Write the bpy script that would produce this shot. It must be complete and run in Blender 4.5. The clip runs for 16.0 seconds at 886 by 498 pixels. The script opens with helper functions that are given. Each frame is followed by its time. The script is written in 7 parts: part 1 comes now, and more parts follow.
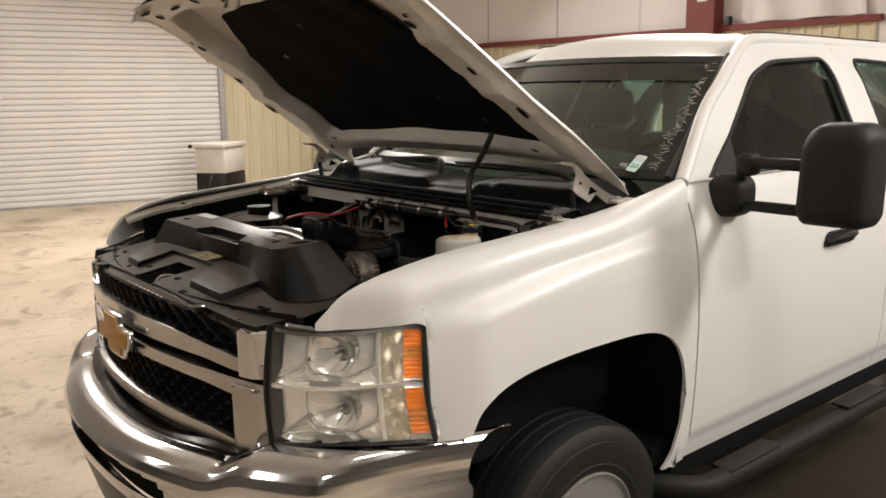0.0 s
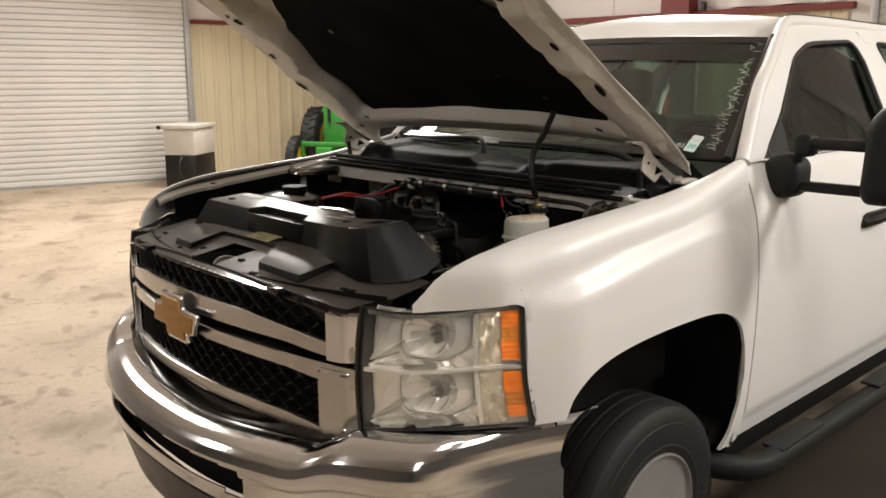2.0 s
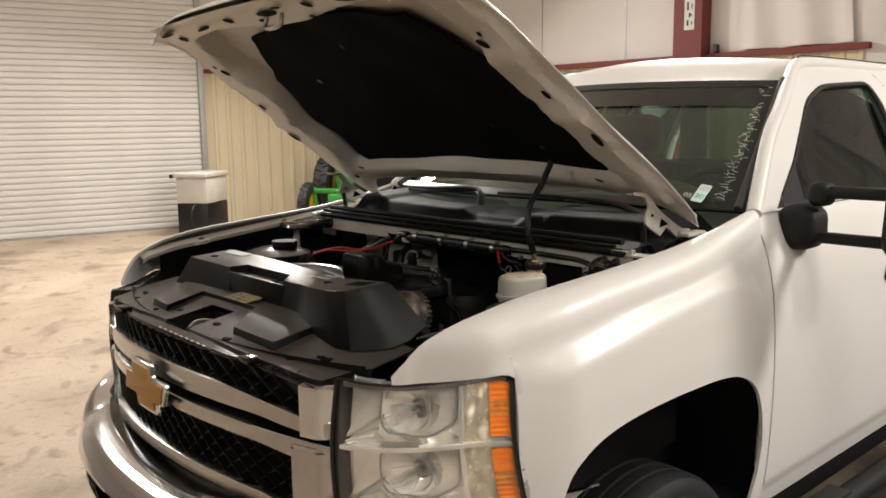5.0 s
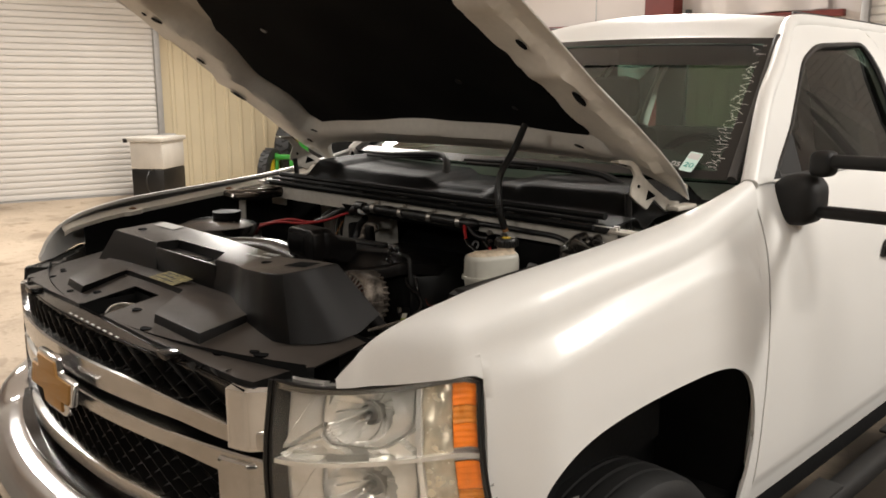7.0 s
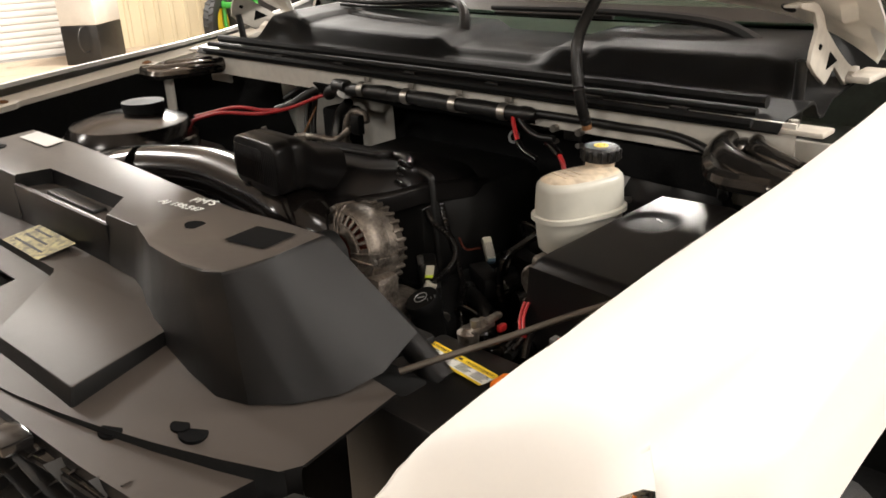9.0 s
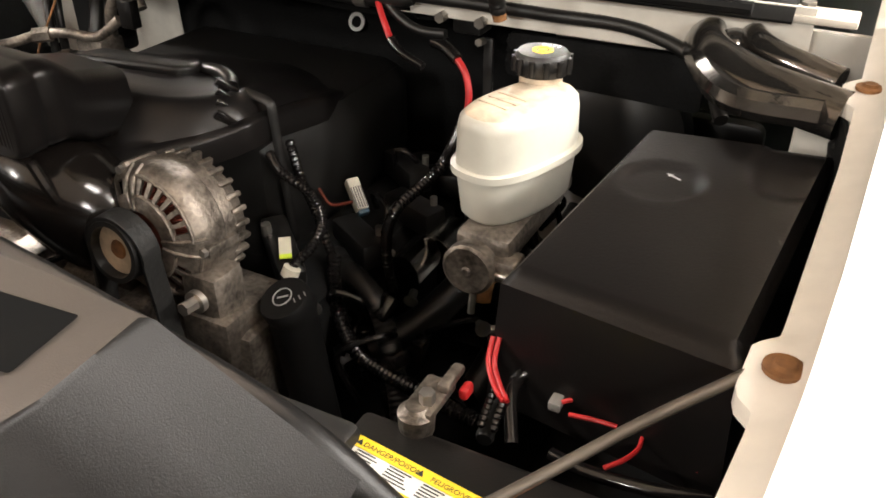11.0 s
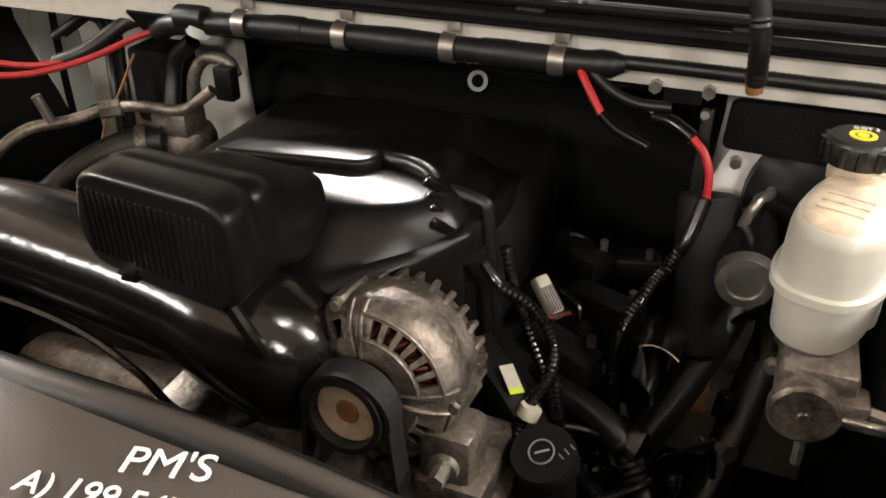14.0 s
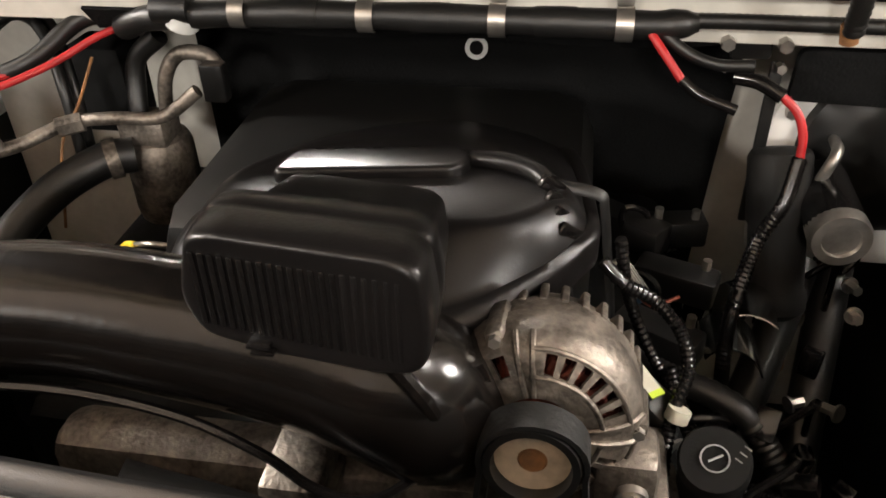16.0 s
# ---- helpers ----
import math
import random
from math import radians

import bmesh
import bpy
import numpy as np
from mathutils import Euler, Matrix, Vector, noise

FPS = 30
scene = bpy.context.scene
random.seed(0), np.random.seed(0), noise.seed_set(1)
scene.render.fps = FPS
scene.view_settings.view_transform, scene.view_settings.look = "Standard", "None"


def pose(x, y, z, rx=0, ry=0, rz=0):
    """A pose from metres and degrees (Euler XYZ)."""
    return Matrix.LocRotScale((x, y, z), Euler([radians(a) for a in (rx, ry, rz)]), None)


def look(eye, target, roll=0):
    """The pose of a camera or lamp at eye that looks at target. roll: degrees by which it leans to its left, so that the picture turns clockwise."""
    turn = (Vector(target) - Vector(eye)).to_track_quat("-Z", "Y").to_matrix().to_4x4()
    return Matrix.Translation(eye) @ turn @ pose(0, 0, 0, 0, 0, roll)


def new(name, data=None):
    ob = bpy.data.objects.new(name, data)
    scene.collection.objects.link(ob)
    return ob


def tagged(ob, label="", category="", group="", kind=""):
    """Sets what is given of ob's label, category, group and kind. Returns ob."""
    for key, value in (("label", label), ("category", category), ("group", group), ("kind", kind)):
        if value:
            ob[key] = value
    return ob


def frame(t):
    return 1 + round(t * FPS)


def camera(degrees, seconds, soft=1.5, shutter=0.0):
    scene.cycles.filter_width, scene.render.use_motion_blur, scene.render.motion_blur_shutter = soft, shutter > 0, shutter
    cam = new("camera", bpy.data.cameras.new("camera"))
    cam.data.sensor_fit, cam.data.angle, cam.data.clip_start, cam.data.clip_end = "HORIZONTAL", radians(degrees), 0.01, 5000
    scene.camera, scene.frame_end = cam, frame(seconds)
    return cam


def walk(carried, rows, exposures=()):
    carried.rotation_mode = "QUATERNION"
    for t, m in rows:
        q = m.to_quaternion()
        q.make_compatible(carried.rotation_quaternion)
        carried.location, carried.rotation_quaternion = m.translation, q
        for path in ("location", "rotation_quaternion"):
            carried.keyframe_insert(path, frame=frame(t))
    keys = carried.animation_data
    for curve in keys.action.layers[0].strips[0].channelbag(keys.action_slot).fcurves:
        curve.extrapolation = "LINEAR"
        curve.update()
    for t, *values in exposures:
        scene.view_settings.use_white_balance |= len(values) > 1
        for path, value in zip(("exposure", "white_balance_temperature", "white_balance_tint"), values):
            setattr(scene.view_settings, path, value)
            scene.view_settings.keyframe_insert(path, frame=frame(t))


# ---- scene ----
cam = camera(56.8, 16.0, soft=1.7)
PATH = [
    (0, (2.47, -0.883, 1.748), (0.955, 0.368, 1.376), -0.6),
    (0.5, (2.435, -0.897, 1.749), (0.936, 0.376, 1.381), -1.0),
    (1, (2.337, -0.952, 1.75), (0.878, 0.366, 1.381), -0.6),
    (1.5, (2.244, -1.052, 1.739), (0.804, 0.282, 1.354), -0.0),
    (2, (2.2, -1.115, 1.728), (0.766, 0.217, 1.318), -0.0),
    (2.5, (2.193, -1.09, 1.734), (0.755, 0.235, 1.314), 0.0),
    (3, (2.193, -0.987, 1.743), (0.721, 0.303, 1.334), -0.4),
    (3.5, (2.202, -0.87, 1.745), (0.694, 0.385, 1.354), -0.3),
    (3.7, (2.206, -0.84, 1.752), (0.685, 0.404, 1.379), 0.1),
    (5.8, (2.056, -0.995, 1.717), (0.621, 0.367, 1.425), -1.9),
    (6, (2.036, -0.989, 1.707), (0.626, 0.392, 1.389), -1.7),
    (6.5, (1.993, -0.895, 1.703), (0.606, 0.497, 1.333), -1.2),
    (7, (1.931, -0.734, 1.715), (0.518, 0.628, 1.331), -0.1),
    (7.5, (1.81, -0.617, 1.696), (0.393, 0.711, 1.217), 0.3),
    (8, (1.559, -0.49, 1.699), (0.182, 0.842, 1.127), -0.6),
    (8.2, (1.487, -0.443, 1.697), (0.128, 0.9, 1.105), -1.0),
    (10.3, (0.916, 0.021, 1.616), (-0.127, 1.389, 0.596), -1.3),
    (10.5, (0.892, 0.033, 1.613), (-0.077, 1.448, 0.583), -1.0),
    (11, (0.844, 0.049, 1.607), (0.064, 1.557, 0.549), -0.1),
    (11.5, (0.808, 0.086, 1.595), (0.095, 1.607, 0.509), 0.3),
    (12, (0.747, 0.129, 1.6), (0.009, 1.642, 0.519), 0.7),
    (12.5, (0.685, 0.149, 1.602), (-0.134, 1.632, 0.538), 1.2),
    (13, (0.608, 0.147, 1.594), (-0.228, 1.627, 0.54), 1.0),
    (13.5, (0.532, 0.129, 1.599), (-0.233, 1.655, 0.557), 0.7),
    (14, (0.476, 0.099, 1.605), (-0.161, 1.697, 0.586), -0.1),
    (14.5, (0.421, 0.103, 1.605), (-0.095, 1.757, 0.608), -0.5),
    (15, (0.345, 0.117, 1.595), (-0.119, 1.795, 0.609), 0.4),
    (15.5, (0.256, 0.141, 1.591), (-0.155, 1.813, 0.572), -0.1),
    (16, (0.234, 0.139, 1.611), (-0.056, 1.758, 0.474), -1.5),
]
walk(cam, [(t, look(eye, target, roll)) for t, eye, target, roll in PATH],
     exposures=((0, 0.05), (6.5, 0.08), (7.5, 0.12), (8.2, 0.3), (10.3, 2.25), (11.0, 2.25), (12.5, 2.12), (14.0, 2.05), (15.5, 2.45), (16.0, 2.5)))

# ---- world and lamps ----
world = bpy.data.worlds.new("world")
scene.world = world
world.use_nodes = True
world.node_tree.nodes["Background"].inputs[0].default_value = (0.9, 0.85, 0.8, 1)
world.node_tree.nodes["Background"].inputs[1].default_value = 0.02


def unseen_lamp(x, y, z, power, size=1.1):
    data = bpy.data.lights.new("unseen_lamp", "AREA")
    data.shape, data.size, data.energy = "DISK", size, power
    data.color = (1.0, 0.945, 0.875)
    ob = new("unseen_lamp", data)
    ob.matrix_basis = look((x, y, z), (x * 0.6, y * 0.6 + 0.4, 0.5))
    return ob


# round high-bay lamps, none in view; some added to brighten bay and door
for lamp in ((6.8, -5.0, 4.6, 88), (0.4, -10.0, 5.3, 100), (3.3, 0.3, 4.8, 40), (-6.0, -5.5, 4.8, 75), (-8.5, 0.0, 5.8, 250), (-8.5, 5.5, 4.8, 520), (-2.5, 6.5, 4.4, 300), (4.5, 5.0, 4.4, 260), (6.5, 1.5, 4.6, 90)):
    unseen_lamp(*lamp)
# ---- materials ----
def mat(name, base, rough=0.5, metal=0.0, vary=0.15, scale=6.0, bump=0.0, bscale=60.0, coat=0.0, dark=None, mottle=1.5, spec=0.5, trans=0.0, rvar=0.12):
    """A surface with colour and gloss varied at two scales and a fine relief."""
    m = bpy.data.materials.new(name)
    m.use_nodes = True
    nt = m.node_tree
    b = nt.nodes["Principled BSDF"]
    tc = nt.nodes.new("ShaderNodeTexCoord")
    n1 = nt.nodes.new("ShaderNodeTexNoise")
    n1.inputs["Scale"].default_value, n1.inputs["Detail"].default_value = scale, 6
    n2 = nt.nodes.new("ShaderNodeTexNoise")
    n2.inputs["Scale"].default_value, n2.inputs["Detail"].default_value = bscale, 4
    for n in (n1, n2):
        nt.links.new(tc.outputs["Object"], n.inputs["Vector"])
    mix = nt.nodes.new("ShaderNodeMath")
    mix.operation = "MULTIPLY_ADD"
    mix.inputs[1].default_value = 0.35
    nt.links.new(n2.outputs["Fac"], mix.inputs[0])
    sc = nt.nodes.new("ShaderNodeMath")
    sc.operation = "MULTIPLY"
    sc.inputs[1].default_value = 0.65
    nt.links.new(n1.outputs["Fac"], sc.inputs[0])
    nt.links.new(sc.outputs[0], mix.inputs[2])
    ramp = nt.nodes.new("ShaderNodeValToRGB")
    lo = dark or tuple(c * (1 - vary) for c in base)
    hi = tuple(min(1, c * (1 + vary * 0.5)) for c in base)
    ramp.color_ramp.elements[0].position, ramp.color_ramp.elements[1].position = 0.5 - 0.12 * mottle, 0.5 + 0.12 * mottle
    ramp.color_ramp.elements[0].color, ramp.color_ramp.elements[1].color = (*lo, 1), (*hi, 1)
    nt.links.new(mix.outputs[0], ramp.inputs[0])
    nt.links.new(ramp.outputs[0], b.inputs["Base Color"])
    rr = nt.nodes.new("ShaderNodeMapRange")
    rr.inputs["To Min"].default_value, rr.inputs["To Max"].default_value = max(0.01, rough - rvar), min(1, rough + rvar)
    nt.links.new(n1.outputs["Fac"], rr.inputs["Value"])
    nt.links.new(rr.outputs[0], b.inputs["Roughness"])
    b.inputs["Metallic"].default_value = metal
    b.inputs["Coat Weight"].default_value = coat
    b.inputs["Coat Roughness"].default_value = 0.06
    b.inputs["Specular IOR Level"].default_value = spec
    b.inputs["Transmission Weight"].default_value = trans
    if bump:
        bp = nt.nodes.new("ShaderNodeBump")
        bp.inputs["Strength"].default_value, bp.inputs["Distance"].default_value = bump, 0.004
        nt.links.new(n2.outputs["Fac"], bp.inputs["Height"])
        nt.links.new(bp.outputs[0], b.inputs["Normal"])
    return m


def glass_mat(name, tint, rough=0.0, ior=1.45):
    m = bpy.data.materials.new(name)
    m.use_nodes = True
    b = m.node_tree.nodes["Principled BSDF"]
    b.inputs["Base Color"].default_value = (*tint, 1)
    b.inputs["Roughness"].default_value = rough
    b.inputs["Transmission Weight"].default_value = 1.0
    b.inputs["IOR"].default_value = ior
    return m


WHITE = mat("white_paint", (0.74, 0.73, 0.705), 0.42, vary=0.02, scale=1.5, coat=0.09, bscale=200, rvar=0.02)
HOODIN = mat("hood_inner_paint", (0.74, 0.70, 0.63), 0.45, vary=0.12, scale=5, coat=0.1)
PAD = mat("hood_pad", (0.008, 0.008, 0.008), 0.95, vary=0.4, scale=9, bump=0.5, bscale=250, spec=0.1)
CHROME = mat("chrome", (0.74, 0.75, 0.76), 0.12, 1.0, vary=0.06, scale=4, rvar=0.06)
CHROME2 = mat("worn_chrome", (0.58, 0.575, 0.56), 0.22, 1.0, vary=0.12, scale=12)
GOLD = mat("gold_emblem", (0.45, 0.24, 0.07), 0.45, 0.3, vary=0.12, scale=30, bump=0.3, bscale=300)
BLK = mat("black_plastic", (0.008, 0.0075, 0.007), 0.40, vary=0.35, scale=8, bump=0.08, bscale=700)
MATTE = mat("matte_black_plastic", (0.010, 0.0095, 0.009), 0.62, vary=0.3, scale=9, bump=0.1, bscale=500, spec=0.3)
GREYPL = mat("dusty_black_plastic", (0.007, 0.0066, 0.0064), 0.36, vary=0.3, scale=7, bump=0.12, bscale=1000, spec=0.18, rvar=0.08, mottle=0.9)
SATIN = mat("satin_black_plastic", (0.006, 0.0052, 0.005), 0.31, vary=0.25, scale=7, bump=0.05, bscale=350, spec=0.28, rvar=0.05)
DUCT = mat("duct_plastic", (0.006, 0.0048, 0.0042), 0.17, vary=0.3, scale=6, bump=0.08, bscale=70, spec=0.42, rvar=0.05)
COWLPL = mat("cowl_plastic", (0.006, 0.0058, 0.0056), 0.66, vary=0.3, scale=9, bump=0.1, bscale=500, spec=0.16)


def dust_and_sheen(m, colour, amount):
    """Paler colour on the faces of a part that look up: dust, and sheen painted in."""
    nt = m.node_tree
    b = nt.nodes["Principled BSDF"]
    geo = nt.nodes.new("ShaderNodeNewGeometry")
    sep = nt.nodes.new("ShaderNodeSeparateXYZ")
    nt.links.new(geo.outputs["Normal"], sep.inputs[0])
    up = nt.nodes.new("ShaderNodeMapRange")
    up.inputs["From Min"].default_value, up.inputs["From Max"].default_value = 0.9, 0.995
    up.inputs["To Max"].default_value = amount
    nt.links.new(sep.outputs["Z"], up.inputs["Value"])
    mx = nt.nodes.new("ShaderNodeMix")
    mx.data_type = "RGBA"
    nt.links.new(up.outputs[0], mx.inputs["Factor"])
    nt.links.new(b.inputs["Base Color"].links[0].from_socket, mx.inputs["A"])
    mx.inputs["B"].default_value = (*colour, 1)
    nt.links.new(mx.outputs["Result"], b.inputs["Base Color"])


# tops of the cover plastic paler: dust, with the light they catch in the colour
dust_and_sheen(GREYPL, (0.095, 0.081, 0.071), 0.62)
BLKGLOSS = mat("shiny_black_plastic", (0.006, 0.0052, 0.005), 0.16, vary=0.3, scale=9, bump=0.06, bscale=200)
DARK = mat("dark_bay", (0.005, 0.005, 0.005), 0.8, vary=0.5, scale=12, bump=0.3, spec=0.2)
RUBBER = mat("tyre_rubber", (0.007, 0.0068, 0.0065), 0.62, vary=0.25, scale=10, bump=0.3, bscale=150)
ALU = mat("cast_aluminium", (0.20, 0.172, 0.145), 0.46, 0.75, vary=0.7, scale=26, bump=0.35, bscale=180, mottle=1.1, dark=(0.055, 0.046, 0.038))
STEEL = mat("steel", (0.45, 0.42, 0.38), 0.35, 0.9, vary=0.3, scale=30)
RIM = mat("wheel_paint", (0.45, 0.44, 0.42), 0.35, 0.7, vary=0.1, scale=8)
RESIN = mat("milky_plastic", (0.44, 0.425, 0.37), 0.35, vary=0.08, scale=14, bump=0.12, bscale=60)
RESTOP = mat("yellowed_plastic", (0.56, 0.46, 0.34), 0.45, vary=0.4, scale=35, bump=0.3, bscale=70)
REDW = mat("red_wire", (0.42, 0.018, 0.02), 0.4, vary=0.2, scale=40)
AMBERDK = mat("amber_lens_shaded", (0.62, 0.20, 0.02), 0.3, vary=0.3, scale=40)
AMBER = mat("amber_lens", (0.80, 0.19, 0.006), 0.35, vary=0.2, scale=30)
COPPER = mat("copper_winding", (0.13, 0.03, 0.018), 0.4, 0.6, vary=0.4, scale=60)
RUST = mat("rust", (0.24, 0.11, 0.04), 0.9, vary=0.5, scale=60, bump=0.5)
YELLOW = mat("yellow_print", (0.78, 0.55, 0.03), 0.5, vary=0.1)
PAPER = mat("label_paper", (0.62, 0.62, 0.60), 0.6, vary=0.1)
INK = mat("print_ink", (0.02, 0.02, 0.02), 0.6, vary=0.1)
GLASS = glass_mat("window_glass", (0.36, 0.50, 0.43))
SIDEGLASS = glass_mat("side_glass", (0.16, 0.21, 0.18))
LENS = glass_mat("lamp_lens", (0.96, 0.95, 0.92), 0.06)


def concrete_mat():
    """Tan slab with pale wear, dark oil stains and pits."""
    m = mat("concrete", (0.43, 0.35, 0.265), 0.55, vary=0.25, scale=0.9, bump=0.25, bscale=40, mottle=1.2, dark=(0.32, 0.25, 0.18))
    nt = m.node_tree
    b = nt.nodes["Principled BSDF"]
    src = b.inputs["Base Color"].links[0].from_socket
    tc = nt.nodes["Texture Coordinate"]
    for sc, lo, hi, dark, dist in ((1.3, 0.56, 0.68, (0.19, 0.14, 0.095), 0.6), (3.7, 0.57, 0.68, (0.20, 0.145, 0.09), 0.8), (0.6, 0.52, 0.72, (0.58, 0.48, 0.37), 0.5), (12.0, 0.58, 0.74, (0.24, 0.18, 0.12), 0.3)):
        n = nt.nodes.new("ShaderNodeTexNoise")
        n.inputs["Scale"].default_value, n.inputs["Detail"].default_value, n.inputs["Distortion"].default_value = sc, 7, dist
        nt.links.new(tc.outputs["Object"], n.inputs["Vector"])
        r = nt.nodes.new("ShaderNodeMapRange")
        r.inputs["From Min"].default_value, r.inputs["From Max"].default_value = lo, hi
        r.inputs["To Max"].default_value = 0.75
        nt.links.new(n.outputs["Fac"], r.inputs["Value"])
        mx = nt.nodes.new("ShaderNodeMix")
        mx.data_type = "RGBA"
        nt.links.new(r.outputs[0], mx.inputs["Factor"])
        nt.links.new(src, mx.inputs["A"])
        mx.inputs["B"].default_value = (*dark, 1)
        src = mx.outputs["Result"]
    # darker strip with a wavy edge along the parked truck
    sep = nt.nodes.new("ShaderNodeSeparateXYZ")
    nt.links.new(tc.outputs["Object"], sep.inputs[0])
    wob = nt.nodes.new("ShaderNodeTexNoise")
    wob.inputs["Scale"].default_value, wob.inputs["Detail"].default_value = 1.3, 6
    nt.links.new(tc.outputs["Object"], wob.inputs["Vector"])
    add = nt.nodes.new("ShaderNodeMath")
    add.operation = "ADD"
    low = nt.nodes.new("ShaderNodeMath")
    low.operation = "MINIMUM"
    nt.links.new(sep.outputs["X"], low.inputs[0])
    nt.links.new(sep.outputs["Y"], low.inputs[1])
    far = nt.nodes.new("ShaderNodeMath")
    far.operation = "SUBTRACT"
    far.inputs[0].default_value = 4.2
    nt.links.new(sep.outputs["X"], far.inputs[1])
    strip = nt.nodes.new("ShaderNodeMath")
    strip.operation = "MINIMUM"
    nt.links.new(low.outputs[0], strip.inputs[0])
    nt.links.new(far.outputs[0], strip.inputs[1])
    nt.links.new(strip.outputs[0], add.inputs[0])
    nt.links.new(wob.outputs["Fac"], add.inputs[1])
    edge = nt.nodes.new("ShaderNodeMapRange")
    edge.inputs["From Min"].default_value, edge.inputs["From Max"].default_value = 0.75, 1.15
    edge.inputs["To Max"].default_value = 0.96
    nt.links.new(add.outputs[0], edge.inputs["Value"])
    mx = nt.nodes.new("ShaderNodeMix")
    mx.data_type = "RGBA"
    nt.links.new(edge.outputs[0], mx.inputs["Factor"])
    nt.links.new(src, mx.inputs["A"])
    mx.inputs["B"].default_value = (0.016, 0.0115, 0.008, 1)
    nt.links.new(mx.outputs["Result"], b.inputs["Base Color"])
    return m


# near-black for flat marks that stand in for the shade inside holes
VOID = mat("hole_shade", (0.004, 0.004, 0.004), 0.95, vary=0.1, spec=0.05)
CONCRETE = concrete_mat()
TANMETAL = mat("tan_metal", (0.60, 0.52, 0.36), 0.5, vary=0.06, scale=2)
DOORWHITE = mat("door_white_metal", (0.70, 0.68, 0.65), 0.45, vary=0.06, scale=1.5)
LINER = mat("white_liner", (0.68, 0.64, 0.62), 0.7, vary=0.05, scale=1.2, bump=0.2, bscale=3)
# darkened copy of the liner: shade put into the colour of unseen walls
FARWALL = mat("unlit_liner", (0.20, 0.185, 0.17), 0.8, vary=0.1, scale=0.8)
REDSTEEL = mat("red_oxide_steel", (0.16, 0.025, 0.018), 0.6, vary=0.2, scale=3)
GALV = mat("galvanised", (0.42, 0.42, 0.42), 0.5, 0.6, vary=0.15, scale=10)
GREEN = mat("green_paint", (0.03, 0.22, 0.03), 0.4, vary=0.2, scale=8, coat=0.3)
YELPAINT = mat("yellow_paint", (0.75, 0.55, 0.03), 0.4, vary=0.1)
SEATF = mat("grey_seat_cloth", (0.16, 0.15, 0.14), 0.9, vary=0.2, scale=20, bump=0.4)
DASH = mat("grey_dashboard", (0.18, 0.18, 0.16), 0.6, vary=0.2, scale=8)
HEATW = mat("heater_enamel", (0.58, 0.55, 0.50), 0.45, vary=0.15, scale=4)


# ---- building blocks ----
def obj(name, bm, material, parent=None, label="", smooth=True, angle=38):
    me = bpy.data.meshes.new(name)
    bmesh.ops.recalc_face_normals(bm, faces=bm.faces)
    for f in bm.faces:
        f.smooth = smooth
    if smooth:
        lim = radians(angle)
        for e in bm.edges:
            if len(e.link_faces) == 2 and e.calc_face_angle(0) > lim:
                e.smooth = False
    bm.to_mesh(me)
    bm.free()
    me.materials.append(material)
    ob = new(name, me)
    if parent:
        ob.parent = parent
        up = parent.matrix_basis.copy()
        if parent.parent:
            up = parent.parent.matrix_basis @ parent.matrix_parent_inverse @ up
        ob.matrix_parent_inverse = up.inverted()
    if label:
        ob["label"] = label
    return ob


part = obj


def thing(name, at, label, category, group=""):
    ob = new(name)
    ob.empty_display_size = 0.1
    ob.location = at
    ob.matrix_basis = Matrix.Translation(at)
    return tagged(ob, label, category, group)


def B():
    return bmesh.new()


def box(bm, lo, hi, bevel=0.0, seg=2, m=None):
    """A box from corner to corner, with rounded edges."""
    c = [(a + b) / 2 for a, b in zip(lo, hi)]
    s = [abs(b - a) for a, b in zip(lo, hi)]
    r = bmesh.ops.create_cube(bm, size=1, matrix=(m or Matrix()) @ Matrix.Translation(c) @ Matrix.Diagonal((*s, 1)))
    vs = r["verts"]
    if bevel:
        es = {e for v in vs for e in v.link_edges}
        bmesh.ops.bevel(bm, geom=list(es), offset=bevel, segments=seg, affect="EDGES", profile=0.5)
    return bm


def cyl(bm, a, b, r1, r2=None, n=20, cap=True):
    """A cylinder or cone from a to b."""
    a, b = Vector(a), Vector(b)
    d = b - a
    m = Matrix.Translation((a + b) / 2) @ d.to_track_quat("Z", "Y").to_matrix().to_4x4()
    bmesh.ops.create_cone(bm, cap_ends=cap, segments=n, radius1=r1, radius2=r1 if r2 is None else r2, depth=d.length, matrix=m)
    return bm


def lathe(bm, prof, m, n=28, arc=360.0):
    """A turned body: rows of (radius, height) about the z axis of m."""
    rings = []
    full = arc >= 359.9
    cnt = n if full else n + 1
    for r, h in prof:
        rings.append([bm.verts.new(m @ Vector((r * math.cos(radians(arc) * i / n), r * math.sin(radians(arc) * i / n), h))) for i in range(cnt)])
    for p, q in zip(rings, rings[1:]):
        for i in range(cnt if full else cnt - 1):
            j = (i + 1) % cnt
            bm.faces.new((p[i], p[j], q[j], q[i]))
    for ring, rad in ((rings[0], prof[0][0]), (rings[-1], prof[-1][0])):
        if rad > 1e-4 and full:
            bm.faces.new(ring)
    return bm


def smooth_path(pts, k=6):
    """Points along a smooth line through the given ones."""
    P = [Vector(p) for p in pts]
    if len(P) < 3:
        return P
    Q = [2 * P[0] - P[1]] + P + [2 * P[-1] - P[-2]]
    out = []
    for i in range(1, len(Q) - 2):
        for s in range(k):
            u = s / k
            a, b, c, d = Q[i - 1:i + 3]
            out.append(0.5 * (2 * b + (c - a) * u + (2 * a - 5 * b + 4 * c - d) * u * u + (3 * b - a - 3 * c + d) * u ** 3))
    return out + [P[-1]]


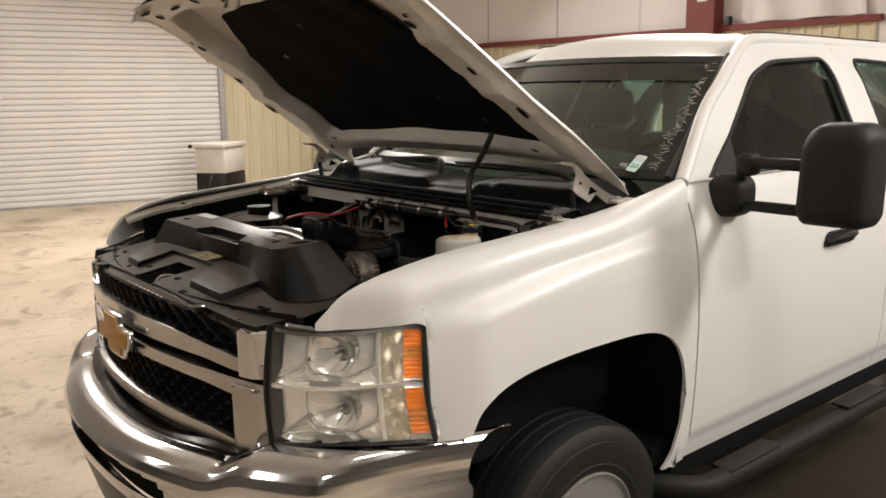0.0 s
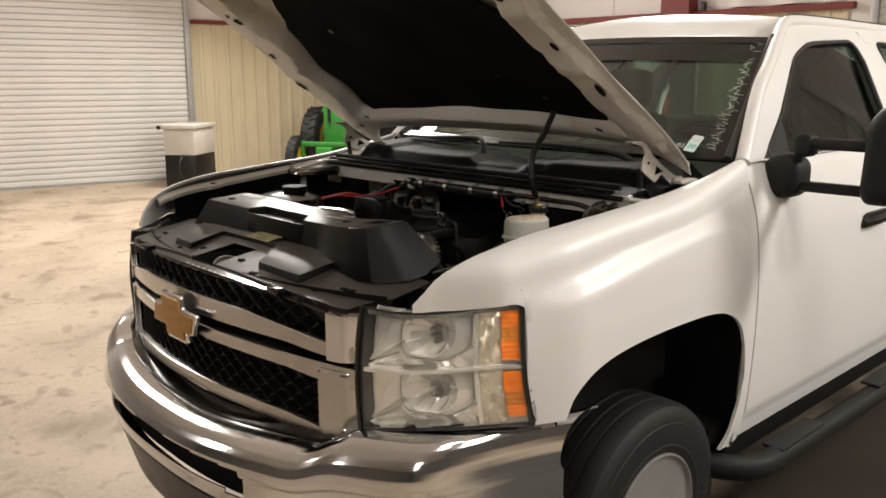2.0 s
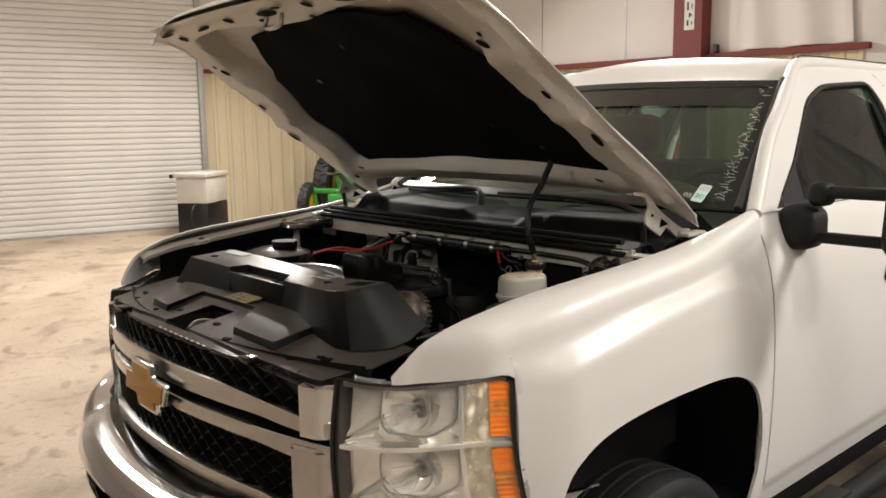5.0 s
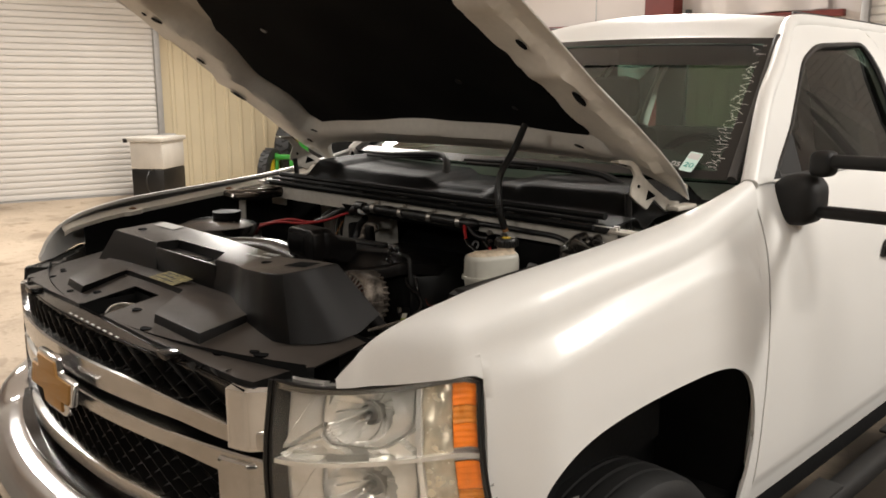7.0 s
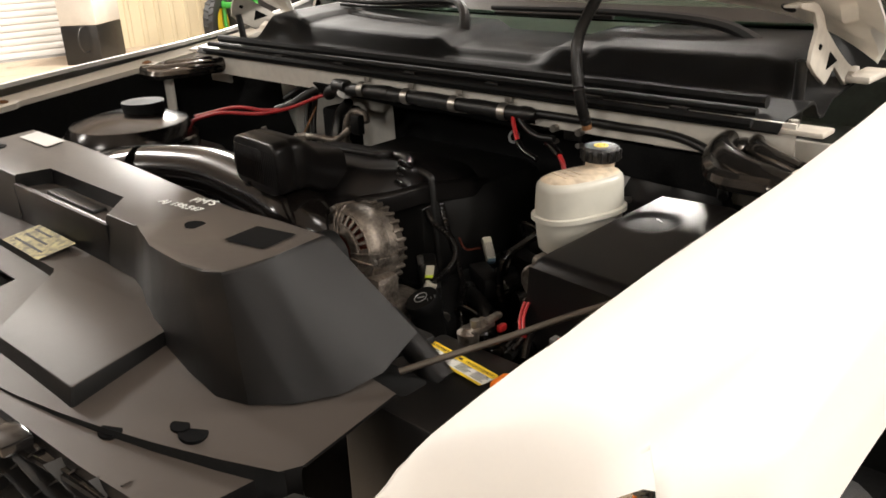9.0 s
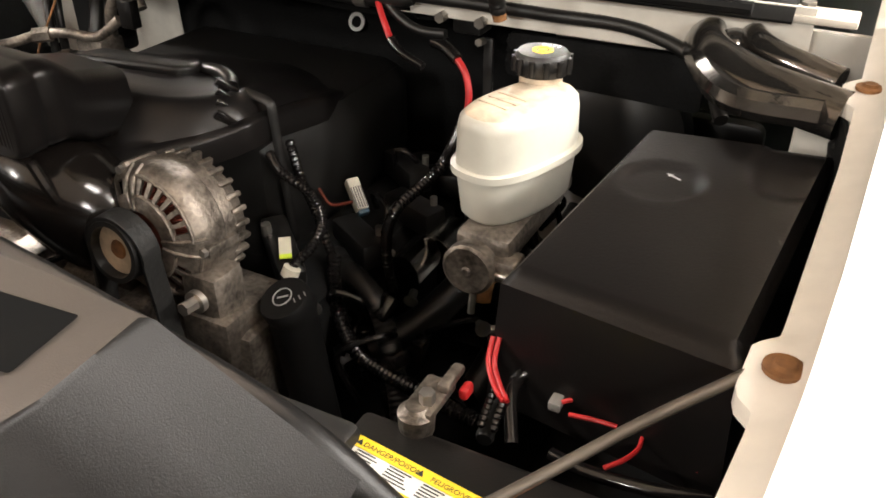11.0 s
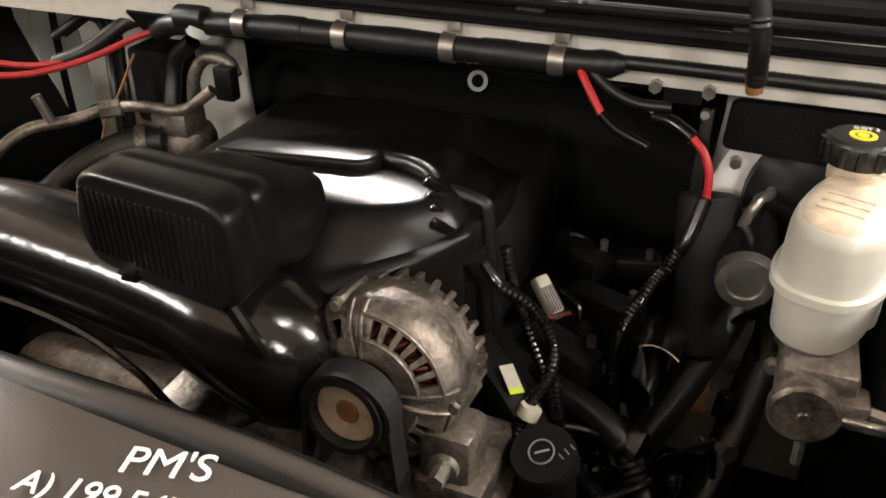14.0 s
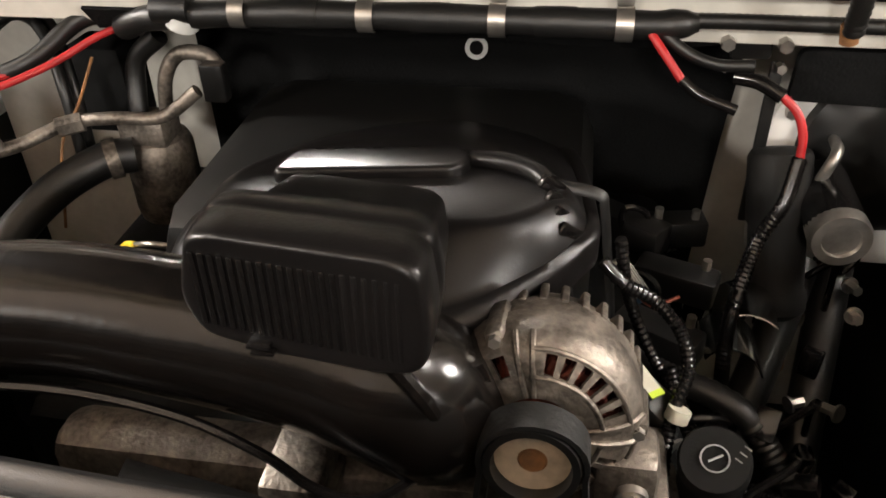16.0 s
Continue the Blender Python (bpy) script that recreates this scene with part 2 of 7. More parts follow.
def tube(bm, pts, r, n=10, k=6, ribs=0.0, pitch=0.008, flat=1.0):
    """A hose, pipe or wire along a smooth line; ribs make it a corrugated loom."""
    L = smooth_path(pts, k)
    if ribs:
        D = [L[0]]
        for a, b in zip(L, L[1:]):
            c = max(1, int((b - a).length / (pitch / 2)))
            D += [a.lerp(b, (i + 1) / c) for i in range(c)]
        L = D
    rings, up = [], None
    for i, p in enumerate(L):
        t = (L[min(i + 1, len(L) - 1)] - L[max(i - 1, 0)]).normalized()
        if up is None:
            up = t.orthogonal().normalized()
        up = (up - t * up.dot(t)).normalized()
        w = t.cross(up)
        rr = r(i / (len(L) - 1)) if callable(r) else r
        if ribs:
            rr += ribs * (i % 2)
        rings.append([bm.verts.new(p + up * rr * math.cos(2 * math.pi * j / n) + w * rr * flat * math.sin(2 * math.pi * j / n)) for j in range(n)])
    for p, q in zip(rings, rings[1:]):
        for j in range(n):
            bm.faces.new((p[j], p[(j + 1) % n], q[(j + 1) % n], q[j]))
    bm.faces.new(rings[0])
    bm.faces.new(rings[-1])
    return bm


def grid(bm, fn, us, vs, thick=0.0):
    """A sheet fn(u, v), with its thickness along the normals if given."""
    rows = [[bm.verts.new(fn(u, v)) for v in vs] for u in us]
    for a, b in zip(rows, rows[1:]):
        for i in range(len(vs) - 1):
            try:
                bm.faces.new((a[i], a[i + 1], b[i + 1], b[i]))
            except ValueError:
                pass
    if thick:
        bmesh.ops.recalc_face_normals(bm, faces=bm.faces)
        bmesh.ops.solidify(bm, geom=bm.faces[:], thickness=thick)
    return bm


def lin(a, b, n):
    return [a + (b - a) * i / n for i in range(n + 1)]


def interp(x, xs, ys):
    return float(np.interp(x, xs, ys))


def smoothstep(x):
    x = min(1, max(0, x))
    return x * x * (3 - 2 * x)


def prism(bm, outline, depth, m, bevel=0.0, seg=2):
    """An outline in the xy plane of m, drawn out by depth along its z."""
    vs = [bm.verts.new(m @ Vector((x, y, 0))) for x, y in outline]
    f = bm.faces.new(vs)
    r = bmesh.ops.extrude_face_region(bm, geom=[f])
    top = [v for v in r["geom"] if isinstance(v, bmesh.types.BMVert)]
    bmesh.ops.translate(bm, verts=top, vec=(m.to_3x3() @ Vector((0, 0, depth))))
    if bevel:
        ft = [g for g in r["geom"] if isinstance(g, bmesh.types.BMFace)][0]
        bmesh.ops.bevel(bm, geom=list(ft.edges), offset=bevel, segments=seg, affect="EDGES", profile=0.5)
    return bm


def rounded(pts, r, n=4):
    """An outline with its corners rounded by r."""
    out = []
    N = len(pts)
    for i in range(N):
        p, a, b = Vector(pts[i]), Vector(pts[i - 1]), Vector(pts[(i + 1) % N])
        ra = min(r, (a - p).length * 0.45, (b - p).length * 0.45)
        s, e = p + (a - p).normalized() * ra, p + (b - p).normalized() * ra
        for k in range(n + 1):
            u = k / n
            out.append(tuple(s * (1 - u) ** 2 + p * 2 * u * (1 - u) + e * u * u))
    return out


# ---- the hall ----
def setting(name, bm, material, label="", smooth=False):
    return tagged(obj(name, bm, material, None, label, smooth), kind="structure")


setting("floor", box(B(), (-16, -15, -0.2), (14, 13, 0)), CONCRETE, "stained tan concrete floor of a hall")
setting("ceiling", box(B(), (-16, -15, 6.2), (14, 13, 6.35)), LINER, "white lined ceiling high above")

LW = Matrix.Translation((-11.2, 5.4, 0)) @ Matrix.Rotation(radians(-10), 4, "Z")   # side wall: its y runs along the wall, x into the hall
wall_left = setting("wall_left", box(B(), (-0.35, -21, 0), (-0.12, 9, 6.2), m=LW), LINER, "white lined upper wall of the hall")


def slat_mesh(w, pitch, depth):
    """One curved slat of a roller door, w wide."""
    bm = B()
    prof = [(-0.004, 0.0), (depth * 0.75, 0.004), (depth, pitch * 0.3), (depth, pitch * 0.65), (depth * 0.8, pitch - 0.016), (-0.004, pitch - 0.013)]
    a = [bm.verts.new((x, 0, z)) for x, z in prof]
    b = [bm.verts.new((x, w, z)) for x, z in prof]
    for i in range(len(prof) - 1):
        bm.faces.new((a[i], a[i + 1], b[i + 1], b[i]))
    me = bpy.data.meshes.new("slat")
    bm.to_mesh(me)
    bm.free()
    me.materials.append(DOORWHITE)
    return me


def roller_door(name, m, w, h, pitch=0.095):
    door = setting(name, box(B(), (-0.115, -w, 0), (-0.1, 0, h), m=m), DOORWHITE, "white ribbed steel roller door, closed")
    me = slat_mesh(w, pitch, 0.02)
    for i in range(int(h / pitch)):
        s = new("slat", me)
        s.parent = door
        s.matrix_basis = m @ Matrix.Translation((-0.095, -w, 0.03 + i * pitch))
    part("guide", box(B(), (-0.1, 0.0, 0), (0.0, 0.09, h), 0.004, m=m), GALV, door, "grey steel door guide")
    part("guide", box(B(), (-0.1, -w - 0.09, 0), (0.0, -w, h), 0.004, m=m), GALV, door, "grey steel door guide")
    part("bottom_bar", box(B(), (-0.1, -w, 0), (-0.05, 0, 0.028), m=m), GALV, door)
    return door


roller_door("door_1", LW, 6.2, 4.6)
roller_door("door_3", LW @ Matrix.Translation((0, -7.6, 0)), 6.2, 4.6)


def ribbed_panel(bm, m, y0, y1, z0, z1, pitch=0.23, x=-0.11):
    """Metal wall sheet with upright ribs."""
    ys, y = [], y0
    while y < y1:
        for dy, dx in ((0, 0), (pitch * 0.62, 0), (pitch * 0.7, 0.022), (pitch * 0.9, 0.022)):
            if y + dy < y1:
                ys.append((y + dy, dx))
        y += pitch
    for (a, da), (b, db) in zip(ys, ys[1:]):
        bm.faces.new([bm.verts.new(m @ Vector(v)) for v in ((x + da, a, z0), (x + db, b, z0), (x + db, b, z1), (x + da, a, z1))])
    return bm


setting("wall_panel_1", ribbed_panel(B(), LW, 0.1, 8.6, 0, 2.62), TANMETAL, "tan ribbed metal wainscot panel")
setting("trim_1", box(B(), (-0.115, 0.1, 2.62), (-0.06, 8.6, 2.69), m=LW), REDSTEEL, "dark red metal trim along the wall")

BW = Matrix.Translation((0, 10.2, 0)) @ Matrix.Rotation(radians(-90), 4, "Z") @ Matrix.Rotation(radians(2), 4, "Z")   # back wall: y runs to the right, x into the hall
wall_back = setting("wall_back", box(B(), (-0.35, -14, 0), (-0.12, 14, 6.2), m=BW), LINER, "white lined wall of the hall")
for sy in (-11.0, -9.3, -7.6, -5.9, -3.3, -2.55):
    setting("seam", box(B(), (-0.121, sy, 2.7), (-0.112, sy + 0.02, 6.2), m=BW), GALV)
setting("wall_panel_2", ribbed_panel(B(), BW, -14, -2.2, 0, 2.6), TANMETAL, "tan ribbed metal wainscot panel")
setting("trim_2", box(B(), (-0.115, -14, 2.6), (0.0, -2.2, 2.68), m=BW), REDSTEEL, "dark red steel girt along the wall")
roller_door("door_2", BW @ Matrix.Translation((0, 3.3, 0)), 5.2, 4.6)
col = setting("column", box(B(), (-0.1, -4.88, 0), (0.16, -4.42, 6.2), 0.006, m=BW), REDSTEEL, "dark red painted steel column")
for k, (z0, z1) in enumerate(((3.08, 3.16), (3.20, 3.26), (3.30, 3.41), (3.45, 3.52), (3.56, 3.66))):
    part("print_bar", box(B(), (0.1665, -4.66 + 0.03 * (k % 2), z0), (0.1685, -4.63 + 0.03 * (k % 2), z1), m=BW), INK, col)
    part("print_bar", box(B(), (0.1665, -4.59, z0 + 0.01), (0.1685, -4.575, z1 - 0.02), m=BW), INK, col)
part("plate", box(B(), (0.16, -4.70, 3.02), (0.166, -4.54, 3.75), m=BW), PAPER, col, "cream sign plate on the column")
# walls out of view, dark so that chrome and gloss reflect an unlit hall
setting("wall_right", box(B(), (13.4, -15, 0), (13.6, 13, 6.2)), FARWALL, "unseen wall, liner colour darkened as in shade")
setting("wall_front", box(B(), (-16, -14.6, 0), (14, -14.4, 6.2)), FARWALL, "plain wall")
# sagging liner next to the column
def drape(u, v):
    y, z = -3.95 + 1.5 * u, 2.7 + 2.6 * v
    f = 0.05 * math.sin(u * 13 + 4.5 * v * v) * smoothstep(u / 0.15) * smoothstep((1 - u) / 0.15) * (1.1 - 0.6 * v)
    return BW @ Vector((-0.06 + f, y + 0.5 * (v - 0.2) * u * -0.5, z))


setting("loose_liner", grid(B(), drape, lin(0, 1, 60), lin(0, 1, 20), 0.004), LINER, "sagging unseen wall, liner colour darkened as in shade liner", True)
setting("bracket", box(B(), (-0.05, -4.30, 2.68), (0.05, -4.24, 2.80), 0.01, m=BW), BLK, "small dark bracket on the girt")
# ---- the pickup truck ----
truck = thing("pickup_truck", (0, 2.4, 0), "white pickup truck with its hood open, parked on concrete", "truck")


def head_x(y):
    return interp(y, (0.02, 0.10, 0.2, 0.28, 0.322), (0.66, 0.76, 0.86, 0.935, 0.985))


ARCH = smooth_path([Vector((y, z, 0)) for y, z in ((0.421, 0.885), (0.444, 0.940), (0.482, 0.976), (0.54, 1.001), (0.62, 1.018), (0.72, 1.028), (0.83, 1.033), (0.947, 1.034), (1.06, 1.032), (1.15, 1.022), (1.215, 1.002), (1.27, 0.968), (1.318, 0.922), (1.352, 0.868), (1.372, 0.815), (1.384, 0.760))], 6)


def fender_low(y):
    """Lower edge of the wing: lamp, bumper, wheel arch, sill."""
    if y < 0.322:
        u = min(1, max(0, (y - 0.040) / 0.285) ** (1 / 1.35))
        return 0.886 + 0.02 * u + 0.306 - 0.030 * u + 0.018 * u * u - 0.010 * math.sin(math.pi * min(1, u * 1.15)) - 0.014 * smoothstep((u - 0.93) / 0.07)
    if y < 0.421:
        return 0.885
    return interp(y, [p.x for p in ARCH], [p.y for p in ARCH]) if y < 1.3841 else 0.495


def inner_x(y):
    return interp(y, (0.105, 0.13, 0.2, 0.3, 0.4, 0.5, 0.7, 1.1, 1.44), (0.778, 0.798, 0.828, 0.852, 0.862, 0.868, 0.876, 0.878, 0.888))


def flange_z(y):
    return interp(y, (0.12, 0.16, 0.22, 0.34, 0.6, 0.85, 1.14, 1.3, 1.44), (1.205, 1.255, 1.288, 1.308, 1.333, 1.358, 1.39, 1.425, 1.465))


WING_TOP = smooth_path([Vector((y, z, 0)) for y, z in ((0.105, 1.198), (0.125, 1.226), (0.155, 1.260), (0.20, 1.288), (0.28, 1.315), (0.42, 1.341), (0.6, 1.357), (0.8, 1.372), (1.02, 1.391), (1.2, 1.417), (1.33, 1.443), (1.44, 1.467))], 6)


def inner_z(y):
    return interp(y, [p.x for p in WING_TOP], [p.y for p in WING_TOP])


def side_x(y, z):
    """Outer face of the body side: belt crown, soft swell over the arch, tuck at the sill."""
    base = interp(z, (0.45, 0.50, 0.56, 0.66, 0.75, 0.87, 1.0, 1.1, 1.2, 1.27, 1.32, 1.37, 1.42, 1.46), (0.930, 0.950, 0.965, 0.976, 0.981, 0.985, 0.985, 0.981, 0.972, 0.960, 0.947, 0.930, 0.908, 0.885))
    top = interp(y, (0.3, 0.45, 0.8, 1.10, 1.22, 1.32, 1.44), (1.185, 1.21, 1.262, 1.298, 1.30, 1.265, 1.15))
    flare = 0.030 * smoothstep((top - z) / 0.075 + 0.5) * smoothstep((1.436 - y) / 0.20) * smoothstep((y - 0.28) / 0.2)
    return base + flare - 0.05 * (1 - smoothstep((y - 0.2) / 0.3))


def wing(s):
    bm = B()
    ys = sorted(set([0.105, 0.112, 0.12, 0.13, 0.14, 0.155, 0.17, 0.19, 0.22, 0.26, 0.29, 0.308, 0.3215, 0.3225, 0.34, 0.36, 0.39, 0.4205] + [round(p.x, 4) for p in ARCH] + [1.3845, 1.40, 1.42, 1.437]))
    vs = lin(0, 0.3, 14)[:-1] + lin(0.3, 1, 30)

    def fn(y, v):
        zi, xi, zl = inner_z(y), inner_x(y), fender_low(y)
        nose = y < 0.322
        drop = 0.085
        zs = max(zi - drop, zl + 0.002) if nose else zi - drop

        def out(z):
            return max(min(side_x(y, z), head_x(y)), xi + 0.003) if nose else side_x(y, z)
        if v < 0.3:
            u = v / 0.3
            x = xi + (out(zs) - xi) * math.sin(u * math.pi / 2) ** 0.85
            return Vector((s * x, y, zi - (zi - zs) * (1 - math.cos(u * math.pi / 2)) ** 1.1))
        z = zs + (zl - zs) * (v - 0.3) / 0.7
        return Vector((s * out(z), y, z))
    grid(bm, fn, ys, vs)
    # corner behind the wheel
    grid(bm, lambda u, z: Vector((s * side_x(1.384, z), 1.3845 - (1.3845 - interp(z, (0.495, 0.53, 0.57, 0.65, 0.72, 0.76), (1.315, 1.338, 1.352, 1.372, 1.381, 1.3845))) * u, z)), (0, 0.5, 1), lin(0.495, 0.755, 12))
    bmesh.ops.remove_doubles(bm, verts=bm.verts, dist=0.0004)
    bmesh.ops.recalc_face_normals(bm, faces=bm.faces)
    bmesh.ops.solidify(bm, geom=bm.faces[:], thickness=0.010)
    return part("wing", bm, WHITE, truck, "white front wing over the wheel", angle=50)


wing(1)
wing(-1)
for s in (1, -1):
    # dark strip just behind the gap, added to draw its shade
    part("door_gap_shade", grid(B(), lambda y, z: Vector((s * (side_x(y, z) - 0.011), y, z)), (1.430, 1.452), lin(0.50, 1.452, 30)), DARK, truck, "dark sheet for the shade in the gap before the door")


def door_side(s, y0, y1, name, zt=1.455):
    def fn(y, v):
        z = 0.495 + (zt - 0.495) * v
        return Vector((s * (side_x(y, z) - (0.0 if 0.08 < v < 0.98 else 0.012)), y, z))
    return part(name, grid(B(), fn, lin(y0, y1, 14), lin(0, 1, 40), 0.03 * s), WHITE, truck, "white painted door" if "door" in name else "")


for s in (1, -1):
    d = door_side(s, 1.446, 2.90, "door")
    # handle in its black bezel
    bm = prism(B(), rounded([(-0.13, -0.028), (0.13, -0.028), (0.13, 0.032), (-0.10, 0.032)], 0.025), 0.012, Matrix.Translation((s * 0.978, 2.42, 1.165)) @ Matrix.Rotation(radians(90), 4, "Z") @ Matrix.Rotation(radians(90), 4, "X") if s > 0 else Matrix.Translation((-0.978, 2.42, 1.165)) @ Matrix.Rotation(radians(-90), 4, "Z") @ Matrix.Rotation(radians(90), 4, "X"), 0.006)
    part("door_handle", bm, BLK, d, "black door handle")
    part("grip", tube(B(), [(s * 0.985, 2.31, 1.16), (s * 1.015, 2.36, 1.175), (s * 1.02, 2.46, 1.18), (s * 0.985, 2.54, 1.175)], 0.014, 8), BLK, d)
    door_side(s, 2.906, 3.75, "rear_door")


def pillar_x(z):
    return interp(z, (1.44, 1.60, 1.78, 1.88, 1.94, 1.97), (0.90, 0.845, 0.755, 0.69, 0.635, 0.585))


def ring_sheet(bm, outer, inner, s, off=0.0):
    """The sheet between two outlines of the cab side, given as (y, z)."""
    o = [bm.verts.new((s * (pillar_x(z) + off), y, z)) for y, z in outer]
    i = [bm.verts.new((s * (pillar_x(z) + off - 0.006), y, z)) for y, z in inner]
    j = [bm.verts.new((s * (pillar_x(z) + off - 0.05), y, z)) for y, z in inner]
    n = len(o)
    for k in range(n):
        bm.faces.new((o[k], o[(k + 1) % n], i[(k + 1) % n], i[k]))
        bm.faces.new((i[k], i[(k + 1) % n], j[(k + 1) % n], j[k]))
    return bm


def resample(poly, n):
    """n points at even steps round an outline, from its first point."""
    P = [Vector((*p, 0)) for p in poly]
    P.append(P[0])
    L = [0.0]
    for a, b in zip(P, P[1:]):
        L.append(L[-1] + (b - a).length)
    return [(interp(L[-1] * k / n, L, [p.x for p in P]), interp(L[-1] * k / n, L, [p.y for p in P])) for k in range(n)]


W1 = rounded([(1.61, 1.455), (2.10, 1.80), (2.32, 1.862), (2.80, 1.885), (2.765, 1.455)], 0.07, 6)
O1 = rounded([(1.44, 1.45), (1.70, 1.672), (2.04, 1.868), (2.30, 1.962), (2.93, 1.967), (2.90, 1.45)], 0.05, 5)
W2 = rounded([(3.02, 1.455), (3.06, 1.885), (3.55, 1.87), (3.60, 1.455)], 0.06, 6)
O2 = rounded([(2.90, 1.45), (2.93, 1.967), (3.68, 1.95), (3.75, 1.45)], 0.02, 5)


def align(o, i):
    """Starts both outlines at the corner nearest to the lower front."""
    f = lambda P: min(range(len(P)), key=lambda k: P[k][0] * 1.0 + P[k][1] * 1.5)
    return o[f(o):] + o[:f(o)], i[f(i):] + i[:f(i)]


for s in (1, -1):
    for O, W, nm in ((O1, W1, "cab_side"), (O2, W2, "cab_side")):
        o, i = align(resample(O, 90), resample(W, 90))
        frame_ob = part(nm, ring_sheet(B(), o, i, s), WHITE, truck, "", angle=60)
        bm = B()
        bm.faces.new([bm.verts.new((s * (pillar_x(z) - 0.022), y, z)) for y, z in i])
        part("side_window", bm, SIDEGLASS, truck, "dark side window", smooth=False)
        part("window_seal", tube(B(), [(s * (pillar_x(z) - 0.012), y, z) for y, z in i] + [(s * (pillar_x(i[0][1]) - 0.012), *i[0])], 0.011, 6, k=1), BLK, truck)


def roof(u, v):
    w = 0.592 + 0.02 * v
    y = 2.12 + v * 1.6
    z = 1.885 + 0.085 * smoothstep(v / 0.16) + 0.035 * (1 - u * u) * smoothstep(v / 0.12 + 0.25) - 0.03 * smoothstep((v - 0.85) / 0.15)
    if abs(u) > 0.999:
        z -= 0.008
    return Vector((u * w, y - 0.15 * (1 - u * u) * (1 - v), z))


rf = part("roof", grid(B(), roof, lin(-1, 1, 26), lin(0, 1, 24), 0.02), WHITE, truck, "white cab roof with a marker lamp")
for s in (1, -1):
    # rounded rail where the pillar runs into the roof
    part("roof_rail", tube(B(), [(s * 0.893, 1.445, 1.452), (s * 0.805, 1.69, 1.672), (s * 0.752, 1.87, 1.778), (s * 0.693, 2.04, 1.866), (s * 0.640, 2.18, 1.925), (s * 0.603, 2.34, 1.955), (s * 0.590, 2.7, 1.963), (s * 0.590, 3.65, 1.957)], 0.024, 14), WHITE, truck, "white pillar running into the roof edge")
    part("drip_line", tube(B(), [(s * 0.655, 2.12, 1.925), (s * 0.60, 2.30, 1.972), (s * 0.572, 2.5, 1.992), (s * 0.566, 3.6, 1.99)], 0.004, 6), BLK, truck)
part("marker_lamp", prism(B(), rounded([(-0.06, -0.035), (0.06, -0.035), (0.05, 0.035), (-0.05, 0.035)], 0.02), 0.022, pose(0.16, 2.9, 2.0), 0.008), WHITE, rf)


def windshield(u, v):
    w = interp(v, (0, 1), (0.86, 0.685))
    y = 1.45 + (2.055 - 1.45) * v - 0.20 * (1 - u * u) * (1 - 0.3 * v)
    z = 1.452 + (1.872 - 1.452) * v + 0.014 * (1 - u * u)
    return Vector((u * w, y, z))


ws = part("windshield", grid(B(), windshield, lin(-1, 1, 20), lin(0, 1, 12), 0.005), GLASS, truck, "windshield with chalk marks and a sticker")
off = Vector((0, -0.006, 0.008))
for s in (1, -1):
    part("glass_border", grid(B(), lambda u, v: windshield(s * (1 - 0.07 * u), v) + off, (0, 0.5, 1), lin(0, 1, 12)), BLK, ws)
part("glass_border", grid(B(), lambda u, v: windshield(u, 1 - 0.05 * v) + off, lin(-1, 1, 16), (0, 0.5, 1)), BLK, ws)
part("glass_border", grid(B(), lambda u, v: windshield(u, 0.05 * v) + off, lin(-1, 1, 16), (0, 0.5, 1)), BLK, ws)
PILLARSEAL = mat("pillar_seal", (0.045, 0.043, 0.042), 0.55, vary=0.15, scale=12)
for s in (1, -1):
    part("pillar_seal", tube(B(), [windshield(s * 0.982, v) + off * 1.2 for v in lin(0, 1, 8)], 0.013, 10), PILLARSEAL, ws, "grey rubber strip beside the glass")
TINT = glass_mat("tinted_band", (0.25, 0.28, 0.30))
part("tint_band", grid(B(), lambda u, v: windshield(u, 0.95 - 0.17 * v) + off * 0.5, lin(-0.93, 0.93, 16), (0, 0.5, 1)), TINT, ws, "dark tinted band at the top of the glass").visible_shadow = False
# round sticker with its date
STICK = mat("sticker_print", (0.62, 0.80, 0.74), 0.5, vary=0.1)
TEAL = mat("sticker_teal", (0.03, 0.36, 0.30), 0.5, vary=0.1)


def lettering(text, m, size, material, parent, name="lettering", depth=0.0004):
    """Built-in-font letters as a thin mesh."""
    cu = bpy.data.curves.new(name, "FONT")
    cu.body, cu.size, cu.extrude, cu.align_x = text, size, depth, "CENTER"
    tmp = bpy.data.objects.new(name, cu)
    me = bpy.data.meshes.new_from_object(tmp)
    bpy.data.objects.remove(tmp)
    bm = B()
    bm.from_mesh(me)
    bm.transform(m)
    return part(name, bm, material, parent, smooth=False)


def on_glass(u, v, turn=0.0):
    p = windshield(u, v) + off * 2.4
    du, dv = (windshield(u + 0.01, v) - windshield(u - 0.01, v)).normalized(), (windshield(u, v + 0.01) - windshield(u, v - 0.01)).normalized()
    n = du.cross(dv).normalized()
    m = Matrix((du, n.cross(du), n)).transposed().to_4x4()
    return Matrix.Translation(p) @ m @ Matrix.Rotation(radians(turn), 4, "Z")


CHALK = mat("chalk_marks", (0.75, 0.77, 0.74), 0.9, vary=0.2)
SM = on_glass(0.852, 0.075, -14)
st0 = part("sticker", prism(B(), rounded([(-0.019, -0.045), (0.019, -0.045), (0.019, 0.045), (-0.019, 0.045)], 0.006), 0.0006, SM), STICK, ws, "pale inspection sticker reading 05 20")
part("sticker_print", prism(B(), [(-0.016, 0.012), (0.016, 0.012), (0.016, 0.038), (-0.016, 0.038)], 0.0004, SM @ Matrix.Translation((0, 0, 0.0008))), PAPER, st0)
lettering("20", SM @ Matrix.Translation((0.0, -0.026, 0.001)), 0.030, TEAL, st0)
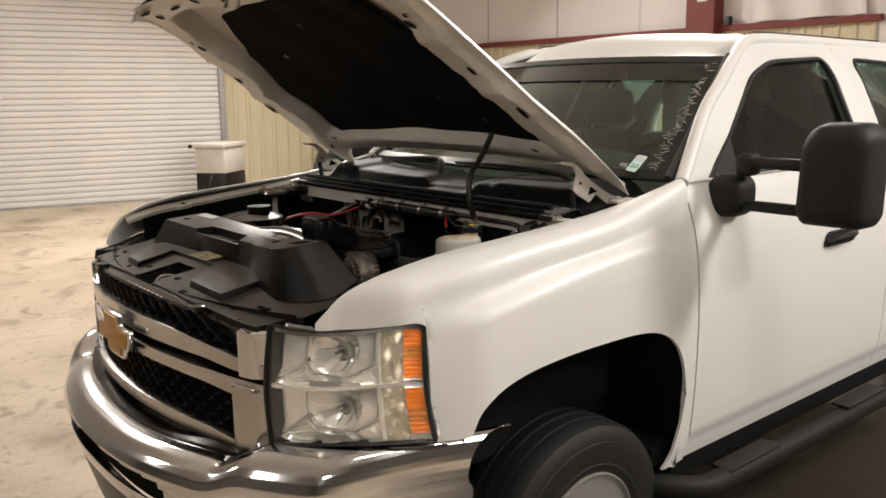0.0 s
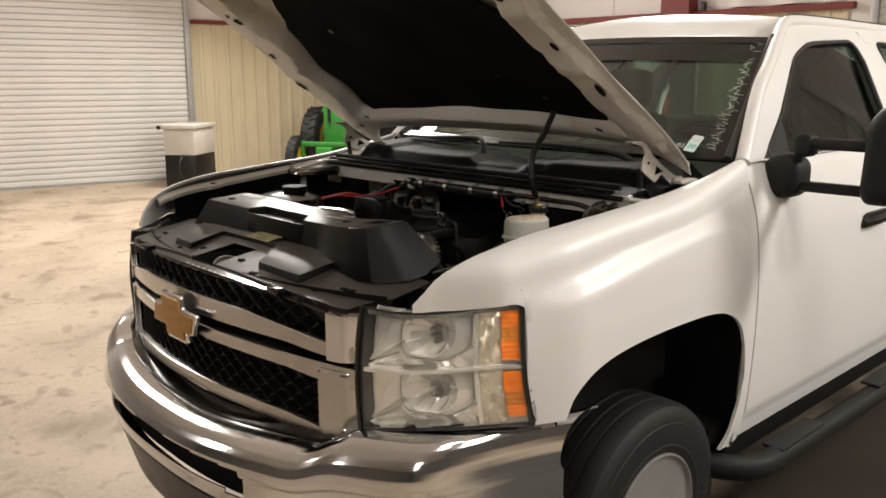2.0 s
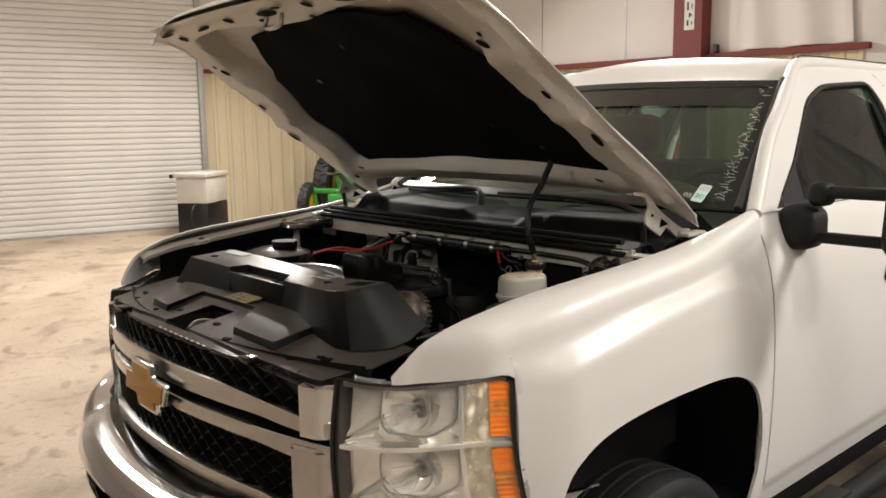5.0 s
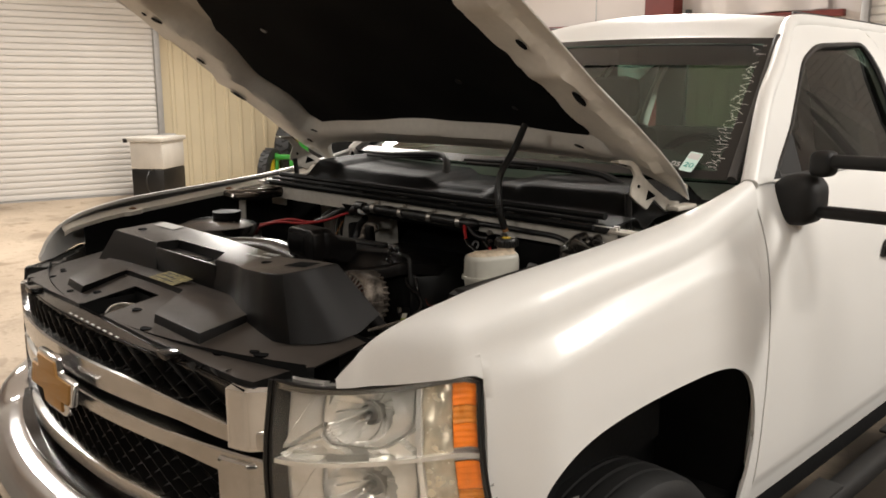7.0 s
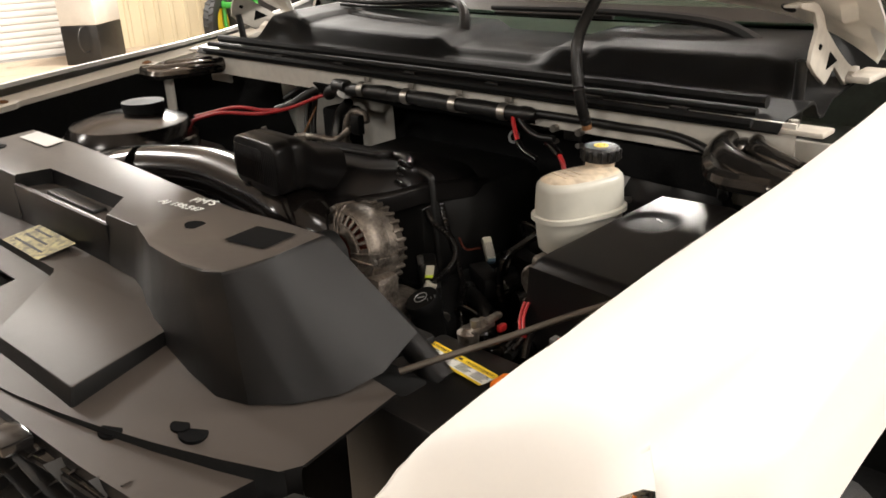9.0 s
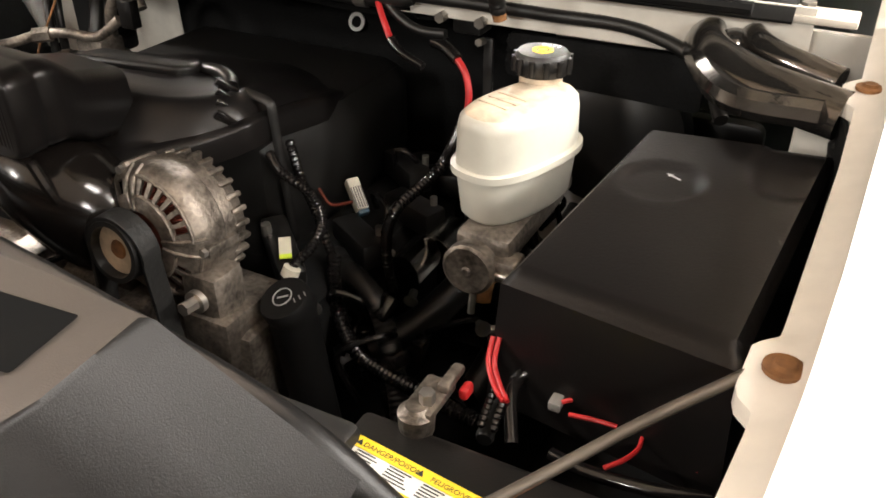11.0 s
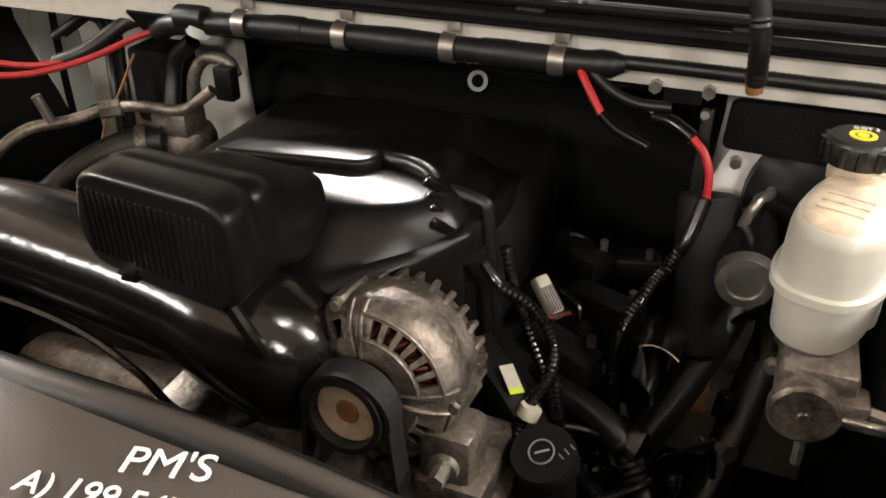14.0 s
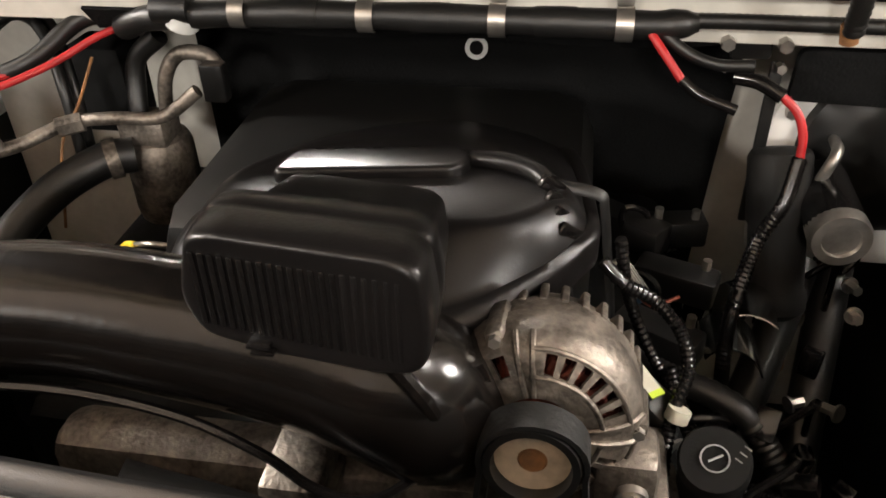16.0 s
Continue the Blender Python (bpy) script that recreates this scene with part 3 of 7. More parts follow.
lettering("05", SM @ Matrix.Translation((-0.036, -0.032, 0.001)), 0.028, PAPER, st0)
# chalk strokes that cannot be read
random.seed(4)
for k in range(44):
    v = 0.05 + 0.87 * k / 44
    if 0.78 < v < 0.84:
        continue
    u = 0.925 - 0.010 * math.sin(k * 1.7) + random.uniform(-0.010, 0.010)
    m = on_glass(u, v)
    a = random.uniform(-0.9, 0.9)
    q = [m @ Vector((math.cos(a) * d + random.uniform(-0.006, 0.006), math.sin(a) * d + random.uniform(-0.006, 0.006), 0)) for d in (-0.012, -0.004, 0.005, 0.013)]
    part("chalk_stroke", tube(B(), q, 0.0008, 5, 3), CHALK, ws)

# inside the cab
part("dashboard", grid(B(), lambda u, v: Vector((u * 0.82, 1.45 + 0.33 * v - 0.10 * (1 - u * u) * (1 - v), 1.40 + 0.055 * math.sin(v * 2.6) + 0.075 * smoothstep((0.42 - abs(u - 0.45)) / 0.36) * smoothstep(v * 1.3))), lin(-1, 1, 24), lin(0, 1, 8), 0.05), DASH, truck, "grey dashboard")
bm = B()
cm = Matrix.Translation((0.42, 1.95, 1.37)) @ Matrix.Rotation(radians(62), 4, "X")
tube(bm, [cm @ Vector((0.19 * math.cos(a), 0.19 * math.sin(a), 0)) for a in lin(0, 2 * math.pi, 32)], 0.015, 8, 1)
box(bm, (-0.18, -0.03, -0.02), (0.18, 0.03, 0.02), 0.01, m=cm)
part("steering_wheel", bm, BLK, truck, "black steering wheel")
for sx in (0.42, -0.42):
    st = part("seat", box(B(), (sx - 0.25, 2.05, 0.8), (sx + 0.25, 2.6, 1.0), 0.05), SEATF, truck, "grey cloth front seat")
    part("backrest", box(B(), (sx - 0.25, 2.55, 0.95), (sx + 0.25, 2.75, 1.55), 0.07), SEATF, st)
    part("headrest", box(B(), (sx - 0.14, 2.62, 1.57), (sx + 0.14, 2.74, 1.77), 0.05), SEATF, st)
part("rear_bench", box(B(), (-0.75, 3.35, 0.8), (0.75, 3.66, 1.5), 0.06), SEATF, truck, "grey rear bench")
part("cab_back", box(B(), (-0.9, 3.70, 0.55), (0.9, 3.76, 1.47), 0.02), WHITE, truck)
part("rear_window", box(B(), (-0.62, 3.70, 1.47), (0.62, 3.706, 1.92)), SIDEGLASS, truck, "rear window")
for sx in (1, -1):
    part("rear_pillar", box(B(), (sx * 0.61, 3.68, 1.45), (sx * 0.80, 3.74, 1.95), 0.02), WHITE, truck)
part("cab_floor", box(B(), (-0.92, 1.3, 0.5), (0.92, 3.7, 0.56)), DARK, truck)
part("headliner", box(B(), (-0.6, 2.25, 1.90), (0.6, 3.7, 1.92)), SEATF, truck)
# load bed
bed = part("bed", box(B(), (-0.9, 3.84, 0.75), (0.9, 5.75, 0.79), 0.01), WHITE, truck, "white load bed")
for s in (1, -1):
    part("bed_side", grid(B(), lambda y, v: Vector((s * side_x(3.0, 0.56 + 0.86 * v), y, max(0.56 + 0.86 * v, 0.4 + math.sqrt(max(0, 0.52 ** 2 - (y - 4.75) ** 2))) if v < 0.75 else 0.56 + 0.86 * v)), lin(3.82, 5.75, 40), lin(0, 1, 16), 0.05 * s), WHITE, bed)
part("tailgate", box(B(), (-0.95, 5.73, 0.62), (0.95, 5.79, 1.42), 0.015), WHITE, bed)
part("headboard", box(B(), (-0.95, 3.80, 0.62), (0.95, 3.84, 1.42), 0.01), WHITE, bed)

# towing mirrors
for s in (1, -1):
    def mp(x, y, z):
        return (s * x, y, z)
    base = part("mirror", box(B(), mp(0.885, 1.575, 1.325), mp(1.012, 1.74, 1.470), 0.05, 5), MATTE, truck, "black towing mirror on two arms")
    part("arm", box(B(), mp(1.0, 1.62, 1.495), mp(1.26, 1.68, 1.532), 0.014, 3), MATTE, base)
    part("arm", box(B(), mp(1.0, 1.62, 1.352), mp(1.26, 1.68, 1.385), 0.014, 3), MATTE, base)
    part("elbow", box(B(), mp(0.978, 1.61, 1.468), mp(1.042, 1.69, 1.543), 0.022, 4), MATTE, base)
    bm = B()
    hv = []
    for y, g, dz in ((1.555, 0.62, 0.0), (1.557, 0.74, 0.0), (1.567, 0.88, 0.0), (1.59, 0.97, 0.0), (1.625, 1.0, 0.0), (1.70, 1.0, 0.0), (1.715, 0.97, 0.0)):
        out = rounded([(-0.108, -0.128), (-0.088, -0.160), (0.085, -0.160), (0.104, -0.13), (0.108, 0.12), (0.075, 0.158), (-0.055, 0.158), (-0.098, 0.105)], 0.035, 5)
        hv.append([bm.verts.new((s * (1.318 + a * g), y + 0.10 * max(0, a), 1.492 + b * g)) for a, b in out])
    for a, b in zip(hv, hv[1:]):
        for k in range(len(a)):
            bm.faces.new((a[k], a[(k + 1) % len(a)], b[(k + 1) % len(a)], b[k]))
    bm.faces.new(hv[0])
    bm.faces.new(hv[-1])
    part("mirror_head", bm, MATTE, base, angle=50)
    part("mirror_glass", box(B(), mp(1.235, 1.722, 1.36), mp(1.40, 1.728, 1.63), 0.002), CHROME, base)
    bm = B()
    bm.faces.new([bm.verts.new((s * (pillar_x(z) - 0.004), y, z)) for y, z in ((1.60, 1.455), (1.80, 1.60), (1.80, 1.455))])
    part("corner_panel", bm, MATTE, truck)

part("frame_rail", box(B(), (-0.45, 0.2, 0.42), (-0.35, 5.6, 0.58)), DARK, truck)
part("frame_rail", box(B(), (0.35, 0.2, 0.42), (0.45, 5.6, 0.58)), DARK, truck)


def wheel(x, y, s):
    m = Matrix.Translation((x, y, 0.375)) @ Matrix.Diagonal((1, 0.965, 0.9375, 1)) @ Matrix.Rotation(radians(90 * s), 4, "Y")
    prof = [(0.225, -0.11), (0.30, -0.125), (0.365, -0.12), (0.385, -0.105), (0.392, -0.09), (0.396, -0.06), (0.396, -0.052), (0.388, -0.050), (0.388, -0.042), (0.396, -0.040), (0.398, -0.005), (0.389, -0.003), (0.389, 0.006), (0.398, 0.008), (0.396, 0.042), (0.388, 0.044), (0.388, 0.052), (0.396, 0.054), (0.394, 0.082), (0.383, 0.104), (0.366, 0.114), (0.345, 0.120), (0.335, 0.121), (0.333, 0.123), (0.300, 0.125), (0.262, 0.121), (0.256, 0.123), (0.232, 0.116), (0.225, 0.108), (0.222, 0.0), (0.225, -0.11)]
    tyre = part("wheel", lathe(B(), prof, m, 64), RUBBER, truck, "wheel with a worn black tyre", angle=25)
    bm = lathe(B(), [(0.230, 0.108), (0.229, 0.119), (0.222, 0.121), (0.214, 0.112), (0.206, 0.085), (0.200, 0.055), (0.190, 0.048), (0.178, 0.062), (0.150, 0.074), (0.118, 0.076), (0.108, 0.068), (0.098, 0.060), (0.076, 0.060), (0.070, 0.105), (0.060, 0.116), (0.0, 0.118)], m, 64)
    part("rim", bm, RIM, tyre, "silver steel rim", angle=40)
    for k in range(8):
        a = radians(45 * k + 20)
        hb = B()
        bmesh.ops.create_uvsphere(hb, u_segments=14, v_segments=8, radius=1, matrix=m @ Matrix.Translation((0.158 * math.cos(a), 0.158 * math.sin(a), 0.071)) @ Matrix.Rotation(a, 4, "Z") @ Matrix.Rotation(radians(-22), 4, "Y") @ Matrix.Diagonal((0.026, 0.036, 0.006, 1)))
        part("vent_hole", hb, VOID, tyre)
        nb = radians(45 * k)
        part("wheel_nut", cyl(B(), m @ Vector((0.088 * math.cos(nb), 0.088 * math.sin(nb), 0.058)), m @ Vector((0.088 * math.cos(nb), 0.088 * math.sin(nb), 0.084)), 0.011, n=6), STEEL, tyre)
    for k in range(9):
        # worn raised writing on the sidewall, as bars
        a = radians(52 + 5.2 * k)
        part("letter_bar", box(B(), (0.285, -0.005, 0.1235), (0.318, 0.004, 0.1262), 0.001, 1, m=m @ Matrix.Rotation(a * s, 4, "Z")), RUBBER, tyre)
    return tyre


for wx, wy, s in ((0.825, 0.952, 1), (-0.825, 0.952, -1), (0.835, 4.75, 1), (-0.835, 4.75, -1)):
    wheel(wx, wy, s)
for s in (1, -1):
    # wheel housing
    arch = [(0.405, 0.35), (0.41, 0.80)] + [(p.x - 0.004, p.y + 0.012) for p in ARCH[::3]] + [(1.40, 0.74), (1.405, 0.35)]
    part("wheel_liner", grid(B(), lambda k, v: Vector((s * (0.66 + (side_x(arch[int(k)][0], arch[int(k)][1]) - 0.02 - 0.66) * v), *arch[int(k)])), range(len(arch)), lin(0, 1, 5)), DARK, truck, "black wheel arch liner")
    part("wheel_house_wall", grid(B(), lambda y, z: Vector((s * 0.665, y, z)), lin(0.40, 1.44, 3), (0.3, 0.7, 1.06)), DARK, truck)
    for y0, y1 in ((1.56, 1.90), (2.45, 2.80)):
        part("step_pad", box(B(), (s * 0.985, y0, 0.444), (s * 1.065, y1, 0.458), 0.006), RUBBER, truck, "ribbed rubber step pad")
    part("running_board", tube(B(), [(s * 0.90, 1.31, 0.43), (s * 0.97, 1.36, 0.425), (s * 1.02, 1.45, 0.415), (s * 1.03, 1.6, 0.41), (s * 1.03, 2.2, 0.40), (s * 1.03, 3.6, 0.39)], 0.043, 16, flat=1.15), MATTE, truck, "black tubular running board")
    part("sill", box(B(), (s * 0.80, 1.40, 0.40), (s * 0.925, 3.75, 0.53), 0.02), DARK, truck, "dark underside of the cab")


# ---- hood, standing open ----
HP = [(1.28, 1.405), (1.125, 1.507), (0.955, 1.622), (0.825, 1.705), (0.69, 1.803), (0.59, 1.87), (0.46, 1.958), (0.36, 2.018), (0.27, 2.045), (0.22, 2.038)]
HL = [0.0]
for (ay, az), (by, bz) in zip(HP, HP[1:]):
    HL.append(HL[-1] + math.hypot(by - ay, bz - az))
HY, HZ = [p[0] for p in HP], [p[1] for p in HP]


def hood_pt(x, v, lift=0.0):
    """A place on the hood: x across, v from the hinge (0) to the front lip (1), lift outwards."""
    d = v * HL[-1]
    lo, hi = max(d - 0.06, 0), min(d + 0.06, HL[-1])
    n = Vector((0, interp(hi, HL, HZ) - interp(lo, HL, HZ), interp(lo, HL, HY) - interp(hi, HL, HY))).normalized()
    return Vector((x, interp(d, HL, HY), interp(d, HL, HZ))) + n * (lift + 0.03 * (1 - (x / 0.83) ** 2))


def hood_w(v):
    return interp(v, (0, 0.06, 0.12, 0.22, 0.55, 0.8, 0.9, 0.95, 0.98, 1.0), (0.80, 0.828, 0.84, 0.842, 0.808, 0.79, 0.775, 0.75, 0.71, 0.65))


def rear(u, v):
    """The hood's rear edge bows forward in the middle."""
    v0 = 0.135 * (1 - abs(u) ** 12)
    return v0 + (1 - v0) * v


hood = part("hood", grid(B(), lambda u, v: hood_pt(u * hood_w(v), rear(u, v), 0.078 - 0.065 * abs(u) ** 9 - 0.05 * v ** 14), lin(-1, 1, 44), lin(0, 1, 30), 0.003), WHITE, truck, "open white hood seen from below")


def inner_fn(u, v):
    """Pressed inner panel: outer lip, raised frame, sunk middle."""
    x = u * (hood_w(v) - 0.003)
    v0, v = v, rear(u, v)
    ex = (hood_w(v) - abs(x))
    wob = 0.012 * math.sin(v * 23) + 0.010 * math.sin(v * 11 + 1)
    e_side = ex - wob * smoothstep((v - 0.1) / 0.1)
    fr = smoothstep((e_side - 0.035) / 0.02) * smoothstep((v0 - 0.02) / 0.03) * smoothstep((0.985 - v) / 0.03)
    sunk = smoothstep((e_side - 0.155) / 0.05) * smoothstep((v - 0.20 + 0.03 * abs(u)) / 0.06) * smoothstep((0.90 - v - 0.02 * math.cos(u * 6)) / 0.035)
    lift = 0.012 - 0.020 * fr + 0.075 * sunk
    lift += 0.012 * smoothstep((0.09 - v0) / 0.04) * smoothstep((v0 - 0.03) / 0.02)
    lift -= 0.012 * (math.exp(-((v - 0.50) / 0.03) ** 2) + math.exp(-((v - 0.70) / 0.035) ** 2)) * (1 - sunk) * fr
    return hood_pt(x, v, min(lift, 0.066))


inner = part("inner_panel", grid(B(), inner_fn, lin(-1, 1, 110), lin(0, 1, 80)), HOODIN, hood, "dusty cream inner panel of the hood")


def pad_fn(u, v):
    vv = 0.205 + (0.635 + 0.02 * math.cos(u * 3)) * v - 0.03 * (1 - v) * u * u
    w = interp(v, (0, 0.05, 0.12, 0.3, 0.45, 0.62, 0.74, 0.80, 0.9, 1.0), (0.55, 0.595, 0.615, 0.605, 0.60, 0.575, 0.545, 0.49, 0.46, 0.42))
    w += 0.012 * math.sin(v * 17)
    return hood_pt(u * w, vv, 0.048 - 0.006 * math.sin(u * 9) * math.sin(v * 8))


part("insulation_pad", grid(B(), pad_fn, lin(-1, 1, 40), lin(0, 1, 34), 0.012), PAD, hood, "black felt insulation pad")
for x, v in ((0.30, 0.40), (-0.30, 0.40), (0.32, 0.62), (-0.32, 0.62), (0.0, 0.74), (0.42, 0.30), (-0.40, 0.30)):
    p, q = hood_pt(x, v, 0.036), hood_pt(x, v, 0.052)
    part("pad_clip", cyl(B(), p, q, 0.011, n=14), BLK, hood)


def hood_hole(x, v, a, b, turn=0.0, shift=-0.013):
    """A slot in the inner panel, as a flat dark oval painted for its shade."""
    o = hood_pt(x, v, shift)
    du, dv = (hood_pt(x + 0.01, v, shift) - hood_pt(x - 0.01, v, shift)).normalized(), (hood_pt(x, v + 0.01, shift) - hood_pt(x, v - 0.01, shift)).normalized()
    n = du.cross(dv)
    m = Matrix.Translation(o) @ Matrix((du, dv, n)).transposed().to_4x4() @ Matrix.Rotation(radians(turn), 4, "Z") @ Matrix.Diagonal((a, b, 0.0016, 1))
    bm = B()
    bmesh.ops.create_uvsphere(bm, u_segments=14, v_segments=6, radius=1, matrix=m)
    part("slot", bm, DARK, hood)


for s in (1, -1):
    hood_hole(s * 0.722, 0.585, 0.011, 0.020)
    hood_hole(s * 0.762, 0.425, 0.013, 0.034, -8 * s)
    hood_hole(s * 0.605, 0.225, 0.008, 0.015, 60, -0.010)
    hood_hole(s * 0.71, 0.17, 0.012, 0.014, 0, -0.010)
    hood_hole(s * 0.67, 0.755, 0.014, 0.020, 40)
    hood_hole(s * 0.69, 0.785, 0.007, 0.010)
    hood_hole(s * 0.60, 0.925, 0.018, 0.018)
    hood_hole(s * 0.40, 0.945, 0.050, 0.009, -6 * s)
    hood_hole(s * 0.22, 0.95, 0.018, 0.018)
hood_hole(0.0, 0.945, 0.052, 0.018)
hood_hole(0.09, 0.965, 0.018, 0.014)
hood_hole(0.15, 0.90, 0.016, 0.008)
hood_hole(-0.08, 0.92, 0.016, 0.010)
hood_hole(-0.62, 0.965, 0.055, 0.014, 8)
part("striker", tube(B(), [hood_pt(-0.03, 0.93, -0.01), hood_pt(-0.03, 0.93, -0.045), hood_pt(0.05, 0.93, -0.045), hood_pt(0.05, 0.93, -0.01)], 0.006, 8, 3), STEEL, hood, "steel hood striker loop")
HINGE = mat("hinge_paint", (0.50, 0.46, 0.40), 0.5, vary=0.25, scale=14)
for s in (1, -1):
    # pressed hinge plate with its openings, and the arm down to the wing
    hout = rounded([(0.985, 1.541), (1.050, 1.535), (1.078, 1.519), (1.101, 1.492), (1.153, 1.460), (1.205, 1.432), (1.240, 1.416), (1.285, 1.410), (1.285, 1.388), (1.231, 1.380), (1.188, 1.407), (1.156, 1.427), (1.123, 1.403), (1.074, 1.428), (1.047, 1.447), (1.051, 1.470), (1.063, 1.496), (1.041, 1.523), (0.988, 1.533)], 0.005, 3)
    HX = Matrix.Translation((s * 0.77 - 0.003, 0, 0)) @ Matrix(((0, 0, 1, 0), (1, 0, 0, 0), (0, 1, 0, 0), (0, 0, 0, 1)))
    hg = part("hinge", prism(B(), hout, 0.006, HX, 0.0015), HINGE, hood, "cream hood hinge bracket with openings")
    for hole in ([(1.125, 1.456), (1.163, 1.436), (1.116, 1.428)], [(1.075, 1.474), (1.088, 1.470), (1.083, 1.462), (1.073, 1.466)]):
        part("opening", prism(B(), rounded(hole, 0.003, 2), 0.008, HX @ Matrix.Translation((0, 0, -0.001)), 0.0005), VOID, hg)
    part("hinge_arm", box(B(), (s * 0.772, 1.215, 1.392), (s * 0.812, 1.315, 1.405), 0.005), HINGE, hg)
    part("hinge_tab", box(B(), (s * 0.745, 0.99, 1.533), (s * 0.768, 1.05, 1.537), 0.001), HINGE, hg)
    part("gas_strut", cyl(B(), (s * 0.752, 1.075, 1.33), (s * 0.756, 1.06, 1.45), 0.009), BLK, hood, "black hood prop rod")
    part("hinge_bolt", cyl(B(), (s * 0.765, 1.225, 1.400), (s * 0.782, 1.225, 1.400), 0.010, n=6), STEEL, hg)
# washer hose from the cowl to the pad
part("washer_hose", tube(B(), [(0.475, 0.90, 1.345), (0.47, 0.885, 1.40), (0.455, 0.90, 1.48), (0.46, 0.95, 1.55), (0.47, 0.985, 1.62)], 0.009, 10, 8, 0.0012, 0.006), BLK, hood, "black corrugated hose up to the hood")

# ---- front bumper ----
def grille_y(x):
    return -0.105 + 0.14 * abs(x / 0.68) ** 2.2


def bump_y(x):
    a = abs(x)
    return -0.235 + 0.36 * (a / 0.98) ** 2.5 + 0.28 * smoothstep((a - 0.86) / 0.14) * (a / 0.98) ** 2


BPROF = [(0.15, -0.004), (0.12, 0.0), (0.095, -0.003), (0.070, -0.010), (0.047, -0.022), (0.027, -0.040), (0.012, -0.062), (0.003, -0.086), (0.0, -0.108), (0.004, -0.126), (0.014, -0.138), (0.016, -0.148), (0.016, -0.21), (0.022, -0.25), (0.04, -0.275), (0.08, -0.285)]


def bumper(x, k):
    i = min(int(k), len(BPROF) - 2)
    f = k - i
    dy = BPROF[i][0] * (1 - f) + BPROF[i + 1][0] * f
    dz = BPROF[i][1] * (1 - f) + BPROF[i + 1][1] * f
    top = 0.885 - 0.055 * smoothstep((0.70 - abs(x)) / 0.13) - 0.02 * smoothstep((0.55 - abs(x)) / 0.5)
    low = 0.60
    z = top + (dz / 0.285) * (top - low)
    return Vector((x, bump_y(x) + dy, z))


bm = B()
bxs = sorted(set(lin(-0.99, 0.99, 66) + [-0.43, 0.43]))
bks = sorted(set(lin(0, 15, 60)))
grid(bm, bumper, bxs, bks)
gone = [f for f in bm.faces if abs(f.calc_center_median().x) < 0.43 and 0.665 < f.calc_center_median().z < 0.745 and f.calc_center_median().y < bump_y(f.calc_center_median().x) + 0.05]
bmesh.ops.delete(bm, geom=gone, context="FACES")
bmesh.ops.recalc_face_normals(bm, faces=bm.faces)
bmesh.ops.solidify(bm, geom=bm.faces[:], thickness=0.005)
bumper_ob = part("bumper", bm, CHROME, truck, "chrome front bumper with a dark air slot", angle=60)
# dark sheet behind the air slot, put there as the shade inside
part("slot_shade", grid(B(), lambda x, z: Vector((x, bump_y(x) + 0.06, z)), lin(-0.46, 0.46, 20), (0.64, 0.77)), DARK, bumper_ob)
part("air_dam", grid(B(), lambda x, v: Vector((x, bump_y(x) + 0.03 + 0.05 * v, 0.61 - 0.17 * v)), lin(-0.93, 0.93, 50), lin(0, 1, 4), 0.01), BLK, truck, "black plastic air dam below the bumper")
part("bumper_pad", grid(B(), lambda x, v: bumper(x, 1.6) + Vector((0, 0.06 * v, 0.006 + 0.008 * v)), lin(-0.60, 0.60, 40), lin(0, 1, 6), 0.006), BLKGLOSS, bumper_ob, "glossy black step pad on the bumper")
# dark sheet added as the shade between grille and bumper
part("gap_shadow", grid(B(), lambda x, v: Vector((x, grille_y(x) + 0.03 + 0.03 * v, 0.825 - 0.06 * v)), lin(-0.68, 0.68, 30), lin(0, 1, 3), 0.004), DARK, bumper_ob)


# ---- grille ----
def cover_front(x):
    return interp(abs(x), (0, 0.3, 0.5, 0.6, 0.63, 0.645, 0.67), (-0.034, -0.026, -0.006, 0.010, 0.022, 0.095, 0.135))


def sag(x, a, b, c):
    return interp(abs(x), (0.0, 0.30, 0.45, 0.576, 0.68), (a + 0.004, a, b, c, c - 0.006))


def gbar(x0, x1, top, low, d=0.05, n=34):
    """A bowed chrome bar between two edge lines."""
    prof = ((d, 0.0), (0.0035, 0.0), (0.0, 0.07), (-0.001, 0.5), (0.0, 0.93), (0.0035, 1.0), (d, 1.0))
    return grid(B(), lambda x, k: Vector((x, grille_y(x) + prof[int(k)][0], sag(x, *low) + (sag(x, *top) - sag(x, *low)) * prof[int(k)][1])), lin(x0, x1, n), range(7))


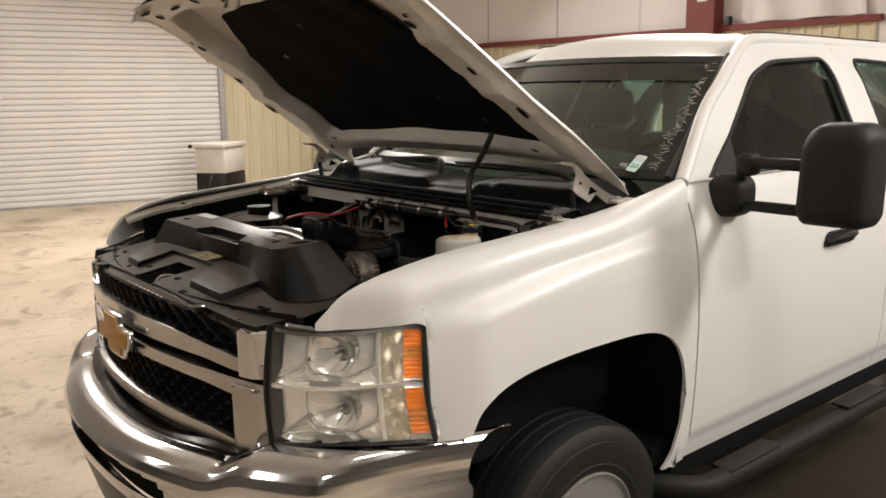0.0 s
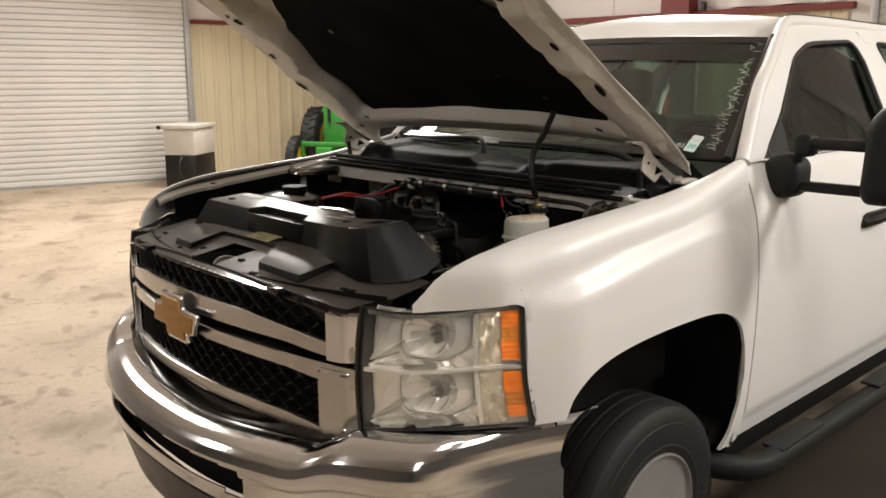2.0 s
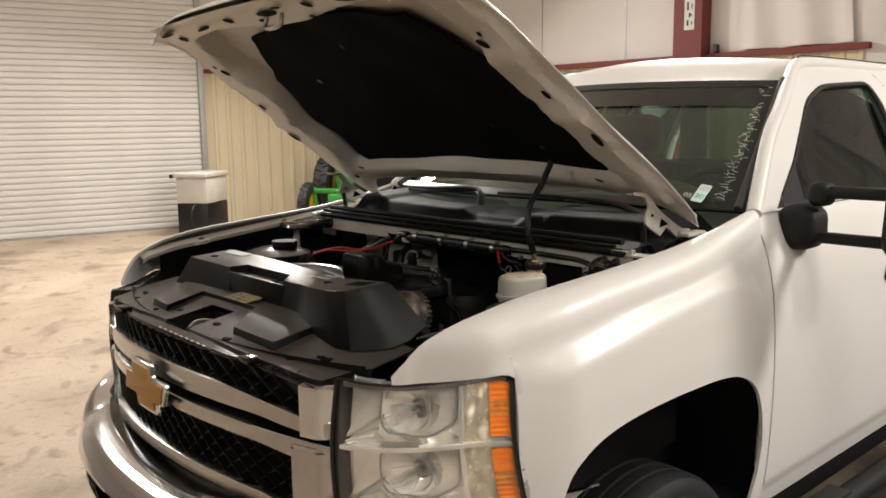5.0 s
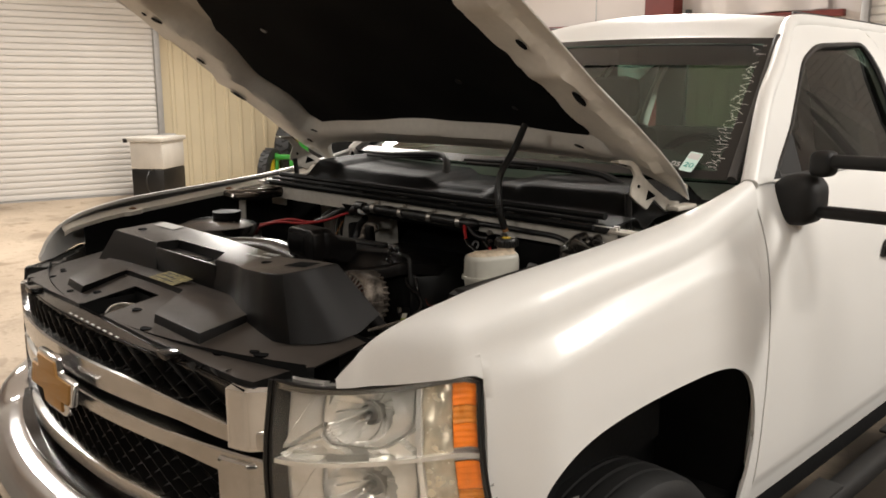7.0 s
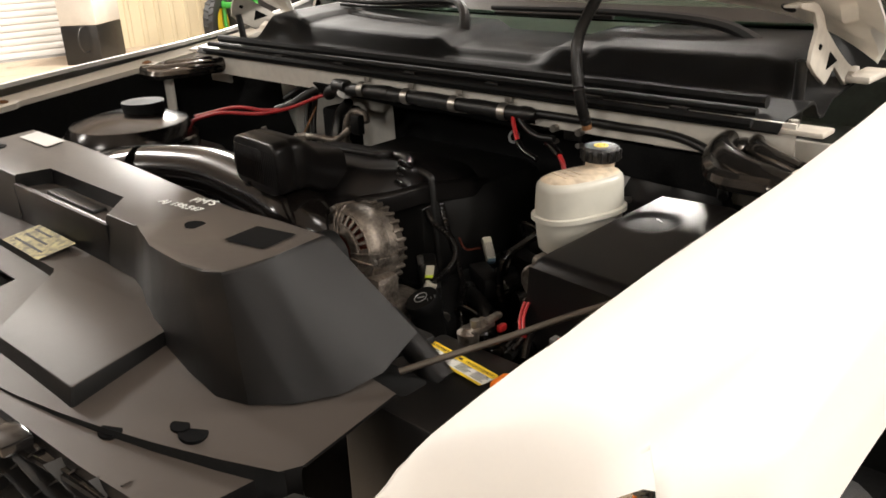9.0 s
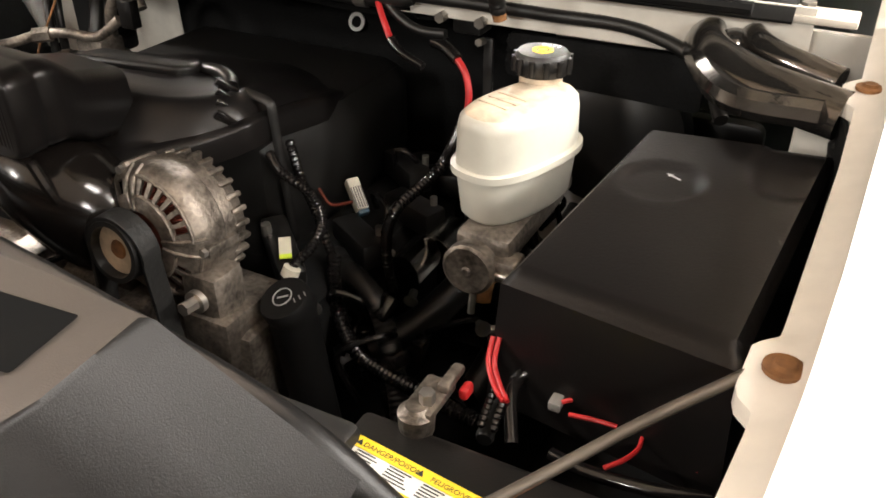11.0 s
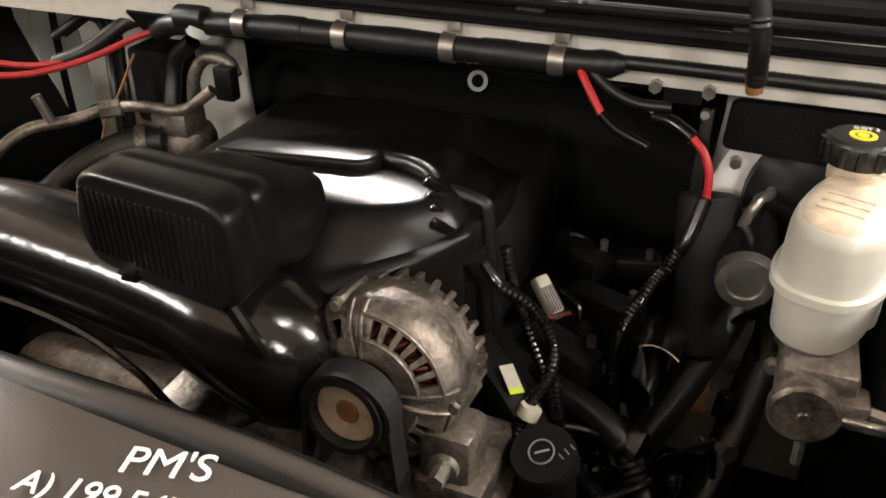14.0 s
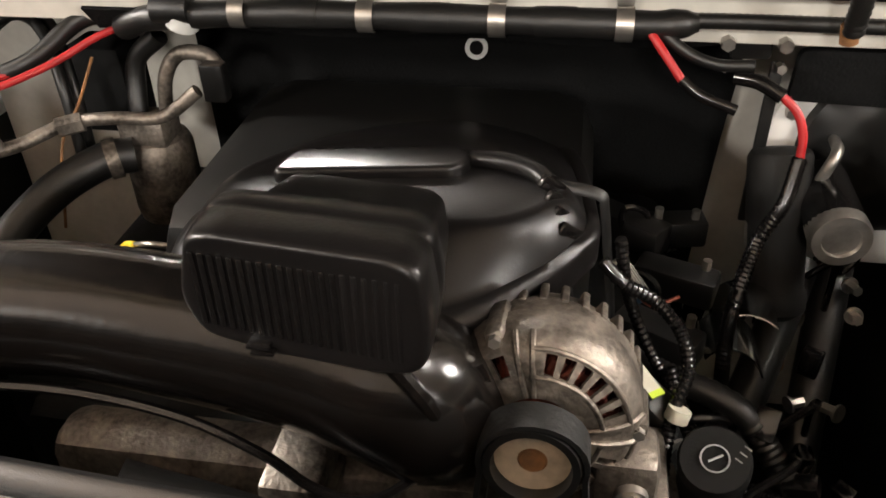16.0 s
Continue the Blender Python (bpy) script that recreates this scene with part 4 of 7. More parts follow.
Z1, Z2, Z3, Z4, Z5, Z6 = (1.128, 1.107, 1.084), (1.070, 1.066, 1.046), (1.043, 1.036, 1.028), (1.005, 0.998, 0.977), (0.883, 0.874, 0.850), (0.848, 0.835, 0.815)
grille = part("grille", gbar(-0.66, 0.66, Z1, Z2), CHROME2, truck, "chrome grille with black diamond mesh")
part("bar", gbar(-0.655, 0.655, Z3, Z4), CHROME2, grille)
part("bar", gbar(-0.645, 0.645, Z5, Z6), CHROME2, grille)
for s in (1, -1):
    def pillow(x0, x1, low, high, name, mt, bend=0.632, soft=0.007):
        """A chrome piece with rounded borders that turns back towards the lamp."""
        us = [0, 0.015, 0.04, 0.09] + lin(0.14, 0.86, 14) + [0.91, 0.96, 0.985, 1]

        def fn(u, v):
            x = x0 + (x1 - x0) * u
            z0, z1 = low(x), high(x)
            z = z0 + (z1 - z0) * v
            e = min((x - x0), (x1 - x), (z - z0), (z1 - z))
            back = 0.020 * (1 - smoothstep(e / soft)) ** 2
            return Vector((s * x, grille_y(x) - 0.009 + back + 0.95 * max(0, x - bend) + 2.0 * max(0, x - 0.665) ** 1.2 * 0.3, z))
        return part(name, grid(B(), fn, us, us, 0.006), mt, grille, angle=50)
    pillow(0.582, 0.690, lambda x: 1.036 - 0.02 * (x - 0.58), lambda x: 1.166 - 0.04 * (x - 0.58), "end_piece", CHROME)
    pillow(0.556, 0.676, lambda x: 0.812 + 0.35 * max(0, x - 0.64), lambda x: 1.020 - 0.02 * (x - 0.56), "end_piece", CHROME2)
part("backing", grid(B(), lambda x, z: Vector((x, grille_y(x) + 0.075, z)), lin(-0.68, 0.68, 20), (0.80, 1.2)), DARK, grille)
# diamond mesh: crossing strips
bm = B()
for z0, z1, hx in ((0.862, 1.004, 0.585), (1.07, 1.182, 0.60)):
    h = z1 - z0
    for dirn in (1, -1):
        for k in range(-34, 35):
            xa = k * 0.060
            pts = []
            for i in range(5):
                f = i / 4
                x = xa + dirn * (f - 0.5) * h * 1.35
                if abs(x) < hx:
                    pts.append((x, f))
            if len(pts) < 2:
                continue
            a = [Vector((x, grille_y(x) + 0.022 + 0.004 * dirn, z0 + h * f)) for x, f in pts]
            w = 0.0015
            vs1 = [bm.verts.new(p + Vector((-w, 0, 0))) for p in a]
            vs2 = [bm.verts.new(p + Vector((w, 0, 0))) for p in a]
            vs3 = [bm.verts.new(p + Vector((0, 0.022, 0))) for p in a]
            for i in range(len(a) - 1):
                bm.faces.new((vs1[i], vs1[i + 1], vs2[i + 1], vs2[i]))
                bm.faces.new((vs1[i], vs1[i + 1], vs3[i + 1], vs3[i]))
                bm.faces.new((vs2[i], vs2[i + 1], vs3[i + 1], vs3[i]))
part("mesh_insert", bm, BLK, grille, "black diamond mesh")
# thin shiny strip between the grille and the cover
def strip_fn(x, v):
    f = cover_front(min(0.6, max(-0.6, x))) + 0.008
    g = min(grille_y(x) + 0.028, f - 0.014)
    return Vector((x, g + (f - g) * v, 1.196 - 0.09 * x * x + (0.0 if v > 0 else -0.006)))


part("top_strip", grid(B(), strip_fn, lin(-0.625, 0.625, 36), (0.0, 0.04, 0.5, 1.0), 0.003), BLKGLOSS, grille, "shiny black strip above the grille")
part("strip_edge", tube(B(), [strip_fn(x, 0) for x in lin(-0.61, 0.61, 14)], 0.0035, 6, 2), BLKGLOSS, grille)
for k in range(9):
    x = -0.03 + 0.033 * k
    part("dash", box(B(), (x, -0.072, 1.1955), (x + 0.014, -0.068, 1.1975)), PAPER, grille)
for x in (-0.37, 0.40):
    part("clip", box(B(), (x - 0.024, grille_y(x) + 0.012, 1.182), (x + 0.024, grille_y(x) + 0.045, 1.196), 0.003), BLKGLOSS, grille)
# emblem: plain cross shape in gold, chrome edge
EM = Matrix.Translation((0.0, -0.122, 1.05)) @ Matrix(((1, 0, 0, 0), (0, 0, -1, 0), (0, 1, 0, 0), (0, 0, 0, 1)))
cross = [(-0.075, 0.068), (0.045, 0.068), (0.052, 0.030), (0.142, 0.030), (0.118, -0.034), (0.073, -0.034), (0.078, -0.066), (-0.045, -0.066), (-0.05, -0.034), (-0.138, -0.034), (-0.118, 0.030), (-0.07, 0.030)]
em = part("emblem", prism(B(), rounded(cross, 0.008, 3), 0.014, EM, 0.004), CHROME, grille, "gold cross-shaped emblem with a chrome edge")
part("emblem_face", prism(B(), rounded([(x * 0.91, y * 0.84) for x, y in cross], 0.005, 3), 0.005, EM @ Matrix.Translation((0, 0, 0.014)), 0.003), GOLD, em, "gold textured face")

# ---- headlamps ----
DULL = mat("lamp_reflector", (0.88, 0.86, 0.82), 0.15, 0.66, vary=0.15, scale=25, bump=0.15, bscale=30)
FROST = mat("lamp_frost", (0.62, 0.55, 0.43), 0.25, 0.5, vary=0.3, scale=45, bump=0.25, bscale=60)
SMOKEBLK = mat("lamp_edge", (0.03, 0.03, 0.028), 0.2, vary=0.2)
SMOKE = mat("lamp_bezel", (0.25, 0.24, 0.22), 0.35, 0.3, vary=0.2)
for s in (1, -1):
    def hf(u, v, off=0.0):
        """A place on the lamp's face: u outwards, v up, off inwards."""
        x = 0.683 + 0.252 * u + 0.053 * u * (1 - v)
        y = 0.040 + 0.285 * u ** 1.35 - 0.012 * (1 - v) - 0.012 * math.sin(math.pi * v)
        top = 0.306 - 0.030 * u + 0.018 * u * u - 0.010 * math.sin(math.pi * min(1, u * 1.15)) - 0.014 * smoothstep((u - 0.93) / 0.07)
        z = 0.882 + 0.02 * u + top * v
        return Vector((s * (x - off * 0.45 * u), y + off, z))

    def facets(u, w, k):
        """Depth of the cut reflector at u outwards, w up one of the two cells."""
        u = interp(u, (0, 0.26, 0.71, 1), (0, 0.20, 0.64, 1))
        if u < 0.20:
            n = int((math.atan2(w - 0.05, u + 0.02) + 0.3) * 4.2)
            return 0.020 + 0.030 * ((n * 0.37) % 1) + 0.06 * u * ((n % 2) - 0.3)
        if u > 0.64:
            n = int(w * 4)
            return 0.024 + 0.010 * ((w * 4) % 1) + 0.004 * (n % 2)
        floor_w = interp(u, (0.20, 0.26, 0.34, 0.46, 0.54, 0.63), (0.42, 0.22, 0.20, 0.14, 0.22, 0.36))
        if w < floor_w:
            n = int(u * 11 + w * 3)
            return 0.014 + 0.012 * (n % 3) + 0.02 * (floor_w - w)
        d = ((u - 0.36) / 0.155) ** 2 + ((w - 0.62) / 0.42) ** 2
        if d < 1:
            n = int((math.atan2(w - 0.62, (u - 0.36) * 2.4) + 3.2) * 2.2)
            return 0.040 + 0.030 * (1 - d) + 0.006 * (n % 2)
        return 0.030 + 0.05 * max(0, u - 0.50) * 0.6 + 0.010 * abs(w - 0.6)

    def shell(u, v):
        k = 0 if v < 0.495 else 1
        w = (v - 0.015) / 0.48 if k == 0 else (v - 0.505) / 0.48
        return hf(u, v, facets(u, max(0, min(1, w)), k))
    hl = part("headlamp", grid(B(), shell, lin(0, 1, 110), lin(0, 1, 110)), DULL, truck, "clear stacked headlamp with amber side lamps", angle=20)
    ln = part("lens", grid(B(), hf, lin(0, 1, 24), lin(0, 1, 14), 0.003), LENS, hl)
    ln.visible_shadow = False
    # edge of the lamp
    loop = [hf(u, 0) for u in lin(0, 1, 8)] + [hf(1, v) for v in lin(0.1, 1, 6)] + [hf(u, 1) for u in lin(0.9, 0, 8)] + [hf(0, v) for v in lin(0.9, 0, 6)]
    part("bezel", tube(B(), loop, 0.0032, 8, 2), BLK, hl, "dark seal round the lens")
    part("edge_band", grid(B(), lambda u, v: hf(u, v, -0.0015), lin(0.984, 1.0, 4), lin(0.0, 0.985, 16), 0.003), SMOKEBLK, hl, "dark outer edge of the lens")
    part("top_trim", grid(B(), lambda u, v: hf(u, v, 0.004), lin(0.02, 0.96, 24), lin(0.955, 0.99, 4), 0.003), CHROME2, hl, "bright strip along the top")
    part("side_wall", grid(B(), lambda k, d: loop[int(k)] + Vector((-s * 0.06 * d * smoothstep((abs(loop[int(k)].x) - 0.7) / 0.2), 0.075 * d, -0.012 * d)), range(len(loop)), (0, 1)), SMOKEBLK, hl)
    for v0 in (0.05, 0.53):
        # bulb with its shield
        c = hf(0.424, v0 + 0.245, 0.062)
        ax = Vector((s * 0.35, -1.0, 0.05)).normalized()
        m = Matrix.Translation(c) @ ax.to_track_quat("Z", "Y").to_matrix().to_4x4()
        part("bulb_socket", lathe(B(), [(0.024, -0.02), (0.023, 0.0), (0.019, 0.004), (0.015, -0.004), (0.0, -0.006)], m, 20), SMOKE, hl)
        part("bulb", lathe(B(), [(0.0, 0.034), (0.006, 0.031), (0.008, 0.02), (0.008, -0.006)], m, 14), CHROME, hl)
        rim = [(0.205, v0 + 0.43), (0.195, v0 + 0.30), (0.205, v0 + 0.19), (0.245, v0 + 0.105), (0.34, v0 + 0.085), (0.46, v0 + 0.055), (0.54, v0 + 0.09), (0.615, v0 + 0.155), (0.632, v0 + 0.27), (0.636, v0 + 0.42)]
        part("bowl_rim", tube(B(), [hf(p[0] + 0.065, p[1], 0.020) for p in rim], 0.0024, 6, 3), SMOKE, hl, "dark edge of the reflector bowl")
        part("pocket", grid(B(), lambda u, v: hf(u, v, 0.013), lin(0.30, 0.50, 8), lin(v0 - 0.015, v0 + 0.035, 3), 0.002), SMOKE, hl)
        part("shield_edge", tube(B(), [hf(0.425 + 0.115 * math.sin(a), v0 + 0.245 - 0.15 * math.cos(a), 0.026) for a in lin(0.5, 2.7, 10)], 0.0020, 6, 2), SMOKE, hl)
        # amber side lamp in blocks
        for a0, a1, mt in (((0.015, 0.16, AMBER), (0.165, 0.27, AMBERDK), (0.275, 0.415, AMBER)) if v0 > 0.3 else ((0.02, 0.12, AMBER), (0.125, 0.22, AMBERDK), (0.225, 0.40, AMBER))):
            bm = grid(B(), lambda u, v: hf(u, v, 0.012 + 0.0008 * math.sin(v * 160)), lin(0.868, 0.966, 5), lin(v0 + a0, v0 + a1, 14), 0.006)
            part("amber_lamp", bm, mt, hl, "amber turn lamp")
    part("divider", grid(B(), lambda u, k: hf(u, 0.485 + (0.0, 0.0, 0.03, 0.03)[int(k)], (0.05, 0.006, 0.006, 0.05)[int(k)]), lin(0.01, 0.98, 14), range(4)), DULL, hl)
    part("marker_reflector", grid(B(), lambda u, v: hf(u, v, 0.018 + 0.004 * math.sin(u * 55) * math.sin(v * 21)), lin(0.735, 0.858, 14), lin(0.02, 0.97, 40), 0.003), FROST, hl, "yellowed frosted reflector")
    for uu in (0.712,):
        part("divider", grid(B(), lambda v, k: hf(uu + (0.0, 0.0, 0.02, 0.02)[int(k)], v, (0.05, 0.012, 0.012, 0.05)[int(k)]), lin(0.02, 0.98, 10), range(4)), DULL, hl)
    part("corner_trim", tube(B(), [hf(0, 0, -0.004) + Vector((-s * 0.008, 0, -0.02)), hf(0, 0.5, -0.004) + Vector((-s * 0.010, 0, 0)), hf(0, 1, -0.004) + Vector((-s * 0.008, 0, 0.0))], 0.006, 6), BLK, truck)
    part("bumper_gap", grid(B(), lambda u, v: hf(u, 0, 0.01 + 0.05 * v) + Vector((0, 0, -0.012 - 0.02 * v)), lin(0, 1, 8), (0, 1), 0.006), BLK, truck)

# ---- cover over the radiator ----


def base_z(x, y):
    return 1.206 - 0.09 * x * x + 0.16 * y


def plate_z(x, y):
    return 1.228 + 0.12 * (y - 0.04) - 0.06 * x * x


def top_z(x, y):
    d = x - 0.235 - (y - 0.214) * 0.619
    return 1.313 + 0.1 * (y - 0.21) + 0.115 * max(0.0, d)


def loft(top, foot, bevel, seg=2, crease=None):
    """A raised body between a top outline and a foot outline, its top creased from one corner to another."""
    bm = B()
    a = [bm.verts.new(p) for p in top]
    b = [bm.verts.new(p) for p in foot]
    n = len(a)
    rim = [(a[i], a[(i + 1) % n]) for i in range(n)]
    if crease:
        i, j = crease
        bm.faces.new(a[i:j + 1])
        bm.faces.new(a[j:] + a[:i + 1])
    else:
        bm.faces.new(a)
    for i in range(n):
        bm.faces.new((a[i], b[i], b[(i + 1) % n], a[(i + 1) % n]))
    edges = [bm.edges.get(e) for e in rim]
    bmesh.ops.bevel(bm, geom=edges, offset=bevel, segments=seg, affect="EDGES", profile=0.5, clamp_overlap=True)
    return bm


bm = B()
cxs = sorted(set(lin(-0.67, 0.67, 67) + [-0.075, 0.06]))
cts = (-0.2, -0.1, -0.03, 0.0, 0.02, 0.06, 0.12, 0.2, 0.3, 0.40, 0.48, 0.52, 0.7, 1.0)


def base_fn(x, t):
    f = cover_front(x)
    if t < 0:
        k = {-0.2: (0.004, -0.05), -0.1: (-0.001, -0.03), -0.03: (0.0, -0.006)}[t]
        return Vector((x, f + k[0], base_z(x, f) + k[1]))
    y = f + (0.26 - f) * t + 0.003
    return Vector((x, y, base_z(x, y)))


grid(bm, base_fn, cxs, cts)
gone = [f for f in bm.faces if -0.075 < f.calc_center_median().x < 0.06 and f.calc_center_median().y < 0.108]
bmesh.ops.delete(bm, geom=gone, context="FACES")
bmesh.ops.recalc_face_normals(bm, faces=bm.faces)
bmesh.ops.solidify(bm, geom=bm.faces[:], thickness=0.004)
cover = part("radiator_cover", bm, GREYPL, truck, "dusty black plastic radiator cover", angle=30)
part("latch_well", grid(B(), lambda x, k: Vector((x, (-0.02, -0.02, 0.112, 0.112)[int(k)], (1.15, 1.14, 1.14, 1.21)[int(k)])), lin(-0.08, 0.065, 4), range(4)), DARK, cover)
for x in (-0.078, 0.063):
    part("latch_well", grid(B(), lambda y, z: Vector((x, y, z)), (-0.03, 0.112), (1.14, 1.203)), DARK, cover)
# raised plate round the latch
pl = rounded([(-0.30, 0.028), (-0.165, 0.014), (-0.215, 0.150), (0.115, 0.148), (0.212, 0.028), (0.405, 0.036), (0.388, 0.182), (0.34, 0.23), (-0.46, 0.235)], 0.006, 3)
cxm = sum(x for x, y in pl) / len(pl)
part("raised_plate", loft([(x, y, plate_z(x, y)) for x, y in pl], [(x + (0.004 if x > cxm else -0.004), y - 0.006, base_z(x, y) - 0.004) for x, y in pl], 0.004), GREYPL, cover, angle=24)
# high rear body with a pocket in its front
TOPS = [(-0.430, 0.213), (-0.150, 0.210), (-0.128, 0.262), (0.125, 0.262), (0.160, 0.212), (0.235, 0.214), (0.275, 0.207), (0.315, 0.189), (0.350, 0.176), (0.400, 0.166), (0.455, 0.157), (0.505, 0.152), (0.532, 0.160), (0.546, 0.185), (0.549, 0.215), (0.547, 0.25), (0.549, 0.285), (0.43, 0.302), (0.30, 0.319), (0.03, 0.334), (-0.22, 0.345), (-0.40, 0.345)]
FEET = [(-0.478, 0.178, 1.225), (-0.150, 0.204, 1.24), (-0.125, 0.258, 1.29), (0.122, 0.258, 1.29), (0.160, 0.204, 1.24), (0.228, 0.204, 1.24), (0.270, 0.194, 1.238), (0.312, 0.176, 1.23), (0.350, 0.163, 1.222), (0.400, 0.152, 1.214), (0.462, 0.143, 1.208), (0.520, 0.139, 1.204), (0.562, 0.152, 1.204), (0.600, 0.182, 1.206), (0.632, 0.222, 1.212), (0.650, 0.265, 1.225), (0.656, 0.312, 1.256), (0.45, 0.325, 1.25), (0.305, 0.337, 1.25), (0.03, 0.352, 1.25), (-0.22, 0.362, 1.25), (-0.44, 0.375, 1.24)]
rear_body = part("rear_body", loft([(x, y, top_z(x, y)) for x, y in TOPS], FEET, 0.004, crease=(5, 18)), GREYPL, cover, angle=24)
part("pocket_lip", box(B(), (-0.156, 0.2065, 1.235), (0.166, 0.216, 1.300), 0.003), GREYPL, rear_body)
part("pocket_floor", box(B(), (-0.156, 0.212, 1.28), (0.166, 0.265, 1.2925), 0.002), GREYPL, rear_body)
part("pocket_rib", box(B(), (-0.075, 0.226, 1.29), (0.085, 0.248, 1.298), 0.002), BLK, rear_body)


# dark disc laid on the surface in place of a hole's shade
def dark_oval(x, y, z, a, b, under):
    lathe(bm := B(), [(1.0, -0.003), (1.0, 0.0012), (0.0, 0.0012)], Matrix.Translation((x, y, z)) @ Matrix.Diagonal((a, b, 1, 1)), 20)
    part("hole", bm, VOID, under)


for x, y, r in ((0.234, -0.002, 0.016), (0.105, 0.036, 0.015), (0.475, 0.040, 0.015), (0.528, 0.090, 0.012), (0.548, 0.093, 0.018), (-0.13, 0.037, 0.014), (-0.225, 0.004, 0.012), (-0.50, 0.085, 0.013), (-0.535, 0.095, 0.011), (-0.47, 0.045, 0.012)):
    dark_oval(x, y, base_z(x, y), r, r * 0.8, cover)
for x, y in ((0.335, 0.247), (-0.352, 0.262)):
    dark_oval(x, y, top_z(x, y), 0.017, 0.012, cover)
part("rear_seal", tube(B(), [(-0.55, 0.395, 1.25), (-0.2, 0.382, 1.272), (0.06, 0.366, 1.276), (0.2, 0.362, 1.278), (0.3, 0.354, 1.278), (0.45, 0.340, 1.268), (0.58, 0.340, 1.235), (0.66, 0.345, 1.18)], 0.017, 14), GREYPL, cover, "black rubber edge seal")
# flat dark square on the top; the recess itself is not sunk
bm = B()
vs = [bm.verts.new((x, y, top_z(x, y) + 0.0014)) for x, y in rounded([(0.436, 0.224), (0.519, 0.222), (0.513, 0.271), (0.431, 0.274)], 0.003, 2)]
bm.faces.new(vs)
part("recess", bm, VOID, cover, "flat dark square for the shade of a recess")
LAB = mat("faded_label", (0.30, 0.26, 0.10), 0.5, vary=0.6, scale=90, mottle=0.7)
part("faded_label", grid(B(), lambda x, v: Vector((x, 0.145 + 0.058 * v, plate_z(x, 0.145 + 0.058 * v) + 0.0015)), lin(-0.07, 0.06, 5), lin(0, 1, 4)), LAB, cover, "faded yellow label")
for k in range(3):
    part("label_line", grid(B(), lambda x, v: Vector((x, 0.157 + 0.016 * k + 0.004 * v, plate_z(x, 0.157 + 0.016 * k + 0.004 * v) + 0.0026)), (-0.055, 0.045 - 0.02 * k), (0, 1)), INK, cover)
part("chrome_label", grid(B(), lambda x, y: Vector((x, y, top_z(x, y) + 0.002)), (-0.37, -0.25), (0.305, 0.34)), PAPER, cover, "pale sticker")
lt = part("hood_latch", box(B(), (-0.06, -0.005, 1.150), (0.045, 0.06, 1.172), 0.004), STEEL, truck, "steel hood latch")
part("latch_hook", tube(B(), [(-0.02, 0.0, 1.165), (-0.01, 0.02, 1.195), (0.0, 0.05, 1.20), (0.01, 0.08, 1.185)], 0.005, 8), STEEL, lt)
part("latch_lever", box(B(), (-0.05, 0.055, 1.165), (0.03, 0.085, 1.19), 0.004), BLKGLOSS, lt)
part("latch_spring", tube(B(), [(-0.055, 0.03, 1.175), (-0.03, 0.06, 1.19), (0.0, 0.09, 1.186), (0.03, 0.10, 1.18)], 0.006, 8, 6, 0.001, 0.005), STEEL, lt)
# chalk note on the cover
for txt, x, y, turn, size in (("PM'S", 0.256, 0.302, 13, 0.0235), ("A) 199,547", 0.236, 0.278, 8, 0.0185)):
    lettering(txt, Matrix.Translation((x, y, top_z(x, y) + 0.002)) @ Matrix.Rotation(radians(turn), 4, "Z"), size, CHALK, cover, "chalk_note")
# ---- engine bay: shell ----
FW = [(0.952, 1.378), (0.957, 1.316), (1.0, 1.306), (1.17, 1.288), (1.205, 1.25), (1.21, 1.10), (1.21, 0.5)]
FL = list(np.cumsum([0] + [math.hypot(b[0] - a[0], b[1] - a[1]) for a, b in zip(FW, FW[1:])]))


def fire_pt(x, d, off=0.0):
    y, z = interp(d, FL, [p[0] for p in FW]), interp(d, FL, [p[1] for p in FW])
    return Vector((x, y - off * 0.8, z - off * 0.4 if d > FL[1] else z))


BAYWHITE = mat("bay_paint", (0.60, 0.57, 0.51), 0.4, vary=0.18, scale=9, coat=0.2)
fw = part("firewall", grid(B(), lambda x, d: fire_pt(x * (1 if d < FL[4] else 0.82), d), lin(-0.80, 0.80, 24), FL, 0.004), BAYWHITE, truck, "white painted firewall")


def mat_half(d):
    return interp(d, (0.0, 0.085, 0.105, 0.28, 0.34, 0.42, 0.7, 1.0), (0.325, 0.33, 0.43, 0.44, 0.445, 0.44, 0.42, 0.44))


part("insulation_mat", grid(B(), lambda u, d: fire_pt(-0.30 + u * (0.30 + mat_half(d)), d, 0.015 + 0.003 * math.sin(u * 14 + d * 20)), lin(0, 1, 30), lin(0.046, FL[-1], 26), 0.004), PAD, fw, "black sound mat on the firewall")
p = Vector((0.10, 1.181, 1.21))
ws = part("washer", lathe(B(), [(0.0095, 0), (0.0095, 0.003), (0.0155, 0.003), (0.0155, 0)], Matrix.Translation(p) @ Matrix.Rotation(radians(72), 4, "X"), 20), PAPER, fw, "white washer round a stud")
part("stud", cyl(B(), p + Vector((0, 0.03, -0.010)), p + Vector((0, -0.001, 0.0005)), 0.0097, n=14), PAD, ws)
